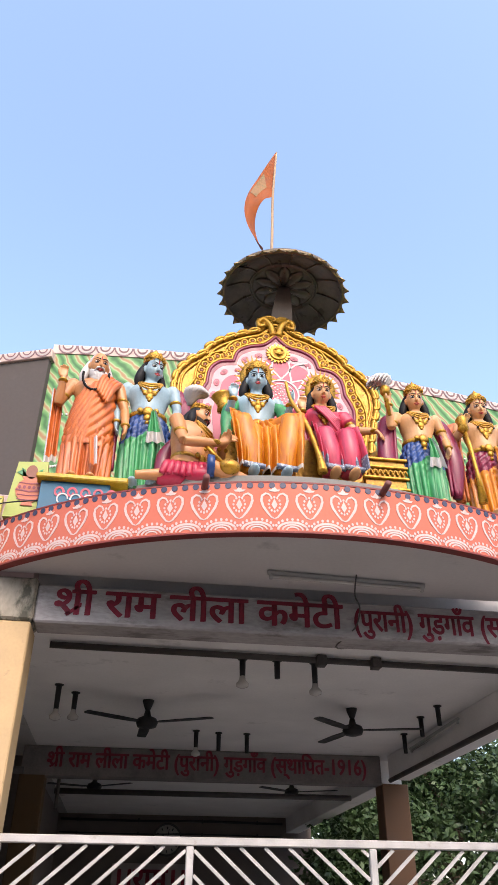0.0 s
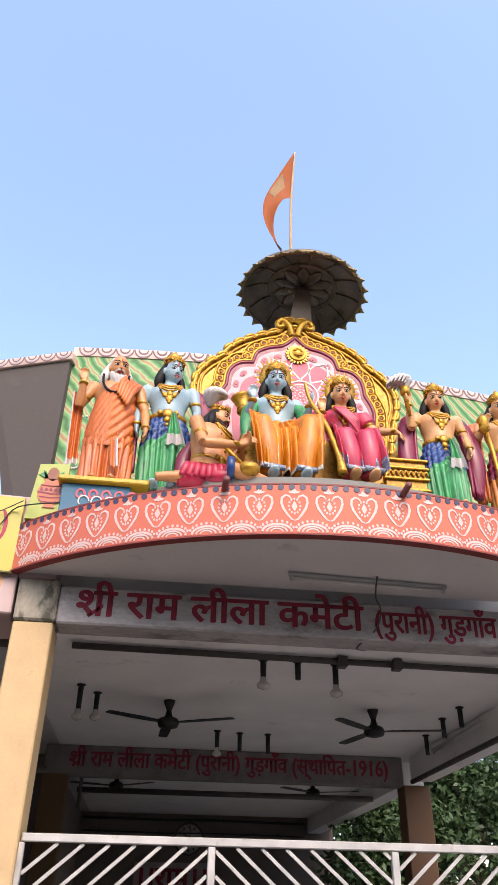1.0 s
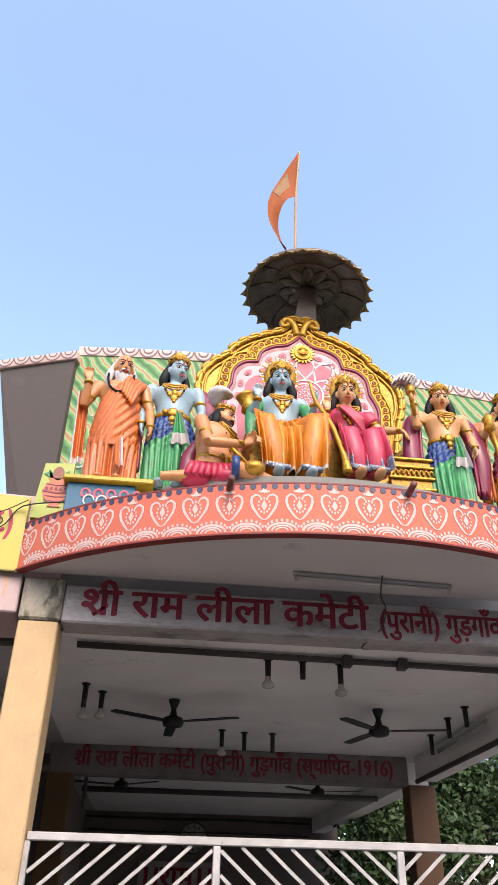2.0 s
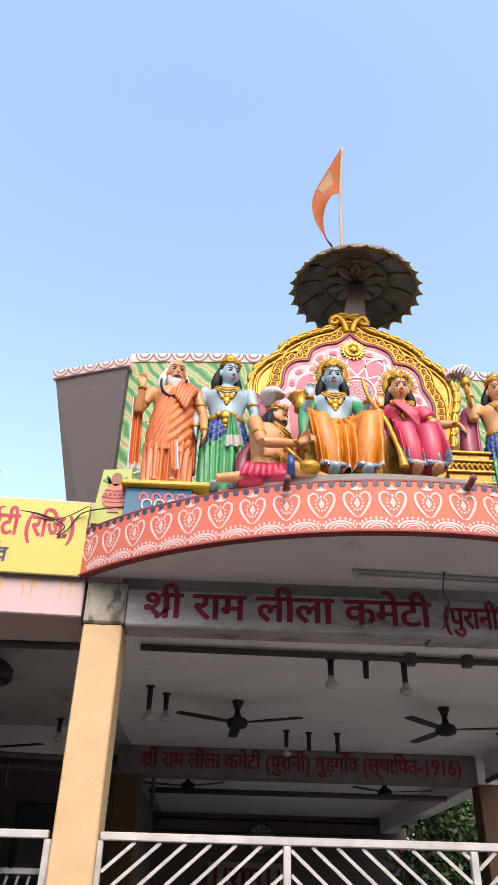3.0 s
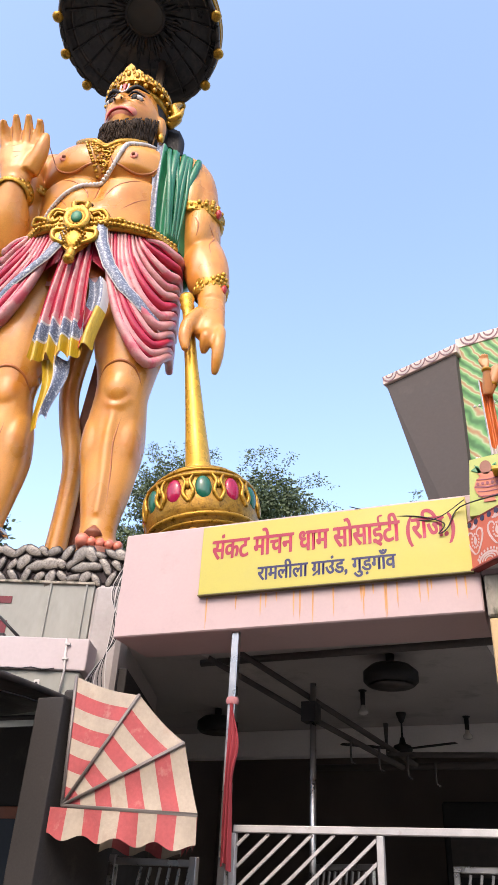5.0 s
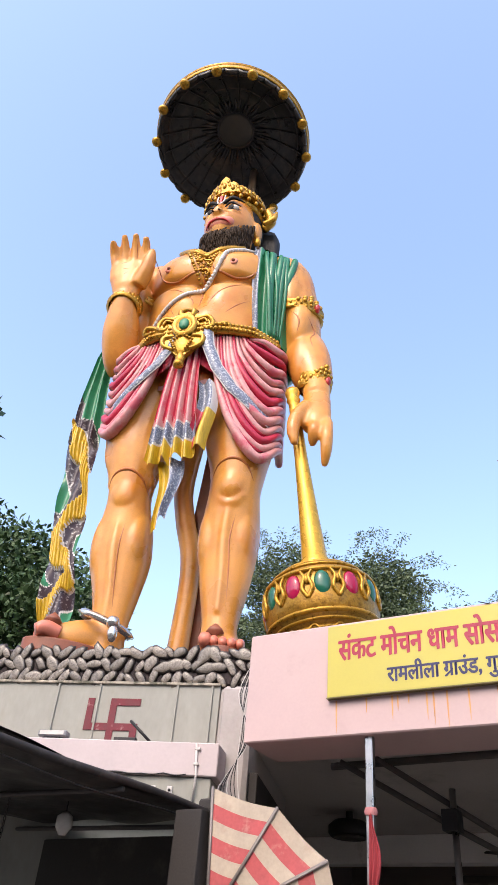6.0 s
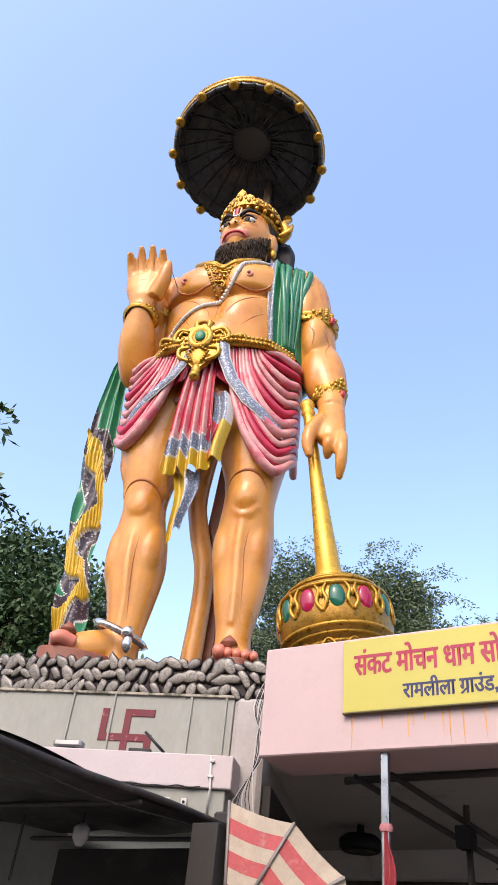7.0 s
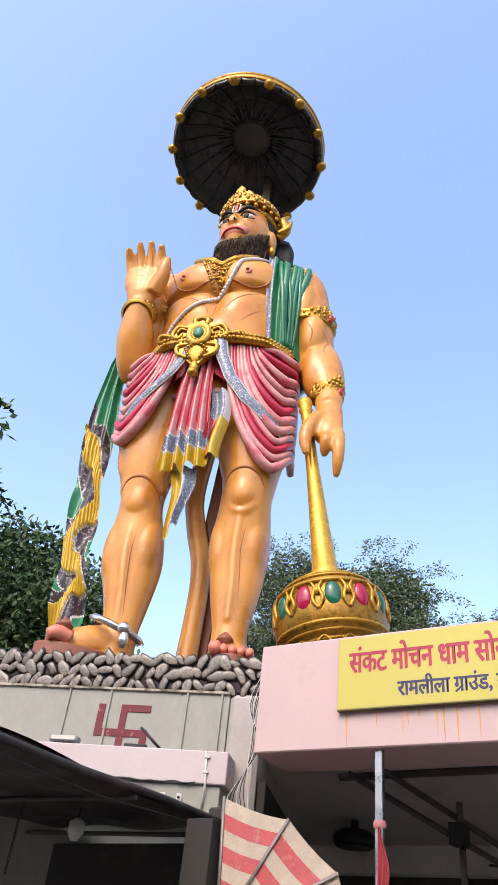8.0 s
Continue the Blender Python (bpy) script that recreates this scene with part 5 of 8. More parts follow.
for k in range(12):
    t = 2 * math.pi * k / 12 + 0.12
    N = Matrix.Translation((0.76 * math.cos(t), 0.76 * math.sin(t), 0.8)) @ Matrix.Rotation(t - math.pi / 2, 4, "Z")
    part("gem", B().ell((0, 0, 0), (0.115, 0.06, 0.165), 0, N, 16, 10), M_GEMG if k % 2 else M_GEMR, mh, "green gem" if k % 2 else "red gem")
    part("gem_setting", B().lathe([(0.12, 0.0), (0.15, 0.04), (0.165, 0)], 18, 0, N @ pose(0, 0, 0, 90) @ Matrix.Diagonal((1, 1.4, 1, 1)), caps=False), E_GOLD, mh)
    N2 = Matrix.Rotation(t + math.pi / 12 - math.pi / 2, 4, "Z")
    for s in (-1, 1):
        b = B().spline([(0, 0.79, 0.62), (s * 0.07, 0.8, 0.74), (s * 0.03, 0.8, 0.88), (s * 0.08, 0.78, 0.98)], [0.03, 0.03, 0.025, 0.015], 6, 0, N2)
        part("scroll_ornament", b, E_GOLD, mh)
    part("leaf_boss", B().ell((0, 0.8, 0.85), (0.035, 0.03, 0.06), 0, N2, 8, 6), E_GOLD, mh)
    for r in (0.12, 0.07):
        b = B().spline([(-r, 0.64, 0.12), (-r * 0.8, 0.655, 0.12 + r), (0, 0.65, 0.12 + r * 1.7), (r * 0.8, 0.655, 0.12 + r), (r, 0.64, 0.12)], 0.016, 6, 0, N2)
        part("loop_ornament", b, E_GOLD, mh)


# ---- umbrella canopies ----
M_DARKMETAL = material("weathered_black_lead_paint", (0.035, 0.031, 0.028), 0.34, 0.1, var=0.4, scale=3, bump=0.9, fine=12, stain=(0.09, 0.07, 0.055), stain_amt=0.6, stain_scale=3, stain_at=0.52)
M_DARKBRONZE = material("weathered_bronze_paint", (0.1, 0.076, 0.06), 0.33, 0.2, var=0.5, scale=5, bump=0.7, fine=22, stain=(0.035, 0.026, 0.022), stain_amt=0.5, stain_scale=4, stain_at=0.52)


def umbrella(label, R, M, bells, mat, ribs, stem, deep=0.55):
    u = thing("ceremonial_umbrella", label, "umbrella")
    u.matrix_basis = M
    h = R * deep
    prof = [(0.05, h), (R * 0.3, h * 0.97), (R * 0.6, h * 0.78), (R * 0.85, h * 0.42), (R * 0.97, 0.1 * R), (R, 0), (R * 0.965, 0.0), (R * 0.93, 0.09 * R), (R * 0.8, h * 0.38), (R * 0.57, h * 0.7), (R * 0.3, h * 0.88), (0.04, h * 0.92)]
    part("dome", B().lathe(prof, 64), mat, u, "dark ribbed underside")
    part("rim_band", B().lathe([(R * 1.003, 0.0), (R * 1.012, 0.0), (R * 1.02, 0.05 * R), (R * 1.012, 0.09 * R), (R * 1.012, 0.15 * R), (R * 0.99, 0.15 * R), (R * 0.985, 0.06 * R)], 64, caps=False), E_GOLD, u, "painted rim band")
    part("hub_disc", B().lathe([(0.01, h * 0.88), (R * 0.22, h * 0.87), (R * 0.24, h * 0.9), (0.02, h * 0.915)], 32), material("hub_grey_brown_paint", (0.07, 0.06, 0.045), 0.5), u)
    part("inner_ring", B().lathe([(R * 0.6, h * 0.66), (R * 0.625, h * 0.59), (R * 0.65, h * 0.63)], 64, caps=False), mat, u)
    part("inner_ring", B().lathe([(R * 0.85, h * 0.3), (R * 0.87, h * 0.22), (R * 0.89, h * 0.26)], 64, caps=False), mat, u)
    for k in range(ribs):
        t = 2 * math.pi * k / ribs
        N = Matrix.Rotation(t, 4, "Z")
        part("rib", B().spline([(R * 0.26, 0, h * 0.86), (R * 0.57, 0.01, h * 0.665), (R * 0.8, -0.01, h * 0.34), (R * 0.94, 0, 0.06 * R)], R * 0.012, 6, 0, N), mat, u)
    part("rim_moulding", B().lathe([(R * 1.01, 0.1 * R), (R * 1.03, 0.115 * R), (R * 1.01, 0.13 * R)], 64, caps=False), E_GOLDD, u)
    for k in range(36):
        t = 2 * math.pi * k / 36
        N = Matrix.Rotation(t, 4, "Z")
        part("rim_swag", B().spline([(R * 0.985, -0.15, 0.02), (R * 0.975, -0.07, -0.05), (R * 0.975, 0.07, -0.05), (R * 0.985, 0.15, 0.02)], [0.03, 0.05, 0.05, 0.03], 8, 0, N), mat, u)
        part("lining_pucker", B().spline([(R * 0.27, 0.0, h * 0.86), (R * 0.36, 0.02 * (-1) ** k, h * 0.79), (R * 0.44 + 0.05 * (k % 3), 0.0, h * 0.77)], [0.03, 0.05, 0.012], 8, 0, N), mat, u)
    for k in range(bells):
        t = 2 * math.pi * (k + 0.5) / bells
        N = Matrix.Translation((R * 1.0 * math.cos(t), R * 1.0 * math.sin(t), -0.02))
        part("bell", B().lathe([(0.015, 0.02), (0.03, -0.02), (0.1, -0.06), (0.12, -0.11), (0.1, -0.17), (0.03, -0.2)], 16, 0, N), E_GOLD, u, "gold hanging bell")
    if stem:
        part("stem", stem, material("grey_brown_stem_paint", (0.34, 0.24, 0.18), 0.5, var=0.2), u)
    return u


stem = B().tube([(0.3, 1.0, 0.9), (0.35, 1.05, -2.5), (0.3, 1.05, -5.0)], 0.1, 10)
umbrella("dark ribbed umbrella with gold rim and hanging bells", 1.76, PED @ Matrix.Translation((-0.3, 1.1, 17.68)) @ pose(0, 0, 0, -6), 14, M_DARKMETAL, 24, stem)


def bowl_umbrella():
    """The small umbrella: a deep bowl tipped towards the street, with a lotus at its heart."""
    u = thing("ceremonial_umbrella", "dark bronze umbrella with a pointed rim above the gold arch", "umbrella")
    R = 0.74
    u.matrix_basis = Matrix.Translation((1.435, 6.75, 8.23)) @ pose(0, 0, 0, 2, 3)
    h = 0.15
    prof = [(0.03, h + 0.03), (R * 0.45, h + 0.03), (R * 0.72, h * 0.9 + 0.02), (R * 0.9, h * 0.55 + 0.02), (R * 1.0, 0.04), (R * 1.02, 0.0), (R * 0.99, 0.0), (R * 0.96, 0.03), (R * 0.86, h * 0.52), (R * 0.7, h * 0.84), (R * 0.52, h * 0.93), (0.02, h * 0.96)]
    part("bowl", B().lathe(prof, 64), M_DARKBRONZE, u, "dark bronze bowl")
    part("rim_band", B().lathe([(R * 1.0, -0.012), (R * 1.035, -0.01), (R * 1.045, 0.02), (R * 1.03, 0.05), (R * 1.005, 0.05)], 64, caps=False), M_RIM, u, "tarnished gold rim")
    for r, z in ((0.54, h * 0.82), (0.57, h * 0.8), (0.27, h * 0.85)):
        part("ring_moulding", B().lathe([(R * r - 0.014, z + 0.01), (R * r, z - 0.022), (R * r + 0.014, z + 0.008)], 48, caps=False), M_DARKBRONZE, u)
    for k in range(10):
        N = Matrix.Rotation(2 * math.pi * (k + 0.3) / 10, 4, "Z")
        pet = B().loft([[(R * f, -w, z), (R * f, -w * 0.5, z - 0.015), (R * f, 0, z - 0.02 * (w > 0.02)), (R * f, w * 0.5, z - 0.02), (R * f, w, z), (R * f, 0, z + 0.03)]
                        for f, w, z in ((0.06, 0.012, h * 0.88), (0.2, 0.06, h * 0.87), (0.34, 0.085, h * 0.87), (0.44, 0.06, h * 0.88), (0.5, 0.01, h * 0.9))], 0, True, True, True, N)
        part("lotus_petal", pet, M_DARKBRONZE, u)
    for k in range(12):
        N = Matrix.Rotation(2 * math.pi * k / 12, 4, "Z")
        part("rib", B().spline([(R * 0.58, 0, h * 0.84), (R * 0.72, 0.005, h * 0.74), (R * 0.86, -0.005, h * 0.44), (R * 0.965, 0, 0.02)], 0.011, 6, 0, N), M_DARKBRONZE, u)
    n = 26
    w = math.pi * R / n
    pt = B().loft([[(R * 1.02, -w * 0.95, -0.008), (R * 1.03, -w * 0.95, 0.018), (R * 1.03, w * 0.95, 0.018), (R * 1.02, w * 0.95, -0.008)],
                   [(R * 1.055, -w * 0.5, -0.022), (R * 1.06, -w * 0.5, -0.006), (R * 1.06, w * 0.5, -0.006), (R * 1.055, w * 0.5, -0.022)],
                   [(R * 1.125, -0.004, -0.04), (R * 1.125, -0.003, -0.036), (R * 1.125, 0.003, -0.036), (R * 1.125, 0.004, -0.04)]], 0, True, True, False).mesh("rim_point", [M_RIM, M_DARKBRONZE])
    for k in range(n):
        ob = new("rim_point", pt)
        ob.parent = u
        ob.matrix_basis = Matrix.Rotation(2 * math.pi * (k + 0.5) / n, 4, "Z")
    st = B().loft([[(-w, y, z), (w, y, z), (w, y + 0.1, z), (-w, y + 0.1, z)] for z, w, y in ((-0.7, 0.15, 0.02), (-0.3, 0.125, -0.02), (-0.05, 0.095, -0.06), (0.06, 0.075, -0.06), (0.12, 0.06, -0.04))], 0, True, True, False)
    part("stem", st, material("grey_brown_stem_paint", (0.13, 0.09, 0.07), 0.4, var=0.25, scale=5, bump=0.2), u, "flat tapering strut")


M_RIM = material("tarnished_gold_rim", (0.14, 0.095, 0.045), 0.4, 0.3, var=0.4, scale=14, stain=(0.5, 0.36, 0.12), stain_amt=0.8, stain_scale=7, stain_at=0.56)
bowl_umbrella()

# ---- flag ----
M_FLAG = enamel("saffron_flag_cloth", (0.32, 0.075, 0.012), 0.85, var=0.25, bump=0.2)
flag = thing("flag", "small saffron pennant drooping from a wooden pole above the umbrella", "flag", at=(1.29, 6.8, 8.55))
part("pole", B().spline([(0, 0, -0.2), (0.03, 0, 0.8), (0.05, 0, 1.6), (0.12, 0, 2.62)], [0.022, 0.02, 0.018, 0.012], 8), material("bare_pole_wood", (0.38, 0.26, 0.16), 0.8, var=0.25, scale=20), flag)
cloth = B()


def bez(p, t):
    w = (1 - t) ** 3, 3 * t * (1 - t) ** 2, 3 * t * t * (1 - t), t**3
    return sum(a[0] * k for a, k in zip(p, w)), sum(a[1] * k for a, k in zip(p, w))


def pennant(u, v, lift=0.0):
    a, c = bez([(0.11, 2.62), (-0.1, 2.15), (-0.7, 1.15), (-0.1, 0.54)], u), bez([(0.07, 1.66), (0.0, 1.5), (-0.4, 1.3), (-0.07, 0.54)], u)
    return (a[0] + (c[0] - a[0]) * v, 0.07 * math.sin(u * 6 + v * 2.5) * min(1, u * 3) - lift, a[1] + (c[1] - a[1]) * v)


drape(cloth, pennant, 24, 14, 0)
part("pennant", cloth, M_FLAG, flag, "saffron cloth with a faded print")
drape_print = B()
drape(drape_print, lambda u, v: pennant(0.22 + 0.26 * u, 0.12 + 0.5 * v, 0.006), 8, 6, 0)
part("print", drape_print, enamel("faded_print_ink", (0.3, 0.16, 0.07), 0.85, stain=(0.16, 0.13, 0.06), stain_scale=14, stain_amt=0.8, stain_at=0.5), flag)

# ---- painted backdrop ----
M_CURTAIN = bpy.data.materials.new("painted_green_curtain")
M_CURTAIN.use_nodes = True
nn, nl = M_CURTAIN.node_tree.nodes, M_CURTAIN.node_tree.links
tc, wv, rp = nn.new("ShaderNodeTexCoord"), nn.new("ShaderNodeTexWave"), nn.new("ShaderNodeValToRGB")
mp = nn.new("ShaderNodeMapping")
mp.inputs["Rotation"].default_value = (0, radians(35), 0)
nl.new(tc.outputs["Object"], mp.inputs[0])
nl.new(mp.outputs[0], wv.inputs[0])
wv.inputs["Scale"].default_value, wv.inputs["Distortion"].default_value, wv.inputs["Detail"].default_value, wv.inputs["Detail Scale"].default_value = 2.0, 11.0, 4.0, 0.6
nl.new(wv.outputs[0], rp.inputs[0])
for pos, c in ((0.0, (0.03, 0.13, 0.035)), (0.3, (0.08, 0.25, 0.07)), (0.6, (0.14, 0.31, 0.1)), (0.82, (0.3, 0.4, 0.2)), (1.0, (0.33, 0.17, 0.08))):
    el = rp.color_ramp.elements.new(pos) if pos not in (0.0, 1.0) else rp.color_ramp.elements[-1 if pos > 0.5 else 0]
    el.color = (*c, 1)
nl.new(rp.outputs[0], nn["Principled BSDF"].inputs["Base Color"])
nn["Principled BSDF"].inputs["Roughness"].default_value = 0.6
M_TRIM = enamel("cream_pink_trim_paint", (0.7, 0.52, 0.45), 0.6)
M_TRIMD = enamel("maroon_grey_line_paint", (0.22, 0.12, 0.13), 0.6)


def back_y(x):
    return 7.50 + 0.034 * (x - 1.3) + 0.026 * (x - 1.3) ** 2


def curved_panel(z0, z1, x0, x1, front, back, b=None, n=40):
    b = b or B()
    rings = []
    for i in range(n + 1):
        x = x0 + (x1 - x0) * i / n
        y = back_y(x)
        rings.append([(x, y + front, z0), (x, y + back, z0), (x, y + back, z1), (x, y + front, z1)])
    return b.loft(rings, 0, True, True, False)


TOPZ = 7.76
back = thing("painted_backdrop", "curved backdrop wall painted as a green swagged curtain with scalloped trim", "wall", kind="structure")
part("panel", curved_panel(4.43, TOPZ - 0.14, -1.38, 4.9, 0, 0.15), M_CURTAIN, back)
part("trim_band", curved_panel(TOPZ - 0.138, TOPZ, -1.38, 4.9, -0.012, 0.15), M_TRIM, back, "cream scalloped trim")
for mat_, rs in ((M_TRIMD, (0.112, 0.06)), (E_WHITE, (0.088, 0.036))):
    b = B()
    for r in rs:
        b.ribbon([(r * math.cos(t), -r * 1.15 * math.sin(t)) for t in (math.pi * k / 12 for k in range(13))], 0.018, 0, 0.003)
    me = b.mesh("painted_swag", [mat_])
    x = -1.2
    while x < 4.8:
        ob = new("painted_swag", me)
        ob.parent = back
        ob.matrix_basis = pose(x, back_y(x) - 0.018, TOPZ - 0.008, 0, 0, math.degrees(math.atan(0.034 + 0.052 * (x - 1.3))))
        x += 0.235
# pearl strings painted across the curtain
for x0, x1, z0, z1, sag in ((-1.25, -0.4, 6.7, 7.2, 0.18), (-1.3, -0.9, 6.0, 6.2, 0.12), (-0.6, 0.2, 6.9, 7.25, 0.2), (2.7, 3.4, 7.2, 6.8, 0.16), (3.3, 4.2, 7.2, 6.7, 0.2)):
    b = B()
    for k in range(16):
        f = k / 15
        x = x0 + (x1 - x0) * f
        b.ell((x, back_y(x) - 0.006, z0 + (z1 - z0) * f - sag * math.sin(math.pi * f)), (0.017, 0.008, 0.017), 0, None, 7, 5)
    part("pearl_string", b, E_WHITE, back)

wing = thing("backdrop_wing", "bare dark cement wing wall of the backdrop with scalloped top trim", "wall", kind="structure")
w = B()
TL, TR, BR, BL = (-2.33, 7.75, 7.4), (-1.39, 7.5, 7.47), (-1.39, 7.5, 4.43), (-1.62, 7.62, 4.43)
w.add([TL, TR, BR, BL] + [(p[0] + 0.03, p[1] + 0.14, p[2]) for p in (TL, TR, BR, BL)], [[0, 1, 2, 3], [7, 6, 5, 4], [0, 4, 5, 1], [1, 5, 6, 2], [2, 6, 7, 3], [3, 7, 4, 0]], 0, False)
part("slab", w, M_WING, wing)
ang = math.degrees(math.atan2(-0.25, 0.97))
WT = Matrix.Translation((-2.36, 7.745, 7.4)) @ pose(0, 0, 0, 0, 0, ang) @ pose(0, 0, 0, 0, -4.0)
part("trim_band", B().box((0, -0.03, 0.0), (1.04, 0.15, 0.13), 0, WT), M_TRIM, wing, "cream scalloped trim")
for mat_, rs in ((M_TRIMD, (0.1, 0.05)), (E_WHITE, (0.075,))):
    b = B()
    for r in rs:
        b.ribbon([(r * math.cos(t), -r * 1.1 * math.sin(t)) for t in (math.pi * k / 10 for k in range(11))], 0.016, 0, 0.003)
    me = b.mesh("painted_swag", [mat_])
    for k in range(5):
        ob = new("painted_swag", me)
        ob.parent = wing
        ob.matrix_basis = WT @ Matrix.Translation((0.11 + 0.205 * k, -0.036, 0.12))

# ---- gold arch behind the seated pair ----
arch = thing("gold_arch", "gold ogee arch with a pink lotus panel behind the seated figures", "arch")
AX, AY = 1.32, 6.7
# right half, foot to crown: three lobes between cusps
half = [(1.03, 5.0), (1.05, 5.9), (1.1, 6.3), (1.16, 6.55), (1.14, 6.8), (1.02, 6.98), (0.9, 7.08), (0.84, 7.13), (0.8, 7.22), (0.66, 7.34), (0.52, 7.42), (0.34, 7.5), (0.2, 7.56), (0.13, 7.64), (0.1, 7.74)]
outer = smooth_line([(AX - x, z) for x, z in half]) + smooth_line([(AX + x, z) for x, z in half[::-1]])
lobes = [[(0.84, 5.0), (0.85, 5.9), (0.88, 6.3), (0.885, 6.5), (0.8, 6.7)], [(0.8, 6.7), (0.77, 6.9), (0.66, 7.02), (0.5, 7.05)], [(0.5, 7.05), (0.45, 7.2), (0.31, 7.29), (0.14, 7.34), (0.0, 7.48)]]
halfi = [p for lobe in lobes for p in smooth_line(lobe)[(0 if lobe is lobes[0] else 1):]]
inner_o = [(AX - x, z) for x, z in halfi] + [(AX + x, z) for x, z in halfi[-2::-1]]
part("arch_body", B().prism(outer, AY, AY + 0.18), E_GOLDD, arch, "gold painted arch frame")
M_ROSEP = enamel("rose_pink_panel_paint", (0.54, 0.115, 0.165), 0.55, var=0.08)
M_BLUSH = enamel("blush_white_panel_paint", (0.6, 0.4, 0.42), 0.55, var=0.05)


def scaled(pts, k, dz=0.0):
    return [(AX + (x - AX) * k, 5.0 + (z - 5.0) * (1 - (1 - k) * 0.55) + dz) for x, z in pts]


part("arch_reveal", B().prism(scaled(inner_o, 1.0), AY - 0.012, AY - 0.004), E_MAROON, arch, "crimson inner edge")
part("border_field", B().prism(scaled(inner_o, 0.94), AY - 0.02, AY - 0.013), M_BLUSH, arch, "blush border")
part("rose_field", B().prism(scaled(inner_o, 0.82), AY - 0.028, AY - 0.021), M_ROSEP, arch, "rose pink field")


def beside(pts, d):
    """A line at a distance to the left of pts, on the arch's outer side for d above 0."""
    P, out = [Vector(q) for q in pts], []
    for i, q in enumerate(P):
        w = (P[min(i + 2, len(P) - 1)] - P[max(i - 2, 0)]).normalized()
        out.append((q.x - w.y * d, q.y + w.x * d))
    return out


def along(pts, n):
    P = [Vector(p) for p in pts]
    L = [(P[i + 1] - P[i]).length for i in range(len(P) - 1)]
    tot, out = sum(L), []
    for k in range(n):
        d, i = tot * (k + 0.5) / n, 0
        while i < len(L) - 1 and d > L[i]:
            d -= L[i]
            i += 1
        out.append((P[i].lerp(P[i + 1], min(1, d / L[i])), (P[i + 1] - P[i]).normalized()))
    return out


ring_me = B().lathe([(0.022, 0), (0.036, 0.02), (0.05, 0)], 14, 0, pose(0, 0, 0, 90), caps=False).mesh("roundel", [E_GOLD])
pit_me = B().ell((0, 0, 0), (0.022, 0.01, 0.022), 0, None, 10, 6).mesh("roundel_centre", [E_BROWN])
mid = beside(inner_o, 0.085)
for p, d in along(mid, 64):
    for me, nm in ((ring_me, "roundel"), (pit_me, "roundel_centre")):
        ob = new(nm, me)
        ob.parent = arch
        ob.matrix_basis = pose(p.x, AY - 0.004, p.y)
for line, r in ((outer, 0.035), (beside(outer, -0.07), 0.016), (beside(inner_o, 0.145), 0.014), (beside(inner_o, 0.03), 0.018), (inner_o, 0.02)):
    b = B()
    b.tube([(x, AY - 0.01, z) for x, z in line], r, 8, 0)
    part("moulding", b, E_MAROON if r == 0.02 else E_GOLD, arch)
for p, d in along(outer, 44):
    b = B()
    N = Matrix.Translation((p.x, AY, p.y)) @ Matrix.Rotation(-math.atan2(d.y, d.x), 4, "Y")
    b.spline([(-0.09, 0, -0.02), (-0.03, -0.03, 0.02), (0.05, -0.03, 0.02), (0.07, -0.03, -0.02), (0.035, -0.035, -0.03)], [0.012, 0.026, 0.024, 0.018, 0.01], 6, 0, N)
    part("leaf_scroll", b, E_GOLD, arch)
petal = B().prism([(0.05 * math.cos(u), 0.034 * math.sin(u)) for u in (2 * math.pi * j / 10 for j in range(10))], -0.003, 0.002).mesh("border_oval", [M_ROSEP])
dotm = B().prism([(0.02 * math.cos(u), 0.02 * math.sin(u)) for u in (2 * math.pi * j / 8 for j in range(8))], -0.006, -0.002).mesh("border_dot", [E_MAROON])
for p, d in along(scaled(inner_o, 0.88), 30):
    for nm, me in (("border_oval", petal), ("border_dot", dotm)):
        ob = new(nm, me)
        ob.parent = arch
        ob.matrix_basis = pose(p.x, AY - 0.026, p.y) @ Matrix.Rotation(-math.atan2(d.y, d.x), 4, "Y")
# lotus
lotus = B()
for rad, nP, w_, L in ((0.34, 11, 0.14, 0.28),):
    for k in range(nP):
        t = 2 * math.pi * k / nP
        N = Matrix.Translation((AX + 0.05, AY - 0.032, 6.62)) @ Matrix.Rotation(t, 4, "Y")
        pt = [(0, 0.22), (-w_ * 0.8, 0.36), (-w_ * 0.7, 0.46), (0, 0.58), (w_ * 0.7, 0.46), (w_ * 0.8, 0.36), (0, 0.22)]
        part("lotus_petal", B().ribbon(pt, 0.02, 0, 0.004, 0, N), E_WHITE, arch)
for r, w_ in ((0.2, 0.02), (0.15, 0.012)):
    lotus.ribbon([(AX + 0.05 + r * math.cos(t), 6.62 + r * math.sin(t)) for t in (2 * math.pi * k / 30 for k in range(31))], w_, AY - 0.036, AY - 0.03)
part("lotus_lines", lotus, E_WHITE, arch, "white painted lotus")
part("lotus_heart", B().prism([(AX + 0.05 + 0.14 * math.cos(u), 6.62 + 0.14 * math.sin(u)) for u in (2 * math.pi * j / 24 for j in range(24))], AY - 0.038, AY - 0.03), E_ROSE, arch)
b = B()
for r, k in ((0.03, 6), (0.07, 11), (0.11, 16)):
    for j in range(k):
        t = 2 * math.pi * j / k
        b.ell((AX + 0.05 + r * math.cos(t), AY - 0.039, 6.62 + r * math.sin(t)), (0.012, 0.005, 0.012), 0, None, 6, 4)
part("lotus_seeds", b, E_WHITE, arch)
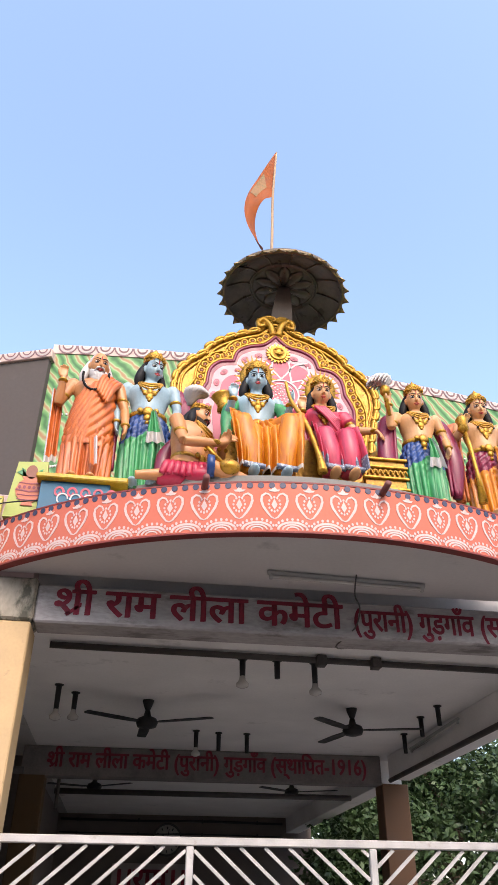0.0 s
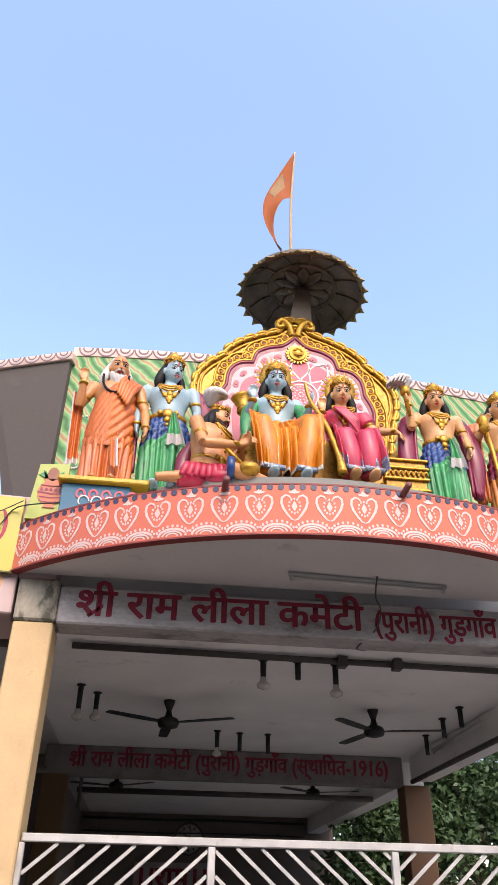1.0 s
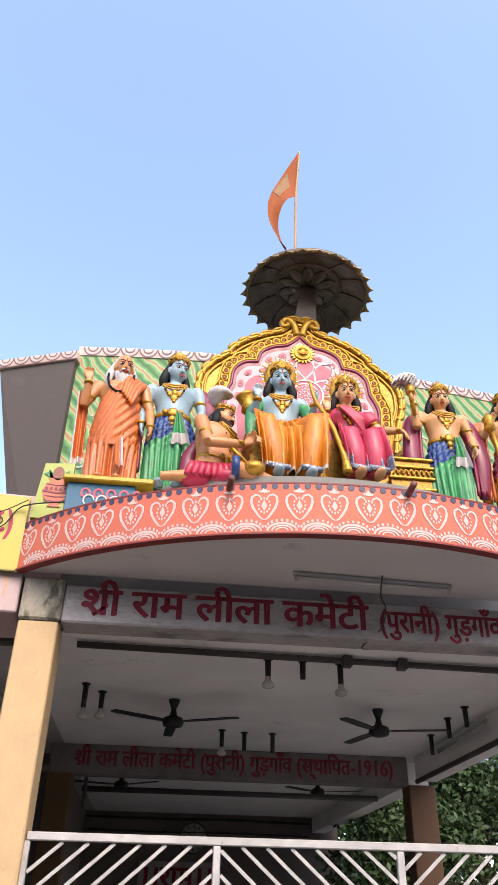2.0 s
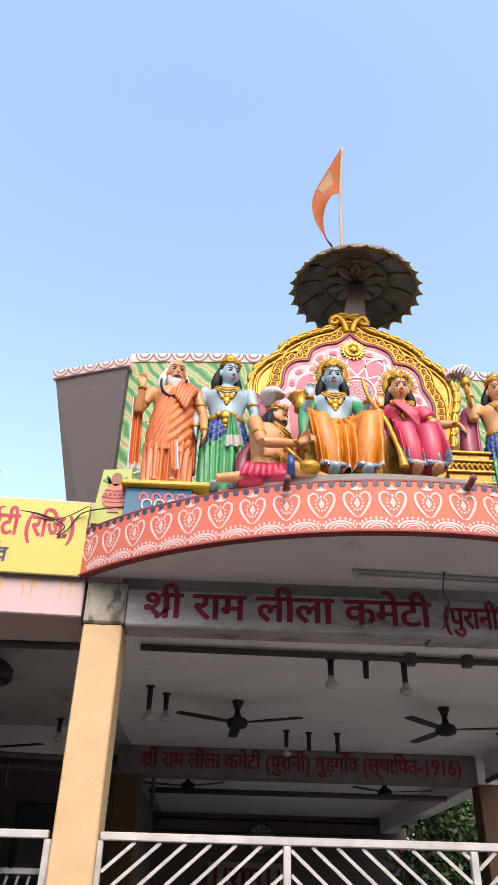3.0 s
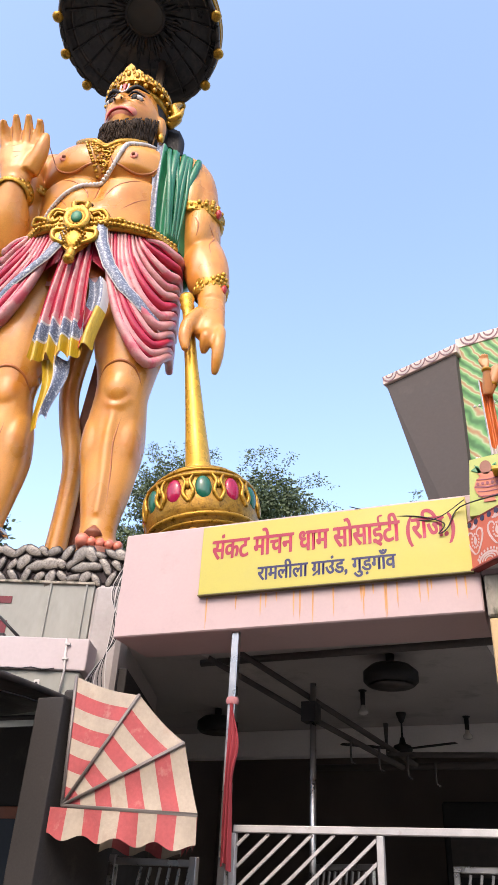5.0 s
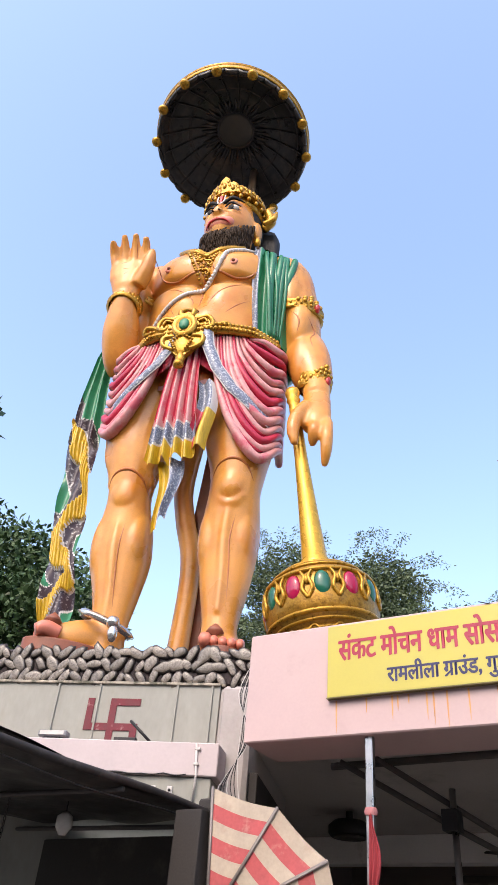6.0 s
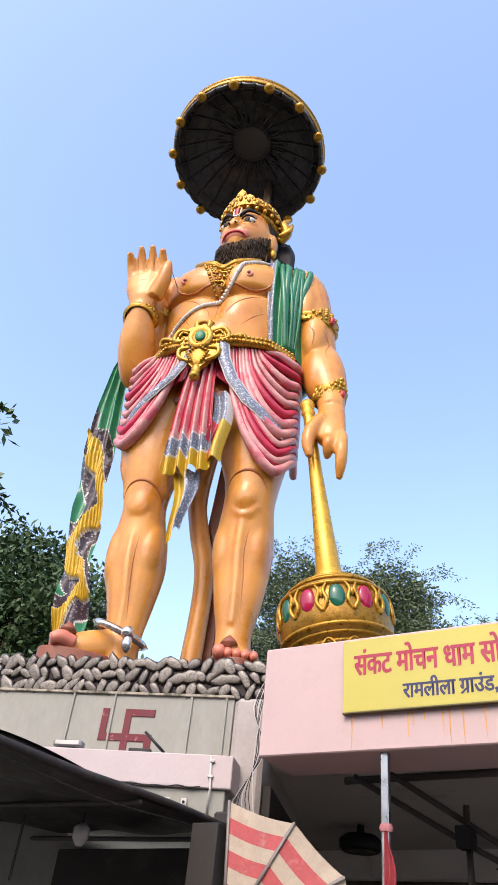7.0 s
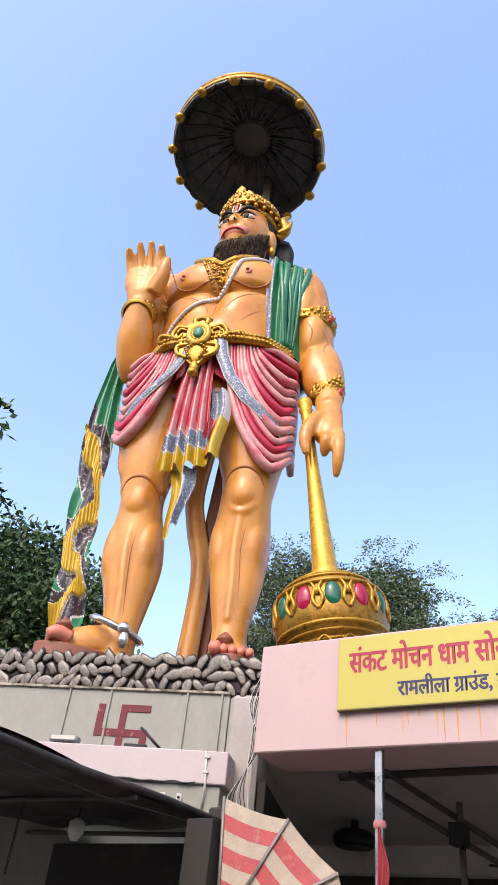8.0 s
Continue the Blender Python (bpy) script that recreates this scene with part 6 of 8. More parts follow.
# sun disc with rays
sunb = B()
N = Matrix.Translation((AX + 0.02, AY - 0.03, 7.2)) @ pose(0, 0, 0, 90)
sunb.lathe([(0.01, 0.07), (0.06, 0.06), (0.085, 0.03), (0.095, 0.04), (0.105, 0.02), (0.105, 0)], 24, 0, N)
for k in range(20):
    t = 2 * math.pi * k / 20
    sunb.prism([(-0.017, 0.1), (0.017, 0.1), (0.011, 0.125), (0, 0.148), (-0.011, 0.125)], -0.02, 0.0, 0, Matrix.Translation((AX + 0.02, AY - 0.03, 7.2)) @ Matrix.Rotation(t, 4, "Y"))
for dx in (-0.035, 0.035):
    sunb.ell((AX + 0.02 + dx, AY - 0.095, 7.22), (0.018, 0.012, 0.012))
sunb.spline([(AX - 0.02, AY - 0.09, 7.165), (AX + 0.02, AY - 0.1, 7.152), (AX + 0.06, AY - 0.09, 7.165)], 0.01, 6)
part("sun_disc", sunb, E_GOLD, arch, "gold sun disc with rays")
scr = B()
for s in (-1, 1):
    scr.spline([(AX + s * 0.03, AY, 7.5), (AX + s * 0.07, AY - 0.03, 7.64), (AX + s * 0.14, AY - 0.03, 7.72), (AX + s * 0.21, AY - 0.03, 7.68), (AX + s * 0.2, AY - 0.04, 7.6), (AX + s * 0.15, AY - 0.05, 7.61), (AX + s * 0.155, AY - 0.05, 7.655)], [0.045, 0.045, 0.04, 0.037, 0.033, 0.028, 0.018], 10, 0)
scr.box((AX - 0.13, AY + 0.02, 7.56), (AX + 0.13, AY + 0.15, 7.76), 0)
part("finial_scroll", scr, E_GOLD, arch)

# ---- plinths of the figures ----
pl = B()
ol = [on_arc(-0.58 + 1.16 * i / 40, CR - 0.62) for i in range(41)] + [(3.9, 7.2), (-0.45, 7.2)]
ol = [(x, min(y, 7.2)) for x, y in ol]
n = len(ol)
pl.add([(x, y, 4.446) for x, y in ol] + [(x, y, 4.86) for x, y in ol], [list(range(n)), list(range(n, 2 * n))[::-1]] + [[i, (i + 1) % n, (i + 1) % n + n, i + n] for i in range(n)], 0, False)
structure("plinth", pl, M_ROOF, "cement plinth under the row of figures")
bench = thing("bench_plinth", "low painted plinth with yellow top and blue scroll panel", "plinth")
part("body", B().box((-0.94, 5.78, 4.446), (-0.35, 6.5, 4.79)), enamel("sky_blue_panel_paint", (0.02, 0.13, 0.22), 0.55), bench)
part("top_slab", B().box((-0.98, 5.72, 4.792), (-0.2, 6.55, 4.84), bev=0.01), E_YELLOW, bench, "yellow top slab")
sc = B()
for k in range(5):
    x = -0.78 + 0.11 * k
    sc.ribbon([(x + 0.045 * math.cos(t) * (1 - t / 9), 4.68 + 0.06 * math.sin(t) * (1 - t / 9)) for t in (0.5 * j for j in range(14))], 0.018, 5.772, 5.779)
part("scroll_painting", sc, E_ROSE, bench)
sc = B()
for k in range(5):
    x = -0.74 + 0.11 * k
    sc.ribbon([(x + 0.045 * math.cos(t), 4.62 + 0.05 * math.sin(t)) for t in (0.5 * j for j in range(9))], 0.012, 5.77, 5.777)
part("scroll_painting", sc, E_WHITE, bench)
vase = thing("vase_panel", "lime-green panel painted with a terracotta pot and leaves", "painted panel")
part("panel", B().prism([(-1.22, 4.46), (-0.9, 4.46), (-0.915, 5.02), (-1.17, 5.0)], 5.86, 5.93), enamel("lime_green_panel_paint", (0.42, 0.47, 0.11), 0.55), vase)
pot = [(-0.05, 0), (0.05, 0), (0.04, 0.03), (0.1, 0.09), (0.115, 0.15), (0.09, 0.22), (0.055, 0.25), (0.075, 0.28), (-0.075, 0.28), (-0.055, 0.25), (-0.09, 0.22), (-0.115, 0.15), (-0.1, 0.09), (-0.04, 0.03)]
part("painted_pot", B().prism([(x - 1.04, z + 4.57) for x, z in pot], 5.85, 5.859), enamel("terracotta_pot_paint", (0.6, 0.17, 0.09), 0.55), vase, "terracotta pot painting")
part("pot_band", B().ribbon([(-1.15, 4.72), (-1.04, 4.705), (-0.93, 4.72)], 0.014, 5.846, 5.849), E_MAROON, vase)
for z in (4.62, 4.665, 4.78):
    part("pot_band", B().ribbon([(-1.13, z + 0.008), (-1.04, z), (-0.95, z + 0.008)], 0.008, 5.846, 5.849), E_MAROON, vase)
for k in range(5):
    part("pot_flower", B().prism([(-1.12 + 0.04 * k + 0.014 * math.cos(u), 4.745 + 0.016 * math.sin(u)) for u in (2 * math.pi * j / 8 for j in range(8))], 5.846, 5.849), E_MAROON, vase)
part("painted_coconut", B().prism([(-1.04 + 0.05 * math.cos(u), 4.9 + 0.07 * math.sin(u)) for u in (2 * math.pi * j / 14 for j in range(14))], 5.85, 5.859), E_BROWN, vase)
lv = B()
for s in (-1, 1):
    for a_ in (0.3, 0.9):
        lv.prism([(-1.04 + s * 0.03, 4.86), (-1.04 + s * (0.03 + 0.05 * math.cos(a_)), 4.9 + 0.02), (-1.04 + s * (0.03 + 0.1 * math.cos(a_)), 4.86 + 0.1 * math.sin(a_)), (-1.04 + s * 0.07, 4.86)], 5.851, 5.858)
part("painted_leaves", lv, E_GREEN, vase)


# ---- the row of figures ----
def torso(b, C, s, female=False, fat=1.0):
    """Chest and belly in units of s; C is the waist's middle."""
    Z = [-0.06, 0.0, 0.06, 0.12, 0.18, 0.22, 0.25, 0.275]
    X = [0.115, 0.105, 0.11, 0.128, 0.14, 0.135, 0.1, 0.05]
    Y = [0.085, 0.08, 0.083, 0.09, 0.09, 0.08, 0.065, 0.05]
    rings = []
    for i in range(29):
        z = Z[0] + (Z[-1] - Z[0]) * i / 28
        x_, y_ = np.interp(z, Z, X) * fat, np.interp(z, Z, Y) * fat
        ring = []
        for k in range(28):
            t = 2 * math.pi * k / 28
            u, d = x_ * math.cos(t), y_ * math.sin(t)
            if d < 0:
                bump = (0.03 if female else 0.018) * (gauss((u - 0.06) ** 2 + (z - 0.17) ** 2, 0.045) + gauss((u + 0.06) ** 2 + (z - 0.17) ** 2, 0.045)) + 0.012 * gauss(u * u + (z - 0.03) ** 2, 0.06)
                d -= bump * min(1, -d / 0.04)
            ring.append((C[0] + u * s, C[1] + d * s, C[2] + z * s))
        rings.append(ring)
    b.loft(rings, CL if female else SKIN)
    if not female:
        for x in (-0.06, 0.06):
            b.ell((C[0] + x * s, C[1] - 0.105 * s, C[2] + 0.165 * s), 0.009 * s, BRD, None, 6, 5)


def necklaces(b, C, s, skin=None):
    """A broad gold collar of beads with a pendant plate, laid on the chest."""
    def lay(u, z, flat):
        hit = skin.ray_cast(Vector((C[0] + u * s, C[1] - 3, C[2] + z * s)), Vector((0, 1, 0)))[0] if skin else None
        return hit.y if hit and abs(hit.y - C[1] + flat * s) < 0.06 * s else C[1] - flat * s
    for w_, drop, r in ((0.06, 0.03, 0.008), (0.072, 0.055, 0.01), (0.08, 0.08, 0.008), (0.074, 0.13, 0.008)):
        for k in range(23):
            t = -1.45 + 2.9 * k / 22
            u, z = w_ * math.sin(t), 0.25 - drop * math.cos(t)
            b.ell((C[0] + u * s, lay(u, z, 0.075 + 0.035 * math.cos(t)) - 0.002 * s, C[2] + z * s), r * s, GOLD, None, 6, 5)
    for u, z, r in ((0, 0.115, 0.026), (-0.03, 0.14, 0.018), (0.03, 0.14, 0.018), (0, 0.085, 0.013), (0, 0.15, 0.02)):
        b.ell((C[0] + u * s, lay(u, z, 0.105), C[2] + z * s), (r * s, 0.01 * s, r * 1.2 * s), GOLD, None, 10, 7)


def bangle(b, p, r, s):
    b.ell(p, (r * s, r * s, r * 0.55 * s), GOLD, None, 12, 7)


def arm(b, sh, el, wr, s, way, palm, side, curl=0.2, sleeve=None, size=0.105):
    b.spline([sh, Vector(sh).lerp(Vector(el), 0.5), el], [0.045 * s, 0.037 * s, 0.029 * s], 12, SKIN)
    b.spline([el, Vector(el).lerp(Vector(wr), 0.35), wr], [0.029 * s, 0.031 * s, 0.019 * s], 12, SKIN)
    limb_hand(b, wr, way, palm, size * s, curl, side)
    bangle(b, Vector(sh).lerp(Vector(el), 0.6), 0.042, s)
    bangle(b, Vector(el).lerp(Vector(wr), 0.88), 0.032, s)
    if sleeve is not None:
        b.spline([sh, Vector(sh).lerp(Vector(el), 0.55)], [0.062 * s, 0.055 * s], 12, sleeve)


def ridge(p, k=0.9):
    """A soft fold's profile, round on top with a narrow valley."""
    return abs(math.cos(p / 2)) ** k


def dhoti(b, C, s, foot_z, m1, m2, wid=0.15, seed=0.0, over=None):
    """A long wrapped cloth from the waist to the feet: swags over the thighs, pleats below."""
    L = C[2] - foot_z

    def fn(u, v):
        t = 2 * math.pi * u
        side = math.cos(t)
        r = 0.108 + (wid - 0.108) * math.sin(min(1, v * 1.5) * 1.57) - 0.018 * v * v
        up = max(0.0, 1 - v / 0.6)
        swag = ridge(2 * math.pi * (8.5 * v + 1.9 * (1 - abs(side)) ** 1.3 * (1 + v)) + seed) * min(1, 4 * v)
        pleat = ridge(17 * t + 6 * v * side + 1.5 * math.sin(3 * t + seed))
        split = 0.03 * math.exp(-((t - 1.5 * math.pi) / 0.14) ** 2) * v
        f = 0.036 * swag * up + 0.034 * pleat * (0.1 + v) - split
        z = C[2] - L * v + 0.02 * s * math.cos(2 * t + seed) * v - 0.008 * s * pleat * v
        return (C[0] + (r + f) * s * side, C[1] + (r * 0.72 + f) * s * math.sin(t), z)

    def slot(i, j):
        t, v = 2 * math.pi * i / 150, j / 48
        return m2 if over and v < 0.3 + 0.13 * abs(math.cos(t)) + 0.02 * math.sin(9 * t) else m1
    drape(b, fn, 150, 48, slot, closed=True)

    def tie(u, v):
        x = 0.035 + 0.05 * (u - 0.5) * (0.5 + 2 * v) + 0.03 * v
        return (C[0] + x * s, C[1] - (0.128 + 0.022 * math.sin(v * 3) + 0.012 * math.sin(u * 14)) * s, C[2] - (0.02 + 0.24 * v + 0.015 * math.sin(u * 14) * v) * s)
    if over:
        drape(b, tie, 18, 14, lambda i, j: WHI if j > 9 or i > 14 else m1)
    for x in (-0.055, 0.055):
        b.ell((C[0] + x * s, C[1] - 0.12 * s, foot_z + 0.012 * s), (0.034 * s, 0.075 * s, 0.025 * s), SKIN, None, 12, 8)


def belt(b, C, s):
    b.lathe([(0.112 * s, -0.02 * s), (0.125 * s, -0.012 * s), (0.125 * s, 0.012 * s), (0.112 * s, 0.02 * s)], 24, GOLD, Matrix.Translation(C) @ Matrix.Diagonal((1, 0.76, 1, 1)), caps=False)
    for x, z, r in ((0, 0, 0.036), (-0.05, 0.003, 0.02), (0.05, 0.003, 0.02), (0, -0.05, 0.026), (0, -0.09, 0.016)):
        b.ell((C[0] + x * s, C[1] - 0.1 * s, C[2] + z * s), (r * s, 0.014 * s, r * s), GOLD, None, 10, 6)


def standing(x, y, z0, z1, mats, label, turn=0.0, crown="tall", beard=None, arms=None, over=True, shawl=None, saint=False, halo=False):
    """A standing figure from z0 to the top of its head at z1."""
    b = B()
    s = (z1 - z0) / 1.1 if crown else (z1 - z0)
    C = (x, y, z0 + 0.57 * s)
    torso(b, C, s)
    dhoti(b, C, s, z0 + 0.01, CL, CL2, over=over, seed=x * 3)
    if not saint:
        belt(b, (x, y, C[2] - 0.01 * s), s)
    head(b, Matrix.Translation((x, y - 0.01 * s, z0 + 0.845 * s)) @ pose(0, 0, 0, 0, 0, turn) @ pose(0, 0, 0, 13) @ Matrix.Diagonal((0.178 * s, 0.178 * s, 0.205 * s, 1)), crown, beard, halo=halo)
    for side, (el, wr, way, palm) in arms.items():
        P = lambda q: (x + q[0] * s, y + q[1] * s, z0 + q[2] * s)
        arm(b, P((side * 0.155, 0, 0.79)), P(el), P(wr), s, way, palm, side)
        b.ell(P((side * 0.148, 0, 0.79)), (0.047 * s, 0.047 * s, 0.05 * s), SKIN, None, 12, 8)
    if shawl == "back":
        for sd in (-1, 1):
            b.spline([(x + sd * 0.1 * s, y + 0.06 * s, z0 + 0.83 * s), (x + sd * 0.19 * s, y + 0.05 * s, z0 + 0.78 * s), (x + sd * 0.235 * s, y + 0.02 * s, z0 + 0.62 * s), (x + sd * 0.25 * s, y + 0.0 * s, z0 + 0.4 * s), (x + sd * 0.235 * s, y, z0 + 0.14 * s)],
                     [0.035 * s, 0.065 * s, 0.07 * s, 0.07 * s, 0.035 * s], 10, SHL, flat=0.7)
            for k in range(3):
                b.spline([(x + sd * (0.17 + 0.03 * k) * s, y - 0.0 * s, z0 + 0.74 * s), (x + sd * (0.19 + 0.025 * k) * s, y - 0.02 * s, z0 + 0.45 * s), (x + sd * (0.19 + 0.03 * k) * s, y - 0.02 * s, z0 + 0.15 * s)], 0.014 * s, 6, SHL)
    if saint:
        # robe over the left shoulder and round the body, in slanting folds
        def robe(u, v):
            t = math.pi * (0.9 + 1.25 * u)
            top = 0.6 + 0.235 * min(1.0, max(0.0, (u - 0.12) / 0.6)) ** 0.9
            z = top + (0.3 - 0.06 * u - top) * v
            side = math.cos(t)
            r = 0.118 + 0.028 * math.sin(v * 2.2)
            f = 0.015 * ridge(2 * math.pi * (12.0 * (z - 0.3 * side) - 1.3 * (1 - abs(side)) ** 2 * v))
            return (x + (r + f) * s * side, y + (0.108 + 0.012 * math.sin(v * 3) + f) * s * math.sin(t), z0 + z * s)
        drape(b, robe, 70, 60, CL)
        # cloth gathered on the shoulder, and the end hanging from the raised arm
        for k in range(5):
            b.spline([(x + (0.05 + 0.02 * k) * s, y + 0.06 * s, z0 + 0.8 * s), (x + (0.07 + 0.022 * k) * s, y - 0.01 * s, z0 + (0.865 - 0.012 * k) * s), (x + (0.05 + 0.018 * k) * s, y - 0.1 * s, z0 + (0.79 - 0.02 * k) * s), (x + (0.03 + 0.015 * k) * s, y - 0.13 * s, z0 + (0.66 - 0.02 * k) * s)],
                     [0.02 * s, 0.022 * s, 0.022 * s, 0.012 * s], 8, CL)

        def hang(u, v):
            return (x - (0.2 + 0.07 * u - 0.02 * v) * s, y + (0.01 - 0.05 * u + 0.016 * math.sin(u * 13)) * s, z0 + (0.72 - 0.52 * v - 0.05 * u * v) * s)
        drape(b, hang, 20, 24, lambda i, j: WHI if i > 16 or j > 21 else CL)
        drape(b, lambda u, v: (x + (0.02 + 0.05 * u + 0.02 * v) * s, y - (0.16 + 0.012 * math.sin(u * 9)) * s, z0 + (0.3 - 0.2 * v) * s), 12, 12, lambda i, j: WHI if i > 6 else CL)
        pts = [(x + 0.085 * s * math.sin(t), y - (0.085 + 0.04 * math.cos(t)) * s, z0 + (0.83 - 0.15 * math.cos(t)) * s) for t in (-1.7 + 3.4 * k / 12 for k in range(13))]
        garland(b, pts, 0.009 * s, BLK, 34)
    skin = b.fuse(SKIN, 0.0085, 3)
    if not saint:
        necklaces(b, C, s, skin)
    return b, lambda: tagged(part("statue", b, mats), label, "statue", "row of painted figures")


def mats_of(skin, cloth, cloth2, shawl, hair=E_HAIR, beard=E_BEARD, border=E_SILVER, extra=E_CHEEK):
    return [skin, hair, E_GOLD, cloth, cloth2, E_WHITE, E_LIP, E_HAIR, beard, shawl, border, extra]


UP, FWD, DN = (0, -0.1, 1), (0, -1, 0), (0, -0.1, -1)
b, fin = standing(-0.62, 6.02, 4.845, 6.31, mats_of(E_SKIN, E_ORANGE, E_ORANGE, E_ORANGE, E_WHITE, E_WHITE), "painted statue of a white-bearded sage in saffron robes", 16, None, 0.75,
                  {-1: ((-0.22, -0.04, 0.6), (-0.2, -0.12, 0.76), (-0.05, 0, 1), FWD), 1: ((0.21, -0.02, 0.6), (0.23, -0.1, 0.42), (0.02, -0.1, -1), (-1, 0, 0))}, over=False, saint=True)
fin()
b, fin = standing(-0.09, 6.05, 4.85, 6.5, mats_of(E_BLUE, E_GREEN, E_NAVY, E_MAROON), "painted statue of a blue-skinned crowned archer in a green wrap", 28, "tall", None,
                  {-1: ((-0.2, 0.0, 0.62), (-0.19, -0.06, 0.47), DN, (1, 0, 0)), 1: ((0.19, -0.01, 0.63), (0.17, -0.05, 0.5), DN, (-1, 0, 0))}, shawl="back")
fin()
b, fin = standing(2.64, 6.02, 4.87, 6.39, mats_of(E_FAIR, E_GREEN, E_NAVY, E_MAROON), "painted statue of a crowned attendant raising a white fly whisk", -6, "tall", None,
                  {-1: ((-0.22, -0.06, 0.66), (-0.24, -0.12, 0.84), (0.0, -0.1, 1), (0.5, -1, 0)), 1: ((0.21, 0, 0.63), (0.19, -0.08, 0.5), DN, (-1, 0, 0))}, shawl="back")
b.tube([(2.3, 5.84, 5.86), (2.28, 5.84, 6.1), (2.28, 5.84, 6.14)], [0.018, 0.026, 0.04], 10, GOLD)
b.lathe([(0.03, 0), (0.05, 0.03), (0.055, 0.09), (0.04, 0.11)], 12, GOLD, Matrix.Translation((2.28, 5.84, 6.1)))
for k in range(16):
    t = 2 * math.pi * k / 16
    b.spline([(2.28, 5.84, 6.18), (2.28 + 0.05 * math.cos(t), 5.84 + 0.05 * math.sin(t), 6.29), (2.24 + 0.09 * math.cos(t), 5.84 + 0.08 * math.sin(t), 6.3), (2.19 + 0.1 * math.cos(t), 5.84 + 0.08 * math.sin(t), 6.22)], [0.016, 0.028, 0.022, 0.006], 6, WHI)
fin()
b, fin = standing(3.38, 6.12, 4.87, 6.43, mats_of(E_FAIR, E_AMBER, E_MAROON, E_ORANGE), "painted statue of a crowned attendant holding a gold club", -4, "tall", None,
                  {-1: ((-0.22, -0.05, 0.65), (-0.18, -0.13, 0.72), (0.3, -0.3, 1), (0.5, -1, 0)), 1: ((0.21, 0, 0.62), (0.2, -0.1, 0.52), DN, (-1, 0, 0))}, shawl="back")
b.tube([(3.1, 5.9, 5.8), (3.12, 5.88, 5.6), (3.13, 5.86, 5.3), (3.14, 5.86, 4.95)], [0.02, 0.022, 0.02, 0.045], 10, GOLD)
b.lathe([(0.02, 0), (0.06, 0.05), (0.05, 0.12), (0.07, 0.16), (0.02, 0.24)], 10, GOLD, Matrix.Translation((3.09, 5.9, 5.76)))
fin()


def seated(x, y, zs, z1, mats, label, knees, foot_z, female=False, halo=True, turn=0.0, arms=None):
    """A figure seated on the throne: zs is the seat, z1 the top of the head."""
    b = B()
    s = (z1 - zs) / 0.62
    C = (x, y, zs + 0.06 * s)
    torso(b, C, s, female)
    belt(b, (x, y, C[2] - 0.02 * s), s)
    head(b, Matrix.Translation((x, y - 0.015 * s, zs + 0.345 * s)) @ pose(0, 0, 0, 0, 0, turn) @ pose(0, 0, 0, 13) @ Matrix.Diagonal((0.18 * s, 0.18 * s, 0.205 * s, 1)), "tall", None, halo=halo)
    for side, (el, wr, way, palm) in arms.items():
        P = lambda q: (x + q[0] * s, y + q[1] * s, zs + q[2] * s)
        arm(b, P((side * 0.15, 0, 0.27)), P(el), P(wr), s, way, palm, side, sleeve=SHL if female else None)
        b.ell(P((side * 0.143, 0, 0.275)), 0.046 * s, SHL if female else SKIN, None, 12, 8)
    for kx, kz, fx in knees:
        sg = 1 if kx > x else -1
        b.spline([(x + sg * 0.05 * s, y, zs), (kx, y - 0.22 * s, kz), (kx, y - 0.26 * s, kz - 0.03 * s)], [0.085 * s, 0.065 * s, 0.055 * s], 14, CL)
        b.spline([(kx, y - 0.27 * s, kz), (fx + (kx - fx) * 0.5, y - 0.29 * s, (kz + foot_z) / 2), (fx, y - 0.27 * s, foot_z)], [0.062 * s, 0.075 * s, 0.065 * s], 14, CL)
        b.ell((fx, y - 0.34 * s, foot_z - 0.02 * s), (0.035 * s, 0.08 * s, 0.03 * s), SKIN, None, 10, 6)
        b.spline([(fx - 0.06 * s, y - 0.34 * s, foot_z + 0.03 * s), (fx + 0.07 * s, y - 0.33 * s, foot_z + 0.02 * s)], 0.02 * s, 6, BOR)
    (k0, z0_, f0), (k1, z1_, f1) = knees
    N_ = 8

    def lap(u, v):
        pl_ = 2 * ridge(u * N_ * 2 * math.pi + 1.6 * math.sin(u * 11) + 3.0 * v * math.sin(u * 5)) - 1 + 0.9 * (1 - v) * ridge(2 * math.pi * (5 * v + 2.2 * abs(u - 0.5)))
        mid = math.sin(math.pi * u)
        kx = k0 - 0.085 * s + (k1 - k0 + 0.17 * s) * u
        kz = z0_ + (z1_ - z0_) * u + 0.055 * s - 0.09 * s * mid**2
        fx = f0 - 0.1 * s + (f1 - f0 + 0.2 * s) * u
        if v < 0.4:
            f = v / 0.4
            X = x + (u - 0.5) * 0.22 * s
            return (X + (kx - X) * f, y - (0.07 + 0.2 * f - 0.05 * f * mid) * s - 0.02 * s * pl_, zs + 0.06 * s + (kz - zs - 0.06 * s) * f + 0.035 * s * math.sin(f * 3.1) - 0.04 * s * mid * f)
        f = (v - 0.4) / 0.6
        return (kx + (fx - kx) * f, y - (0.29 - 0.05 * mid + 0.06 * math.sin(f * 2.2)) * s - 0.032 * s * pl_ * (0.4 + f), kz + (foot_z + 0.01 * s - kz) * f)
    drape(b, lap, N_ * 18, 56, lambda i, j: (BOR if female and j > 46 else WHI if j > 53 else CL))
    skin = b.fuse(SKIN, 0.0085, 3)
    necklaces(b, C, s, skin)
    return b, s, lambda: tagged(part("statue", b, mats), label, "statue", "row of painted figures")


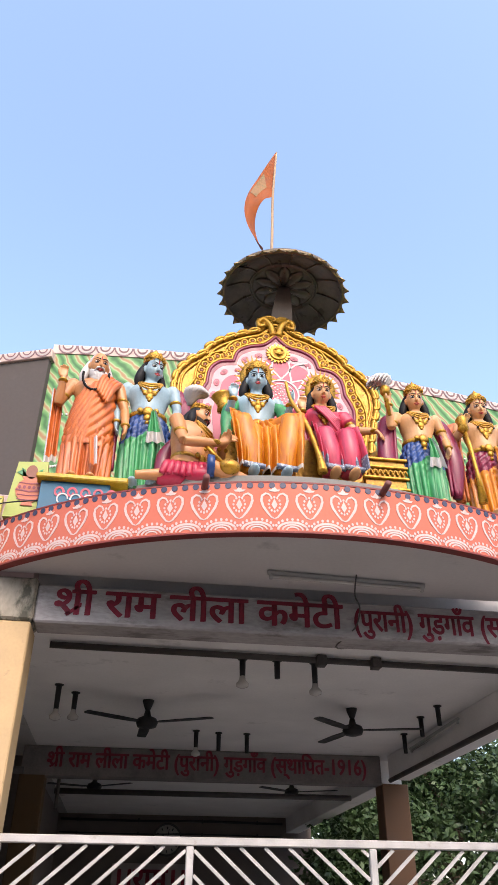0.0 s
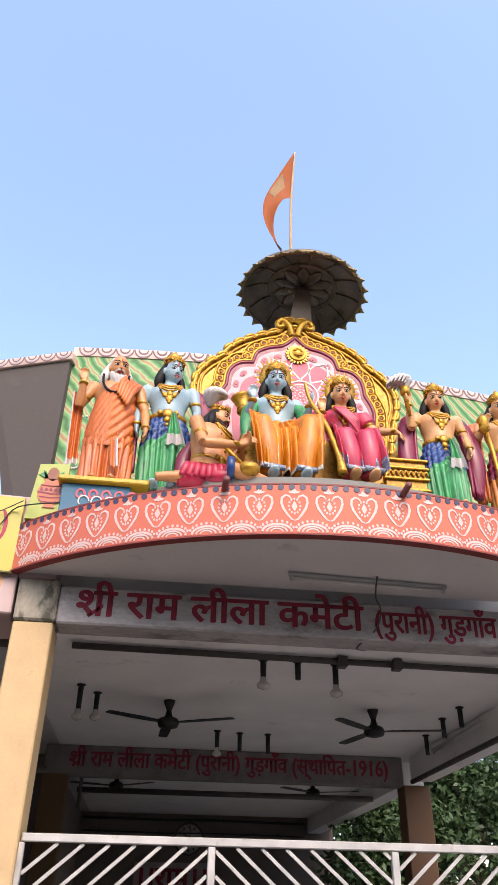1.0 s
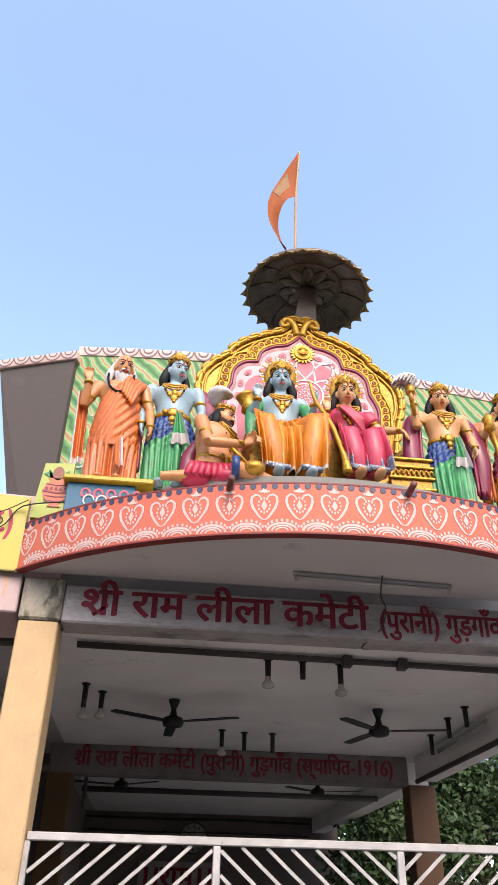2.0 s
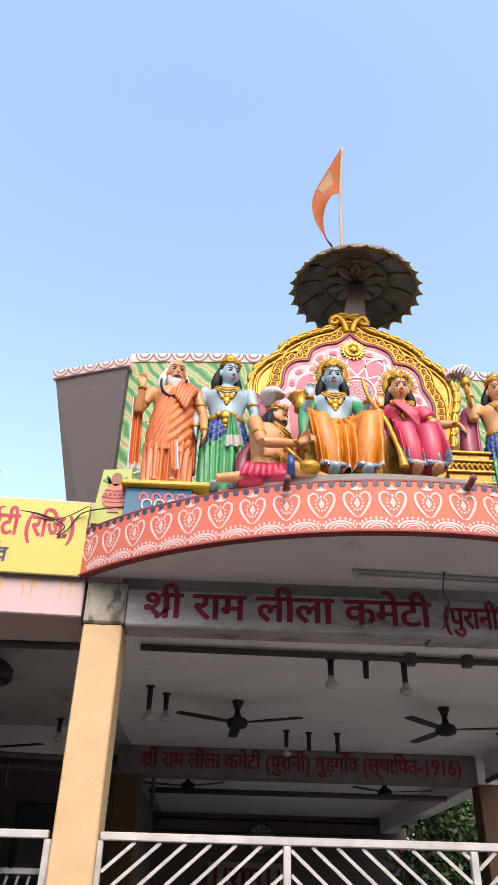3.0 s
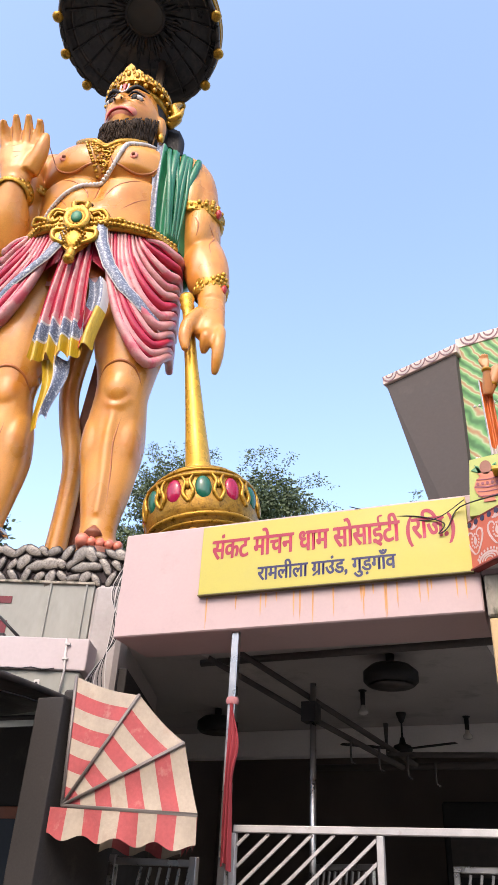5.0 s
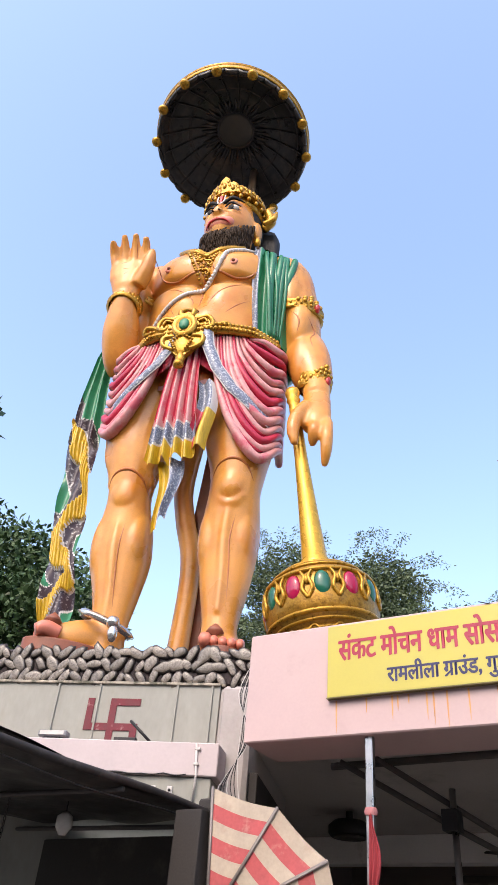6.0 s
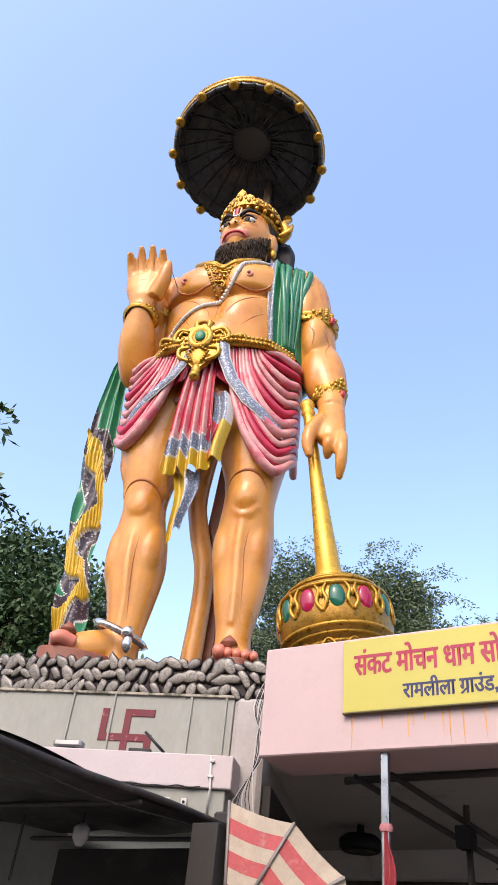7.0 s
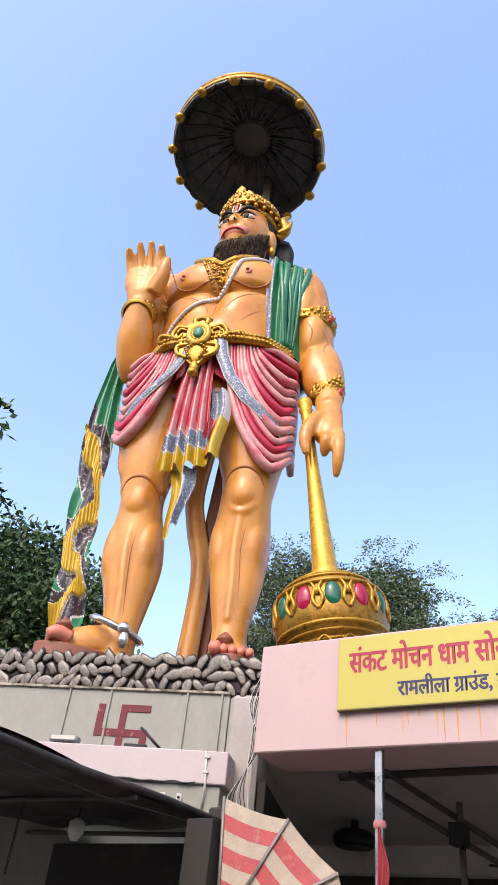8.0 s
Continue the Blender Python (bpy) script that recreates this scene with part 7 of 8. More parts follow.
b, s, fin = seated(1.0, 6.2, 5.7, 6.65, mats_of(E_BLUE, E_AMBER, E_ORANGE, E_GREEN), "painted statue of a seated blue-skinned crowned king in amber robes", [(0.8, 5.62, 0.9), (1.28, 5.66, 1.2)], 5.02, turn=0,
                    arms={-1: ((-0.2, -0.04, 0.1), (-0.17, -0.17, 0.19), (0, -0.1, 1), FWD), 1: ((0.2, -0.02, 0.1), (0.21, -0.14, 0.2), (0.3, -0.4, 1), (-1, 0, 0))})
for sd in (-1, 1):
    b.spline([(1.0 + sd * 0.14, 6.2, 6.12), (1.0 + sd * 0.26, 6.14, 6.0), (1.0 + sd * 0.3, 6.08, 5.8), (1.0 + sd * 0.31, 6.0, 5.5)], [0.05, 0.07, 0.08, 0.06], 10, SHL, flat=0.7)
b.spline([(1.26, 5.9, 6.2), (1.3, 5.86, 5.95), (1.42, 5.75, 5.6), (1.5, 5.65, 5.2), (1.52, 5.62, 5.0)], [0.016, 0.02, 0.026, 0.03, 0.05], 8, GOLD)
b.lathe([(0.05, 0), (0.09, 0.04), (0.07, 0.1), (0.1, 0.2), (0.11, 0.22)], 14, GOLD, Matrix.Translation((0.7, 6.25, 6.0)) @ pose(0, 0, 0, 0, -14))
fin()
b, s, fin = seated(1.69, 6.2, 5.62, 6.54, mats_of(E_FAIR, E_ROSE, E_RED, E_ROSE, border=E_SILVER), "painted statue of a seated crowned queen in a rose sari", [(1.6, 5.56, 1.66), (1.82, 5.56, 1.84)], 5.08, True,
                    arms={-1: ((-0.19, -0.06, 0.12), (-0.17, -0.17, 0.2), (0, -0.1, 1), FWD), 1: ((0.22, -0.05, 0.14), (0.34, -0.16, 0.08), (0.5, -0.5, -1), (0, 0, -1))})
for k in range(6):
    b.spline([(1.58 + 0.02 * k, 6.02, 6.02), (1.7 + 0.02 * k, 5.98, 5.86), (1.82, 6.0, 5.7 + 0.03 * k)], 0.018, 6, CL)
fin()


def kneeling():
    """The kneeling bearded figure with joined palms."""
    b = B()
    x, y, z0, s = 0.3, 5.8, 4.87, 1.6
    C = (x, y, z0 + 0.13 * s)
    Rm = Matrix.Translation((x, y, z0)) @ pose(0, 0, 0, 0, 8, 50) @ Matrix.Translation((-x, -y, -z0))
    t = B()
    torso(t, C, s, fat=1.15)
    necklaces(t, C, s)
    belt(t, C, s)
    head(t, Matrix.Translation((x, y - 0.02, z0 + 0.415 * s)) @ pose(0, 0, 0, 0, 0, 18) @ pose(0, 0, 0, 8) @ Matrix.Diagonal((0.235, 0.235, 0.25, 1)), "low", 0.3)
    P = lambda q: (x + q[0] * s, y + q[1] * s, z0 + q[2] * s)
    arm(t, P((-0.17, 0, 0.35)), P((-0.18, -0.09, 0.15)), P((-0.02, -0.22, 0.2)), s, (0.3, -0.8, 0.5), (1, 0, 0), 1, size=0.12)
    arm(t, P((0.17, 0, 0.35)), P((0.17, -0.09, 0.15)), P((0.01, -0.22, 0.2)), s, (-0.3, -0.8, 0.5), (-1, 0, 0), -1, size=0.12)
    b.v, b.f, b.m, b.s = [tuple(Rm @ Vector(v)) for v in t.v], t.f, t.m, t.s
    b.spline([(x - 0.05, y, z0 + 0.1), (x + 0.1, y - 0.1, z0 + 0.04), (x + 0.2, y - 0.14, z0 + 0.02)], [0.12, 0.09, 0.07], 14, CL)
    b.spline([(x + 0.2, y - 0.24, z0 + 0.06), (x + 0.4, y - 0.18, z0 + 0.02), (x + 0.55, y - 0.14, z0 + 0.0)], [0.07, 0.06, 0.045], 12, SKIN)
    b.tube([(x + 0.17, y - 0.24, z0 + 0.06), (x + 0.23, y - 0.24, z0 + 0.06)], [0.11, 0.1], 12, CL2)
    b.spline([(x - 0.08, y + 0.02, z0 + 0.08), (x - 0.1, y - 0.06, z0 + 0.03), (x - 0.26, y - 0.08, z0 + 0.0)], [0.12, 0.11, 0.06], 12, CL)
    for k in range(8):
        b.spline([(x - 0.16 + 0.04 * k, y - 0.06, z0 + 0.18), (x - 0.18 + 0.05 * k, y - 0.14, z0 + 0.11), (x - 0.22 + 0.06 * k, y - 0.15, z0 - 0.0)], [0.02, 0.04, 0.03], 8, CL)
    b.spline([(x - 0.2, y - 0.1, z0 + 0.02), (x - 0.45, y - 0.1, z0 + 0.0)], [0.06, 0.04], 10, SKIN)
    b.spline([(x - 0.12, y + 0.1, z0 + 0.5), (x - 0.2, y + 0.08, z0 + 0.3), (x - 0.22, y + 0.05, z0 + 0.05)], [0.05, 0.08, 0.06], 10, SHL, flat=0.6)
    b.tube([(x + 0.1, y - 0.22, z0 + 0.34), (x + 0.3, y - 0.24, z0 + 0.1)], [0.016, 0.024], 10, GOLD)
    b.ell((x + 0.36, y - 0.25, z0 + 0.06), (0.1, 0.08, 0.07), GOLD, None, 16, 10)
    for k in range(12):
        a_ = 2 * math.pi * k / 12
        b.spline([(x + 0.0, y + 0.05, z0 + 0.9), (x + 0.03 + 0.06 * math.cos(a_), y + 0.06 * math.sin(a_), z0 + 1.02), (x + 0.12 + 0.06 * math.cos(a_), y + 0.05 * math.sin(a_), z0 + 1.0)], [0.02, 0.04, 0.015], 6, WHI)
    b.fuse(SKIN, 0.0085, 3)
    tagged(part("statue", b, mats_of(E_SKIN, E_RED, E_NAVY, E_MAROON)), "painted statue of a kneeling bearded devotee with joined palms", "statue", "row of painted figures")


kneeling()
throne = thing("throne_step", "gold carved throne step beside the seated figures", "throne")
part("seat_block", B().box((0.62, 6.0, 4.862), (2.1, 6.66, 5.6), bev=0.02), E_GOLDD, throne)
part("carved_step", B().box((2.02, 5.95, 4.862), (2.44, 6.4, 5.4), bev=0.01), E_GOLDD, throne)
for z in (5.05, 5.17, 5.29, 5.38):
    part("moulding", B().box((2.0, 5.92, z), (2.46, 5.96, z + 0.03), bev=0.008), E_GOLD, throne)
for k in range(8):
    b = B()
    b.spline([(2.05 + 0.05 * k, 5.94, 5.22), (2.075 + 0.05 * k, 5.93, 5.27), (2.1 + 0.05 * k, 5.94, 5.22)], 0.01, 6)
    part("carved_loop", b, E_GOLD, throne)
part("arm_scroll", B().lathe([(0.05, -0.08), (0.12, -0.08), (0.13, 0), (0.12, 0.08), (0.05, 0.08)], 20, 0, Matrix.Translation((2.3, 6.3, 5.56)) @ pose(0, 0, 0, 90)), E_GOLD, throne)
lamp = thing("spot_lamp", "small black floodlight on the canopy edge", "lamp", at=(1.72, 5.3, 4.446))
part("housing", B().box((-0.09, -0.05, 0.08), (0.09, 0.06, 0.2), bev=0.02), M_BLACK, lamp)
part("bracket", B().box((-0.03, -0.03, 0), (0.03, 0.03, 0.08)), M_BLACK, lamp)
for hx, hz in ((0.41, 4.34), (1.79, 4.38)):
    a_ = math.asin((hx - CX) / CR)
    px, py = on_arc(a_, CR + 0.0)
    hk = thing("drain_spout", "short rusty drain pipe through the salmon fascia", "pipe", "fascia spouts", at=(px, py, 4.4))
    part("tube", B().tube([(0, 0.05, 0.0), (0, -0.16, 0.01)], 0.026, 12), material("rusty_maroon_pipe", (0.16, 0.05, 0.04), 0.6), hk)


# ---- unseen walls added behind the viewer to cut the sky light ----
M_FAR = material("buff_sky_block", (0.3, 0.26, 0.21), 0.9, var=0.15, scale=0.8)
structure("wall_street", B().box((-30, -16, 0), (30, -15.5, 10)), M_FAR, "plain buff wall added out of view behind the viewer to block sky light")
structure("wall_street_east", B().box((16, -15.4, 0), (16.5, 4, 6)), M_FAR, "plain buff wall added out of view beside the viewer to block sky light")

# ---- stones of the rock band ----
rng = random.Random(7)
stones = []
for v in range(12):
    b = B()
    L, W_ = rng.uniform(1.0, 1.35), rng.uniform(0.5, 0.68)
    rings = []
    n = 8
    wob = [rng.uniform(0.72, 1.15) for _ in range(n)]
    for h, k in ((0.0, 1.1), (0.45, 1.06), (0.8, 0.86), (0.95, 0.66), (1.0, 0.35)):
        rings.append([(L * k * wob[i] * math.cos(2 * math.pi * i / n), -h * 0.32, W_ * k * wob[i] * math.sin(2 * math.pi * i / n)) for i in range(n)])
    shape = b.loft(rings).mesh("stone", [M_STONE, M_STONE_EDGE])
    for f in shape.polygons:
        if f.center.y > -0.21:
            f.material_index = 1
    stones.append(shape)
for row in range(3):
    u = -3.2 + rng.uniform(0, 0.1)
    lean = rng.choice((-1, 1))
    while u < 1.55:
        size = rng.uniform(0.095, 0.125)
        lean = -lean if rng.random() < 0.4 else lean
        tilt = lean * rng.uniform(28, 75) if rng.random() < 0.8 else rng.uniform(-15, 15)
        z = 4.645 + row * 0.15 + rng.uniform(-0.02, 0.02)
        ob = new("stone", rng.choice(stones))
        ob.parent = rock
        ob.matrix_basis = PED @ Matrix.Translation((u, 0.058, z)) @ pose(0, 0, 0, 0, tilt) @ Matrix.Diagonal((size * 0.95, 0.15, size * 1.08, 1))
        u += 0.135 + rng.uniform(-0.025, 0.03)

# ---- sheet joints, red mark and box beam on the pedestal wall ----
for u in (-2.4, -0.94, -0.42, 0.52, 0.93):
    part("sheet_joint", B().box((u - 0.012, -0.004, 3.3), (u + 0.012, 0.019, 4.56), M=PED, bev=0.003), M_PANEL, ped)
part("sheet_edge", B().box((-6, -0.01, 4.555), (1.02, 0.019, 4.585), M=PED, bev=0.004), M_CONCRETE, ped)
M_REDPAINT = material("oxide_red_brush_paint", (0.13, 0.012, 0.02), 0.7, var=0.25, scale=12, bump=0.05, stain=(0.36, 0.26, 0.24), stain_amt=0.6, stain_scale=12, stain_at=0.6)
c0, w_, k_ = (-0.22, 4.07), 0.082, 0.28
mark = B()
bars = [((0, 0), (0, k_)), ((0, k_), (k_, k_)), ((0, 0), (-k_, 0)), ((-k_, 0), (-k_, k_)), ((0, 0), (k_, 0)), ((k_, 0), (k_, -k_)), ((0, 0), (0, -k_)), ((0, -k_), (-k_, -k_))]
for (x0, z0), (x1, z1) in bars:
    mark.box((c0[0] + min(x0, x1) - w_ / 2, 0.008, c0[1] + min(z0, z1) - w_ / 2), (c0[0] + max(x0, x1) + w_ / 2, 0.0185, c0[1] + max(z0, z1) + w_ / 2), M=PED, bev=0.002)
mark.v = [(x, y - 0.0002 * (i // 24), z) for i, (x, y, z) in enumerate(mark.v)]
tagged(part("painted_emblem", mark, M_REDPAINT), "auspicious temple emblem in worn oxide-red brush paint", "emblem", kind="structure")
M_WALLP = material("chalky_pink_white_paint", (0.47, 0.395, 0.39), 0.75, var=0.07, scale=2.5, bump=0.15, fine=25, stain=(0.4, 0.3, 0.27), stain_amt=0.4, stain_scale=4, stain_at=0.62)
boxb = structure("box_beam", B().box((-5.5, -0.36, 3.5), (1.16, 0.015, 3.83), M=PED, bev=0.01), M_WALLP, "chalky pink-white boxed beam along the pedestal wall", "beam")
structure("box_beam_lower", B().box((-5.5, -0.32, 3.2), (1.1, 0.012, 3.497), M=PED, bev=0.008), M_PANEL, "grimy white lower boxing with a cracked joint", "beam")
rc = random.Random(12)
cp = [(-1.2 + 0.12 * q, -0.362 - 0.001, 3.507 + rc.uniform(-0.012, 0.012)) for q in range(18)]
part("crack", B().spline(cp, [0.004 + 0.007 * rc.random() for _ in cp], 6, 0, PED, sub=3), M_BLACK, boxb, "dark ragged crack")
fl = thing("flood_lamp", "grey floodlight lying on the boxed beam", "lamp")
fl.matrix_basis = PED @ Matrix.Translation((-0.75, -0.25, 3.83))
part("housing", B().box((-0.17, -0.06, 0.03), (0.17, 0.06, 0.1), bev=0.015), material("grey_lamp_casting", (0.2, 0.2, 0.21), 0.45), fl)
part("lens", B().box((-0.14, -0.07, 0.045), (0.14, -0.061, 0.09), bev=0.004), M_GLASS, fl, "pale lamp glass")
part("bracket", B().box((-0.1, -0.05, 0.0), (0.1, 0.05, 0.03)), M_BLACK, fl)
br = thing("lamp_bracket", "black angled lamp bracket on the boxed beam", "bracket")
br.matrix_basis = PED @ Matrix.Translation((0.18, -0.3, 3.83))
part("arm", B().tube([(0.2, 0, 0.01), (-0.05, 0, 0.22)], 0.016, 8), M_BLACK, br)
part("foot", B().box((-0.2, -0.03, 0.0), (0.05, 0.03, 0.04)), M_BLACK, br)
wirep = thing("conduit_pipe", "thin white plastic conduit on the boxed beam", "pipe")
wirep.matrix_basis = PED
part("run", B().tube([(0.92, -0.375, 3.82), (0.95, -0.375, 3.5), (0.93, -0.34, 3.25)], 0.012, 8), E_WHITE, wirep)
for z in (3.75, 3.6):
    part("clip", B().box((0.91, -0.392, z), (0.97, -0.362, z + 0.025), bev=0.003), E_WHITE, wirep)
for du in (0.5, 0.68):
    kb = thing("switch_box", "small white switch fitting on the lower boxing", "switch", "switches")
    kb.matrix_basis = PED @ Matrix.Translation((du, -0.325, 3.34))
    part("plate", B().box((-0.03, -0.02, -0.06), (0.03, 0.0, 0.06), bev=0.006), E_WHITE, kb)
    part("knob", B().ell((0, -0.028, 0.02), (0.015, 0.012, 0.015)), M_BLACK, kb)

# ---- dark awning sheet of the shop in front of the pedestal ----
M_TARP = material("black_tarpaulin", (0.02, 0.018, 0.017), 0.6, var=0.4, scale=5, bump=0.5, fine=18, stain=(0.06, 0.05, 0.045), stain_amt=0.6, stain_scale=4, stain_at=0.5)
# shop wall colour lowered to carry the shade under the tarpaulin
M_DIM = material("shaded_shop_wall", (0.032, 0.027, 0.024), 0.9, var=0.3, scale=2, bump=0.2, stain=(0.08, 0.07, 0.06), stain_amt=0.5, stain_scale=2, stain_at=0.58)
tarp = thing("tarpaulin_roof", "black sagging tarpaulin roof on pipes over the shop front", "awning")
sheet = B()
drape(sheet, lambda u, v: (-4.72 - 3.8 * u, 2.3 + 3.5 * v, 2.98 + 0.03 * math.sin(v * 9) + 0.12 * u + 0.02 * math.sin(u * 20 + v * 5)), 30, 24, 0)
k = len(sheet.v)
sheet.v += [(x, y, z + 0.02) for x, y, z in sheet.v]
sheet.f += [[i + k for i in f[::-1]] for f in sheet.f]
sheet.m += sheet.m
sheet.s += sheet.s
part("sheet", sheet, M_TARP, tarp)
part("edge_roll", B().spline([(-4.7, 2.3, 2.985), (-4.71, 3.5, 2.97), (-4.7, 4.6, 3.0), (-4.7, 5.8, 2.98)], [0.03, 0.035, 0.03, 0.035], 8), M_TARP, tarp)
for y in (2.6, 4.3, 5.7):
    part("cross_pipe", B().tube([(-8.4, y, 3.0), (-4.72, y, 2.94)], 0.022, 8), M_PIPE, tarp)
for x, y in ((-4.78, 5.62), (-8.3, 2.5), (-8.3, 5.6)):
    part("post", B().tube([(x, y, 0), (x, y, 2.93)], 0.03, 10), M_PIPE, tarp)
part("edge_cable", B().spline([(-4.74, 2.4, 2.92), (-4.73, 3.8, 2.86), (-4.72, 5.0, 2.9), (-4.7, 5.7, 2.8)], 0.008, 6), M_BLACK, tarp)
shopw = structure("wall_shop", B().box((-9.0, 5.82, 0), (-4.62, 5.95, 2.9)), M_DIM, "near-black back wall of the shop with the tarpaulin's shade in its colour")
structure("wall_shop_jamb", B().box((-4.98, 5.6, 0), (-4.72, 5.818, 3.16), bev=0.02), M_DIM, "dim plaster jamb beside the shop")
door = thing("shop_shutter", "dark wooden shop front with glazed upper panel", "shop front", kind="structure")
part("frame", B().box((-6.3, 5.74, 0), (-5.1, 5.818, 2.2)), E_BROWN, door)
part("pane", B().box((-6.2, 5.725, 1.5), (-5.2, 5.738, 2.1), bev=0.002), material("dark_shop_glass", (0.03, 0.035, 0.045), 0.08, var=0.05, bump=0.0), door, "dark glass pane")
part("mullion", B().box((-5.72, 5.71, 1.5), (-5.68, 5.724, 2.1), bev=0.002), E_BROWN, door)
hb = thing("hanging_bulb", "dusty bulb in a holder hanging under the tarpaulin", "bulb", at=(-5.6, 4.6, 2.95))
part("cord", B().tube([(0, 0, 0), (0, 0, -0.1)], 0.006, 6), M_BLACK, hb)
part("shade", B().lathe([(0.02, -0.08), (0.07, -0.12), (0.07, -0.2), (0.03, -0.26)], 14), M_GLASS, hb)
ch = thing("hanging_chain", "rusty chain hanging from the tarpaulin pipe", "chain", at=(-6.0, 4.3, 2.94))
for i in range(12):
    part("link", B().lathe([(0.012, -0.005), (0.022, 0), (0.012, 0.005)], 10, 0, Matrix.Translation((0, 0, -0.03 - 0.045 * i)) @ pose(0, 0, 0, 90, 0, 90 * (i % 2)) @ Matrix.Diagonal((0.8, 1.3, 1, 1)), caps=False), M_PIPE, ch)

# ---- striped hood awning ----
M_STR = material("faded_red_awning_stripe", (0.42, 0.085, 0.085), 0.85, var=0.2, scale=6, bump=0.25, fine=40, stain=(0.5, 0.3, 0.25), stain_amt=0.4, stain_scale=5, stain_at=0.58)
M_STW = material("dirty_cream_awning_stripe", (0.42, 0.345, 0.265), 0.85, var=0.15, scale=6, bump=0.25, fine=40, stain=(0.35, 0.24, 0.18), stain_amt=0.5, stain_scale=4, stain_at=0.58)
hood = thing("hood_awning", "faded red and cream striped folding hood awning with scalloped valance", "awning")
PV = Vector((-4.24, 4.9, 2.12))
tips = [(-4.3, 3.06), (-3.68, 2.885), (-3.25, 2.53), (-3.1, 2.065)]
AXIS = Vector((-0.52, 0.72, 0.0))
NB = 8


def hood_pt(a, r, y):
    """a along the hoops 0..3, r from the pivot 0..1."""
    i = min(int(a), 2)
    f = a - i
    x = tips[i][0] + (tips[i + 1][0] - tips[i][0]) * f
    z = tips[i][1] + (tips[i + 1][1] - tips[i][1]) * f
    sag = 0.03 * math.sin(math.pi * f) * r
    return (PV.x + (x - PV.x) * r - sag * 0.5 + AXIS.x * y, PV.y + AXIS.y * y + sag, PV.z + (z - PV.z) * r - sag * 0.6)


for side, y in (("near", 0.0), ("far", 1.0)):
    for i in range(3):
        g = B()
        drape(g, lambda u, v: hood_pt(i + min(u, 0.9999), 0.02 + 0.98 * v, y), 8, NB * 3, lambda p, q: (q // 3) % 2)
        part("side_gore", g, [M_STR, M_STW], hood, "striped side gore")
g = B()
for i in range(3):
    drape(g, lambda u, v: hood_pt(i + min(u, 0.9999), 1.0, v), 8, 14, lambda p, q: (q // 2) % 2)
part("top_cloth", g, [M_STR, M_STW], hood, "striped top cloth")
for i, (x, z) in enumerate(tips):
    part("hoop", B().tube([(PV.x, PV.y - 0.012, PV.z), (x, PV.y - 0.012, z), (x + AXIS.x, PV.y + AXIS.y, z), (PV.x + AXIS.x, PV.y + AXIS.y, PV.z)], 0.013, 8), material("grey_hoop_tube", (0.22, 0.19, 0.17), 0.5, 0.3), hood)


def valance(p0, p1, n, name):
    b = B()
    P0, P1 = Vector(p0), Vector(p1)

    def fn(u, v):
        p = P0.lerp(P1, u)
        d = 0.17 + 0.045 * math.sin(u * n / 2 * math.pi) ** 2
        return (p.x, p.y - 0.015 * math.sin(u * 17) * v, p.z - d * v)
    drape(b, fn, n * 8, 4, lambda i, j: (i // 8) % 2)
    part(name, b, [M_STR, M_STW], hood, "scalloped striped valance")


valance((PV.x - 0.1, PV.y - 0.014, PV.z - 0.01), (tips[3][0], PV.y - 0.014, tips[3][1] - 0.01), 8, "valance")
valance((tips[3][0], PV.y, tips[3][1] - 0.01), (tips[3][0] + AXIS.x, PV.y + AXIS.y, tips[3][1] - 0.01), 6, "valance")
valance((PV.x - 0.1 + AXIS.x, PV.y + AXIS.y, PV.z - 0.03), (tips[3][0] + AXIS.x, PV.y + AXIS.y, tips[3][1] - 0.03), 8, "valance")
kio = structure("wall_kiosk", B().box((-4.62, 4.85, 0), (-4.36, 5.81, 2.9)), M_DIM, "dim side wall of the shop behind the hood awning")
win = thing("grille_window", "steel grille window under the hood awning", "window")
part("frame", B().box((-4.2, 5.6, 0.6), (-3.5, 5.64, 0.65)), M_STEEL, win)
part("frame", B().box((-4.2, 5.6, 1.78), (-3.5, 5.64, 1.83)), M_STEEL, win)
part("frame", B().box((-4.24, 5.59, 0.02), (-4.18, 5.65, 1.85)), M_STEEL, win)
part("frame", B().box((-3.52, 5.59, 0.02), (-3.46, 5.65, 1.85)), M_STEEL, win)
for i in range(6):
    part("slat", B().ribbon([(-4.17 + 0.1 * i, 0.7 + 0.0 * i), (-3.95 + 0.085 * i, 1.77)], 0.016, 5.61, 5.63), M_STEEL, win)
part("counter", B().box((-4.34, 4.9, 0.0), (-4.26, 5.6, 1.0)), M_DIM, win)

# ---- steel pole with a red cloth at the gate ----
pole = thing("steel_pole", "square steel pole tied with a red cloth beside the gate", "pole", at=(-3.41, 5.95, 0))
part("tube", B().box((-0.035, -0.03, 0.12), (0.035, 0.03, 3.69), bev=0.006), M_STEEL, pole)
part("base", B().box((-0.08, -0.08, 0.0), (0.08, 0.08, 0.12), bev=0.006), M_CONCRETE, pole)
cl = B()
drape(cl, lambda u, v: (0.0 + u * (0.03 + 0.06 * math.sin(min(1, v * 2.1) * 3.0) ** 2 + 0.05 * v), -0.045 - 0.022 * math.sin(u * 15 + v * 3) * (0.3 + v), 3.05 - 1.25 * v + 0.03 * math.sin(u * 5)), 24, 24, 0)
part("cloth", cl, enamel("faded_red_cloth", (0.33, 0.035, 0.045), 0.85, bump=0.2), pole, "faded red tied cloth")
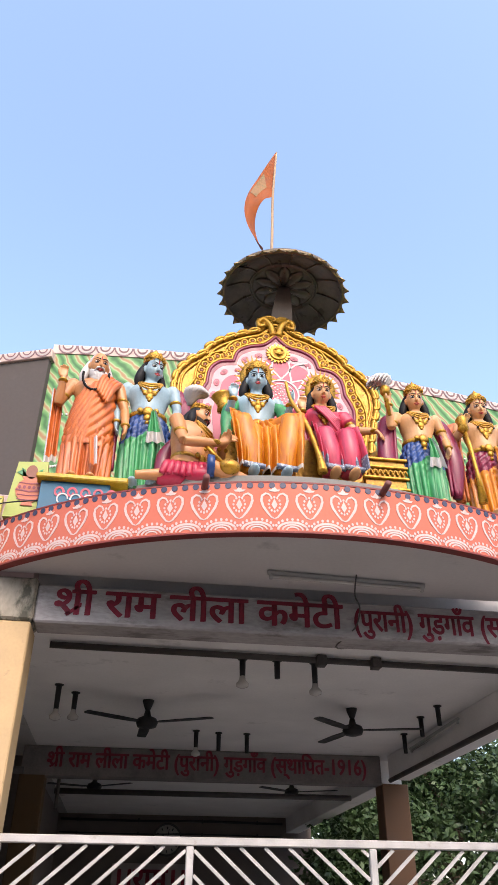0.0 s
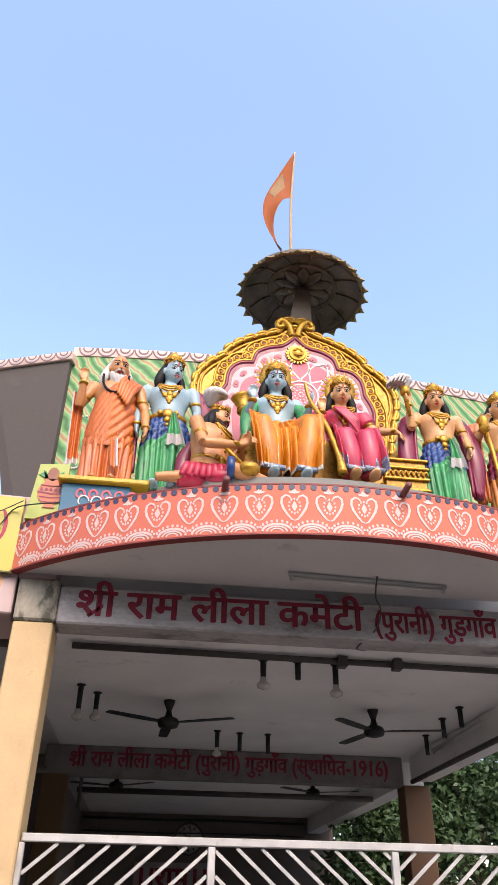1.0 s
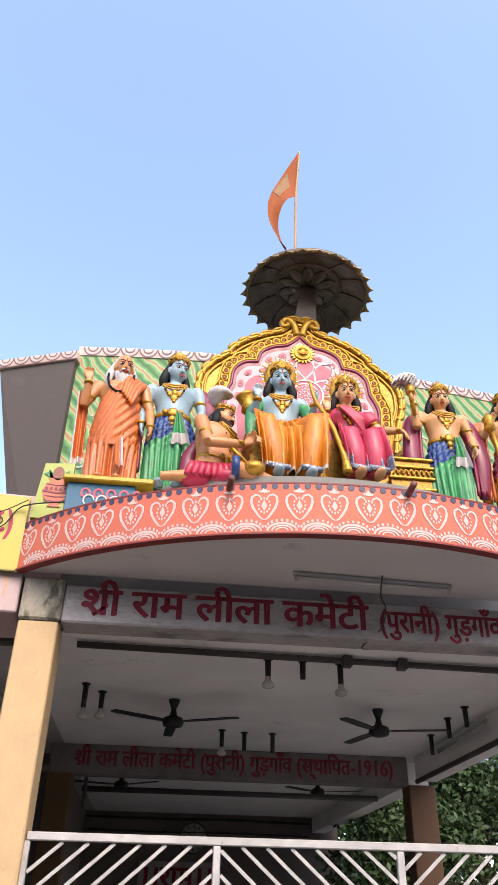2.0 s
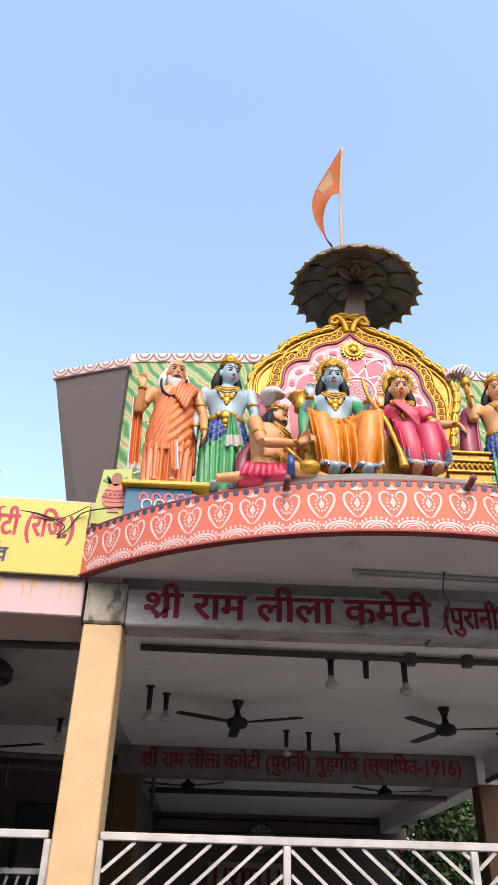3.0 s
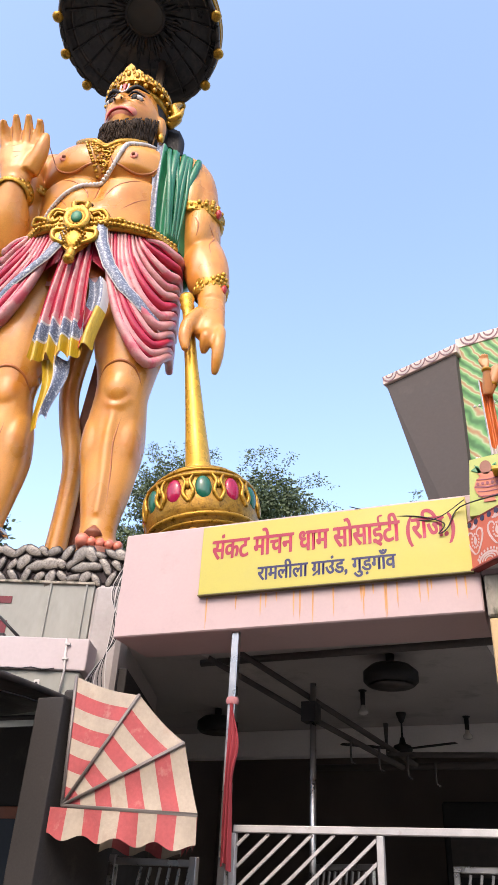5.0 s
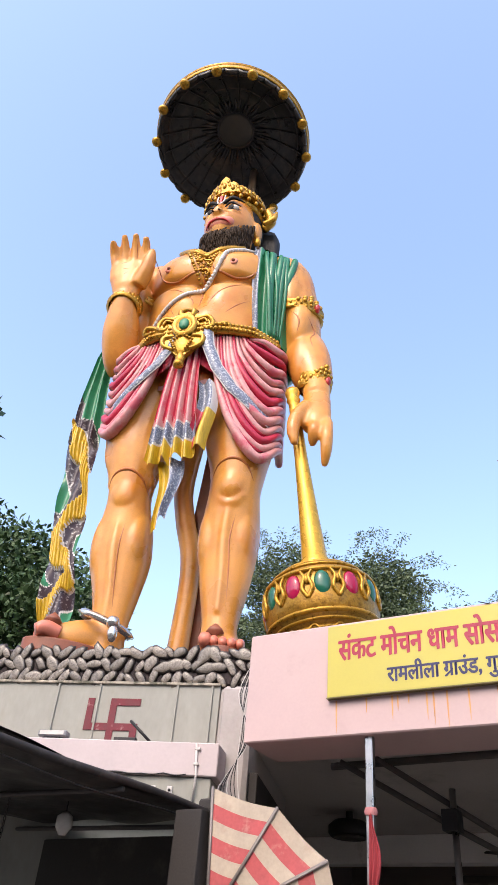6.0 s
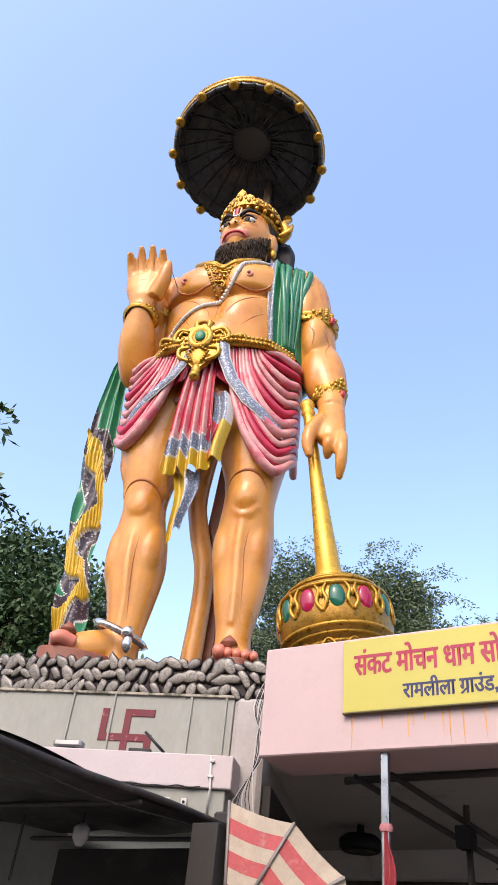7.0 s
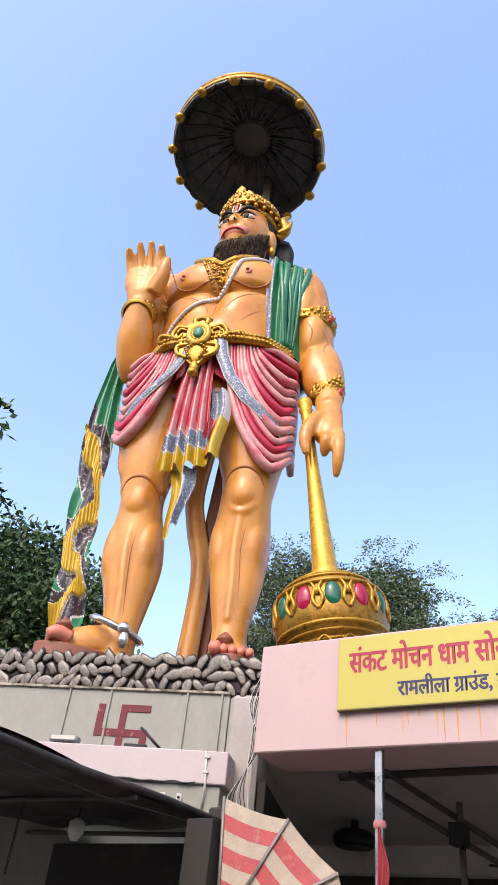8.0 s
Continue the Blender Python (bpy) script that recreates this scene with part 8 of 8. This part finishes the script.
part("knot", B().lathe([(0.05, -0.03), (0.06, 0), (0.05, 0.03)], 12, 0, Matrix.Translation((0, 0, 3.06)), caps=False), enamel("dusty_pink_cord", (0.5, 0.2, 0.2), 0.85), pole)

# ---- rust runs under the sign, loose cables ----
rng = random.Random(3)
wb = bpy.data.objects["wall_band"]
for i in range(22):
    x = -3.75 + 2.4 * rng.random()
    L = rng.uniform(0.08, 0.34)
    z0 = 4.016
    part("rust_run", B().prism([(x - 0.009, z0), (x + 0.008, z0), (x + 0.006, z0 - L * 0.6), (x + 0.001, z0 - L), (x - 0.004, z0 - L * 0.7)], 5.9965, 5.9995), M_RUST, wb).matrix_basis = FAC @ Matrix.Translation((0.025, 0, -0.03))
cab = thing("loose_cable", "thin black cable sagging across the sign and canopy", "cable")
part("strand", B().spline([(-2.75, 5.93, 4.74), (-2.4, 5.91, 4.62), (-2.1, 5.91, 4.6), (-1.7, 5.91, 4.56), (-1.45, 5.9, 4.45), (-1.5, 5.9, 4.36), (-1.42, 5.9, 4.4), (-1.3, 5.9, 4.58), (-0.9, 5.55, 4.47)], 0.006, 6), M_BLACK, cab)
part("strand", B().spline([(-2.3, 5.93, 4.76), (-1.9, 5.92, 4.6), (-1.55, 5.91, 4.5), (-1.25, 5.85, 4.62)], 0.005, 6), M_BLACK, cab)
cab = thing("cable_bundle", "tangled black and white cables at the wall corner", "cable")
for i in range(7):
    o = 0.02 * i
    part("strand", B().spline([(-4.6 - o * 0.5, 5.96, 4.75 - o), (-4.72 - o, 5.9, 4.2), (-4.78 + o, 5.9, 3.75), (-4.75 - 2 * o, 5.88, 3.35 - o), (-4.66 + o, 5.9, 2.9)], 0.0045, 6), M_BLACK if i % 3 else E_WHITE, cab)


# ---- hall fittings ----
def ceiling_fan(x, y, z, rot, label="black three-blade ceiling fan hanging from the hall ceiling", drop=0.28, R=0.9):
    f = thing("ceiling_fan", label, "fan", "hall ceiling fans", at=(x, y, z))
    part("canopy", B().lathe([(0.075, 0.0), (0.07, -0.03), (0.035, -0.12), (0.02, -0.14)], 16), M_BLACK, f)
    part("rod", B().tube([(0, 0, -0.1), (0, 0, -drop + 0.1)], 0.014, 8), M_BLACK, f)
    part("motor", B().lathe([(0.03, -drop + 0.16), (0.05, -drop + 0.08), (0.12, -drop + 0.05), (0.14, -drop), (0.12, -drop - 0.05), (0.05, -drop - 0.07)], 20), M_BLACK, f)
    for k in range(3):
        N = Matrix.Translation((0, 0, -drop)) @ Matrix.Rotation(radians(rot + 120 * k), 4, "Z") @ pose(0, 0, 0, 3)
        bl = part("blade", B().loft([[(r, -w, 0), (r, w, 0), (r, w, 0.008), (r, -w, 0.008)] for r, w in ((0.13, 0.03), (0.2, 0.055), (0.45, 0.07), (R - 0.03, 0.062), (R, 0.04))], 0, True, True, False, N), M_BLACK, f)
    return f


ceiling_fan(0.195, 10.0, 4.0, 93)
ceiling_fan(2.9, 10.0, 4.0, 105)
ceiling_fan(-0.6, 15.6, 4.0, 80)
ceiling_fan(3.2, 15.6, 4.0, 98)
ceiling_fan(-3.2, 11.0, 4.0, 95, "black three-blade ceiling fan in the side hall", 0.5)


def drum_fan(x, y, z):
    f = thing("drum_fan", "round black drum fan hanging under the side hall ceiling", "fan", "drum fans", at=(x, y, z))
    part("housing", B().lathe([(0.05, -0.12), (0.22, -0.13), (0.3, -0.2), (0.3, -0.3), (0.26, -0.34), (0.22, -0.33)], 28), M_BLACK, f)
    part("grille", B().lathe([(0.02, -0.34), (0.2, -0.33), (0.24, -0.35), (0.02, -0.36)], 28), M_PIPE, f)
    part("stem", B().tube([(0, 0, 0), (0, 0, -0.13)], 0.05, 12), M_BLACK, f)


drum_fan(-2.56, 8.1, 4.0)
drum_fan(-5.75, 10.2, 4.0)


def spot_bulb(x, y, z, drop, rot=0, bulb=True):
    f = thing("spot_bulb", "dusty lamp bulb in a black holder on the ceiling" if bulb else "empty black lamp holder on the ceiling", "bulb", "ceiling lamp holders", at=(x, y, z))
    part("holder", B().tube([(0, 0, 0), (0, 0, -drop)], [0.035, 0.03], 10), M_BLACK, f)
    part("base", B().lathe([(0.055, 0.0), (0.055, -0.012), (0.04, -0.02)], 12), M_BLACK, f)
    if bulb:
        part("glass", B().lathe([(0.03, -drop + 0.01), (0.035, -drop - 0.03), (0.07, -drop - 0.07), (0.065, -drop - 0.1), (0.02, -drop - 0.12)], 14), M_GLASS, f, "dusty bulb glass")


for x, y, d, bb in ((-0.9, 9.4, 0.3, True), (-0.72, 9.75, 0.22, True), (1.14, 8.0, 0.2, True), (1.52, 8.0, 0.2, False), (1.94, 8.02, 0.24, True), (0.97, 11.7, 0.25, True), (1.32, 11.8, 0.26, False), (1.75, 11.8, 0.28, False),
                    (4.1, 11.4, 0.28, False), (3.97, 10.3, 0.26, False), (3.97, 9.65, 0.25, False), (-3.34, 9.6, 0.2, True), (-2.35, 12.4 - 1.0, 0.2, True)):
    spot_bulb(x, y, 4.0, d, bulb=bb)
M_TUBE = material("dusty_white_tube_fitting", (0.4, 0.39, 0.37), 0.6)


def tube_light(x0, y0, x1, y1, z, M=M_TUBE):
    f = thing("tube_light", "unlit fluorescent tube in a dusty batten on the soffit", "lamp", "tube lights", at=((x0 + x1) / 2, (y0 + y1) / 2, z))
    dx, dy = (x1 - x0) / 2, (y1 - y0) / 2
    part("batten", B().tube([(-dx, -dy, -0.02), (dx, dy, -0.02)], 0.022, 6), M, f)
    part("tube", B().tube([(-dx * 0.96, -dy * 0.96, -0.055), (dx * 0.96, dy * 0.96, -0.055)], 0.014, 10), M_GLASS, f, "unlit glass tube")
    for s in (-1, 1):
        part("cap", B().tube([(s * dx * 0.96, s * dy * 0.96, -0.02), (s * dx * 0.96, s * dy * 0.96, -0.075)], 0.018, 8), M, f)


tube_light(1.01, 5.64, 2.38, 5.72, 4.03)
tube_light(4.3, 9.8, 4.36, 11.9, 3.9)
cond = thing("conduit_pipe", "sooty black conduit running along the hall ceiling", "pipe")
part("run", B().tube([(-0.88, 7.68, 3.95), (4.39, 7.84, 3.95)], 0.035, 8), M_PIPE, cond)
for x in (1.95, 2.55):
    part("junction_box", B().box((x - 0.05, 7.68, 3.88), (x + 0.05, 7.8, 3.99)), M_PIPE, cond)
cond = thing("conduit_pipe", "sooty black conduit below the rear beam", "pipe")
part("run", B().tube([(-1.3, 14.4, 3.75), (4.3, 14.4, 3.75)], 0.05, 8), M_PIPE, cond)
part("run", B().tube([(-1.3, 15.3, 3.6), (4.3, 15.3, 3.6)], 0.05, 8), M_PIPE, cond)
part("drop", B().tube([(-1.1, 13.55, 3.9), (-1.1, 13.6, 3.1)], 0.03, 8), M_PIPE, cond)
cond = thing("conduit_pipe", "black pipe along the lower edge of the side beam", "pipe")
part("run", B().tube([(4.39, 6.5, 3.6), (4.39, 13.1, 3.6)], 0.04, 8), M_PIPE, cond)
cam_ = thing("security_camera", "small white dome security camera under the front beam", "camera", at=(2.16, 6.5, 4.0))
part("mount", B().tube([(0, 0, 0), (0, 0, -0.2)], 0.02, 8), E_WHITE, cam_)
part("dome", B().ell((0, -0.02, -0.24), (0.055, 0.055, 0.06), 0, None, 14, 9), E_WHITE, cam_)
part("lens", B().ell((0, -0.07, -0.25), (0.025, 0.015, 0.025), 0, None, 10, 6), M_BLACK, cam_)
cable = thing("loose_cable", "thin grey cable drooping from the soffit to the camera", "cable")
part("strand", B().spline([(1.75, 5.6, 4.02), (1.77, 5.75, 3.9), (1.85, 5.9, 3.85), (1.82, 5.98, 3.7), (1.7, 6.2, 3.6), (2.0, 6.6, 3.75), (2.16, 6.55, 3.9)], 0.007, 6), M_PIPE, cable)
clock = thing("wall_clock", "round white wall clock on the rear hall wall", "clock", at=(1.18, 22.385, 3.41))
clock.matrix_basis = clock.matrix_basis @ Matrix.Diagonal((1.28, 1, 1.28, 1))
part("rim", B().lathe([(0.3, 0), (0.31, 0.04), (0.28, 0.05), (0.27, 0.02)], 32, 0, pose(0, 0, 0, 90), caps=False), M_PIPE, clock)
part("face", B().lathe([(0.01, 0.015), (0.28, 0.015), (0.28, 0.0), (0.01, 0.0)], 32, 0, pose(0, 0, 0, 90)), material("aged_clock_face", (0.35, 0.33, 0.3), 0.5), clock)
for k in range(12):
    t = 2 * math.pi * k / 12
    part("hour_mark", B().box((-0.012, -0.022, 0.19), (0.012, -0.016, 0.24), 0, Matrix.Rotation(t, 4, "Y"), 0.001), M_BLACK, clock)
part("clock_hand", B().box((-0.008, -0.026, 0), (0.008, -0.022, 0.15), 0, Matrix.Rotation(radians(-50), 4, "Y"), 0.001), M_BLACK, clock)
part("clock_hand", B().box((-0.006, -0.026, 0), (0.006, -0.022, 0.2), 0, Matrix.Rotation(radians(10), 4, "Y"), 0.001), M_BLACK, clock)
bd = thing("rear_sign", "pale board with maroon lettering on the rear hall wall", "sign", at=(0, 0, 0))
part("board", B().box((-0.2, 22.34, 1.95), (1.86, 22.39, 2.85), bev=0.006), material("dusty_pale_board", (0.3, 0.25, 0.24), 0.7), bd)
letters("lettering", "।।राम।।", 0.72, pose(-0.05, 22.335, 2.25), M_TEXTMAROON, bd, width=1.72, label="maroon lettering")

# ---- side hall pipes and stored gate ----
sc = thing("pipe_frame", "dark steel pipe frame standing in the side hall", "scaffold")
part("upright", B().tube([(-3.27, 7.6, 0.12), (-3.28, 7.6, 3.6)], 0.034, 10), M_STEEL, sc)
part("rail", B().tube([(-4.2, 6.9, 3.75), (-3.3, 7.7, 3.25), (-2.6, 8.6, 2.9)], 0.03, 8), M_PIPE, sc)
part("rail", B().tube([(-3.95, 6.8, 3.85), (-2.5, 8.8, 2.95)], 0.03, 8), M_PIPE, sc)
part("rail", B().tube([(-4.5, 7.3, 3.82), (-1.25, 7.3, 3.82)], 0.04, 8), M_PIPE, sc)
part("rail", B().tube([(-4.4, 10.5, 3.2), (-1.3, 10.5, 3.2)], 0.045, 8), M_PIPE, sc)
part("rail", B().tube([(-2.75, 8.5, 3.35), (-2.75, 8.5, 3.02), (-1.3, 8.7, 3.02)], 0.03, 8), M_PIPE, sc)
part("clamp", B().box((-3.38, 7.5, 3.2), (-3.22, 7.68, 3.4)), M_BLACK, sc)
for i in range(4):
    part("hook", B().spline([(-3.0 + 0.25 * i, 8.0 + 0.2 * i, 3.1 - 0.05 * i), (-3.0 + 0.25 * i, 8.0 + 0.2 * i, 2.9 - 0.05 * i), (-2.96 + 0.25 * i, 8.0 + 0.2 * i, 2.86 - 0.05 * i)], 0.012, 6), M_PIPE, sc)
def gate_leaf(x, y, rz, w):
    """A stored leaf of flat bars that bow at the top."""
    lf = thing("stored_gate_leaf", "dull steel gate leaf with bowed bars leaning inside the hall", "gate", "stored gate leaves", at=(x, y, 0.12), rz=rz)
    part("frame", B().box((-w, -0.02, 1.75), (w, 0.02, 1.8)), M_STEEL, lf)
    part("frame", B().box((-w, -0.02, 0.0), (-w + 0.05, 0.02, 1.749)), M_STEEL, lf)
    part("frame", B().box((w - 0.05, -0.02, 0.0), (w, 0.02, 1.749)), M_STEEL, lf)
    n = int(w * 2 / 0.095)
    for i in range(n):
        x0 = -w + 0.09 + (2 * w - 0.18) * i / (n - 1)
        part("bar", B().ribbon([(x0 + 0.05, 1.74), (x0 + 0.012, 1.55), (x0, 1.3), (x0, 0.8), (x0 - 0.02, 0.02)], 0.02, -0.01, 0.01), M_STEEL, lf)


gate_leaf(-1.55, 7.2, 0, 0.32)
gate_leaf(-3.0, 7.6, -35, 0.5)
cooler = thing("air_cooler", "large black cabinet standing in the dark side hall", "cabinet", at=(-2.6, 13.0, 0.12))
part("body", B().box((-0.45, -0.4, 0), (0.45, 0.4, 2.9), bev=0.03), M_BLACK, cooler)
part("vent", B().box((-0.35, -0.415, 1.9), (0.35, -0.402, 2.5)), M_PIPE, cooler)


# ---- conduits on the hall's back wall ----
for z, r in ((3.86, 0.032), (3.55, 0.018)):
    c = thing("wall_conduit", "black cable conduit along the back wall of the hall", "pipe", "back wall conduits")
    part("tube", B().spline([(-1.65, 22.36, z), (0.5, 22.36, z - 0.02), (2.0, 22.36, z), (4.3, 22.36, z - 0.03)], r, 8), M_BLACK, c)
    for x in (-1.2, 0.4, 2.1, 3.6):
        part("clip", B().box((x - 0.02, 22.32, z - r - 0.025), (x + 0.02, 22.4, z + r + 0.012)), M_BLACK, c)
# ---- trees ----
def leaf_mat(name, col):
    return material(name, col, 0.6, var=0.35, scale=3, bump=0.0, stain=tuple(min(1, c * 1.45) for c in col), stain_amt=0.6, stain_scale=1.3, stain_at=0.5)


M_BARK = material("rough_brown_bark", (0.12, 0.085, 0.06), 0.9, var=0.3, scale=8, bump=0.6)


def tree(label, x, y, trunk_h, blobs, leaf_n, leaf, mat, seed, wisps=0, spread=1.0):
    """Trunk and limbs reaching into clumps of small leaves."""
    r = random.Random(seed)
    t = thing("tree", label, "tree", at=(x, y, 0))
    b = B()
    b.spline([(0, 0, 0), (0.1, 0, trunk_h * 0.5), (0, 0.1, trunk_h)], [0.32, 0.24, 0.18], 10, 0)
    for cx, cy, cz, R in blobs:
        b.spline([(0, 0.1, trunk_h * 0.8), (cx * 0.5, cy * 0.5, (trunk_h + cz) / 2), (cx, cy, cz)], [0.14, 0.09, 0.03], 7, 0)
    part("trunk", b, M_BARK, t)
    vs, fs = [], []

    def leafquad(p, d, L, w):
        d = d.normalized()
        sd = d.cross(Vector((r.uniform(-1, 1), r.uniform(-1, 1), r.uniform(-1, 1)))).normalized() * w
        k = len(vs)
        vs.extend([p, p + d * L * 0.5 + sd, p + d * L, p + d * L * 0.5 - sd])
        fs.append([k, k + 1, k + 2, k + 3])

    tot = sum(R**2 for *_, R in blobs)
    for cx, cy, cz, R in blobs:
        for _ in range(int(leaf_n * R * R / tot / 7)):
            v = Vector((r.gauss(0, 1), r.gauss(0, 1), r.gauss(0, 1))).normalized()
            rad = R * (r.random() ** 0.33) * (0.8 + 0.35 * noise.noise(v * 2.3 + Vector((cx, cy, cz))))
            c = Vector((cx, cy, cz)) + Vector((v.x, v.y, v.z * 0.8)) * rad * 1.05
            for _ in range(7):
                d = Vector((r.gauss(0, 1), r.gauss(0, 1), r.gauss(-0.25, 0.8)))
                leafquad(c + d * leaf * 0.6, d, leaf * r.uniform(0.7, 1.3), leaf * 0.27)
    for _ in range(wisps):
        cx, cy, cz, R = r.choice(blobs)
        v = Vector((r.gauss(0, 1), r.gauss(0, 1), abs(r.gauss(0.4, 0.8)))).normalized()
        p = Vector((cx, cy, cz)) + v * R * 0.75
        for q in range(26):
            f = q / 25
            pt = p + v * f * R * 0.75 + Vector((0, 0, -0.9 * f * f * R * 0.4))
            for _ in range(3):
                d = Vector((r.gauss(0, 1), r.gauss(0, 1), r.gauss(-0.3, 0.6)))
                leafquad(pt + d * 0.06, d, leaf * 0.8, leaf * 0.16)
    me = bpy.data.meshes.new("crown")
    me.from_pydata([tuple(v) for v in vs], [], fs)
    me.materials.append(mat)
    ob = new("crown", me)
    ob.parent = t
    return t


L_DARK = leaf_mat("dark_mango_leaves", (0.035, 0.072, 0.02))
L_GREY = leaf_mat("dusty_olive_leaves", (0.08, 0.112, 0.05))
L_MID = leaf_mat("fresh_green_leaves", (0.034, 0.066, 0.018))
tree("dark dense leafy tree rising behind the pedestal", -21.0, 14.5, 7, [(0, 0, 13.0, 2.6), (-2.4, 0, 12.0, 2.6), (2.2, 0.5, 11.4, 2.2), (-1, 1, 10.0, 3.0), (3.6, 0.5, 8.6, 2.2), (-4.5, 0, 13.5, 2.8), (-3, -1, 9, 2.8), (5.0, 0, 7.4, 2.0)], 48000, 0.24, L_DARK, 1, 14)
tree("dusty feathery tree with airy branches behind the mace", -9.6, 17.5, 7, [(-0.4, 0, 11.2, 1.9), (-2.0, 0, 12.0, 1.6), (1.2, 0, 11.2, 1.5), (2.0, 0, 9.8, 1.2), (-3.2, 0, 10.2, 1.6), (0.2, 0, 9.2, 2.0), (-1.5, 0.5, 8.8, 2.0)], 76000, 0.11, L_GREY, 2, 130)
tree("low dusty feathery tree behind the facade roof", -13.6, 19.0, 6, [(0, 0, 8.6, 1.8), (1.8, 0, 8.4, 1.6), (-2, 0, 8.2, 1.8)], 14000, 0.11, L_GREY, 3, 26)
tree("thin dusty treetop showing above the sign", -4.6, 19.0, 6, [(0, 0, 10.3, 1.2), (1.7, 0, 10.0, 1.0), (-1.6, 0, 10.2, 0.9), (3.4, 0, 9.8, 0.8)], 6000, 0.1, L_GREY, 4, 34)
tree("green leafy tree beside the open hall", 8.6, 19.0, 2.2, [(0, 0, 4.4, 1.6), (1.8, 0, 5.0, 1.7), (-1.7, 0, 3.4, 1.3), (0.3, -0.6, 2.6, 1.6), (3.4, 0, 4.2, 1.8), (2.6, -0.5, 2.4, 1.6), (-2.6, 0, 2.4, 1.1), (4.8, 0, 5.4, 1.7), (-2.9, 0, 3.6, 1.1), (-3.0, 0.3, 4.7, 1.0), (-3.6, 0, 2.6, 1.0), (-1.4, 0.3, 5.0, 1.1)], 38000, 0.17, L_MID, 5, 16)
tree("dense green tree closing the view behind the hall", 8.5, 29.0, 3, [(-2.4, 0, 3.4, 1.8), (-0.6, 0, 4.6, 2.0), (1.4, 0, 4.2, 2.2), (-2.6, 0, 1.8, 1.5), (0.4, -0.5, 2.2, 1.9), (3.2, 0, 5.4, 2.3)], 16000, 0.26, L_MID, 8, 10)
tree("tall leafy branch reaching beside the pedestal", -15.0, 7.6, 9, [(0, 0, 13.0, 0.5), (0.15, 0.2, 11.0, 0.5), (-1.4, 0.5, 12.0, 1.0)], 800, 0.3, L_DARK, 6, 3)
low = structure("wall_yard", B().box((4.9, 21.0, 0), (14, 21.3, 2.5)), material("sunlit_cream_yard_wall", (0.62, 0.52, 0.4), 0.85, var=0.12, scale=1.5), "cream yard wall behind the hall")
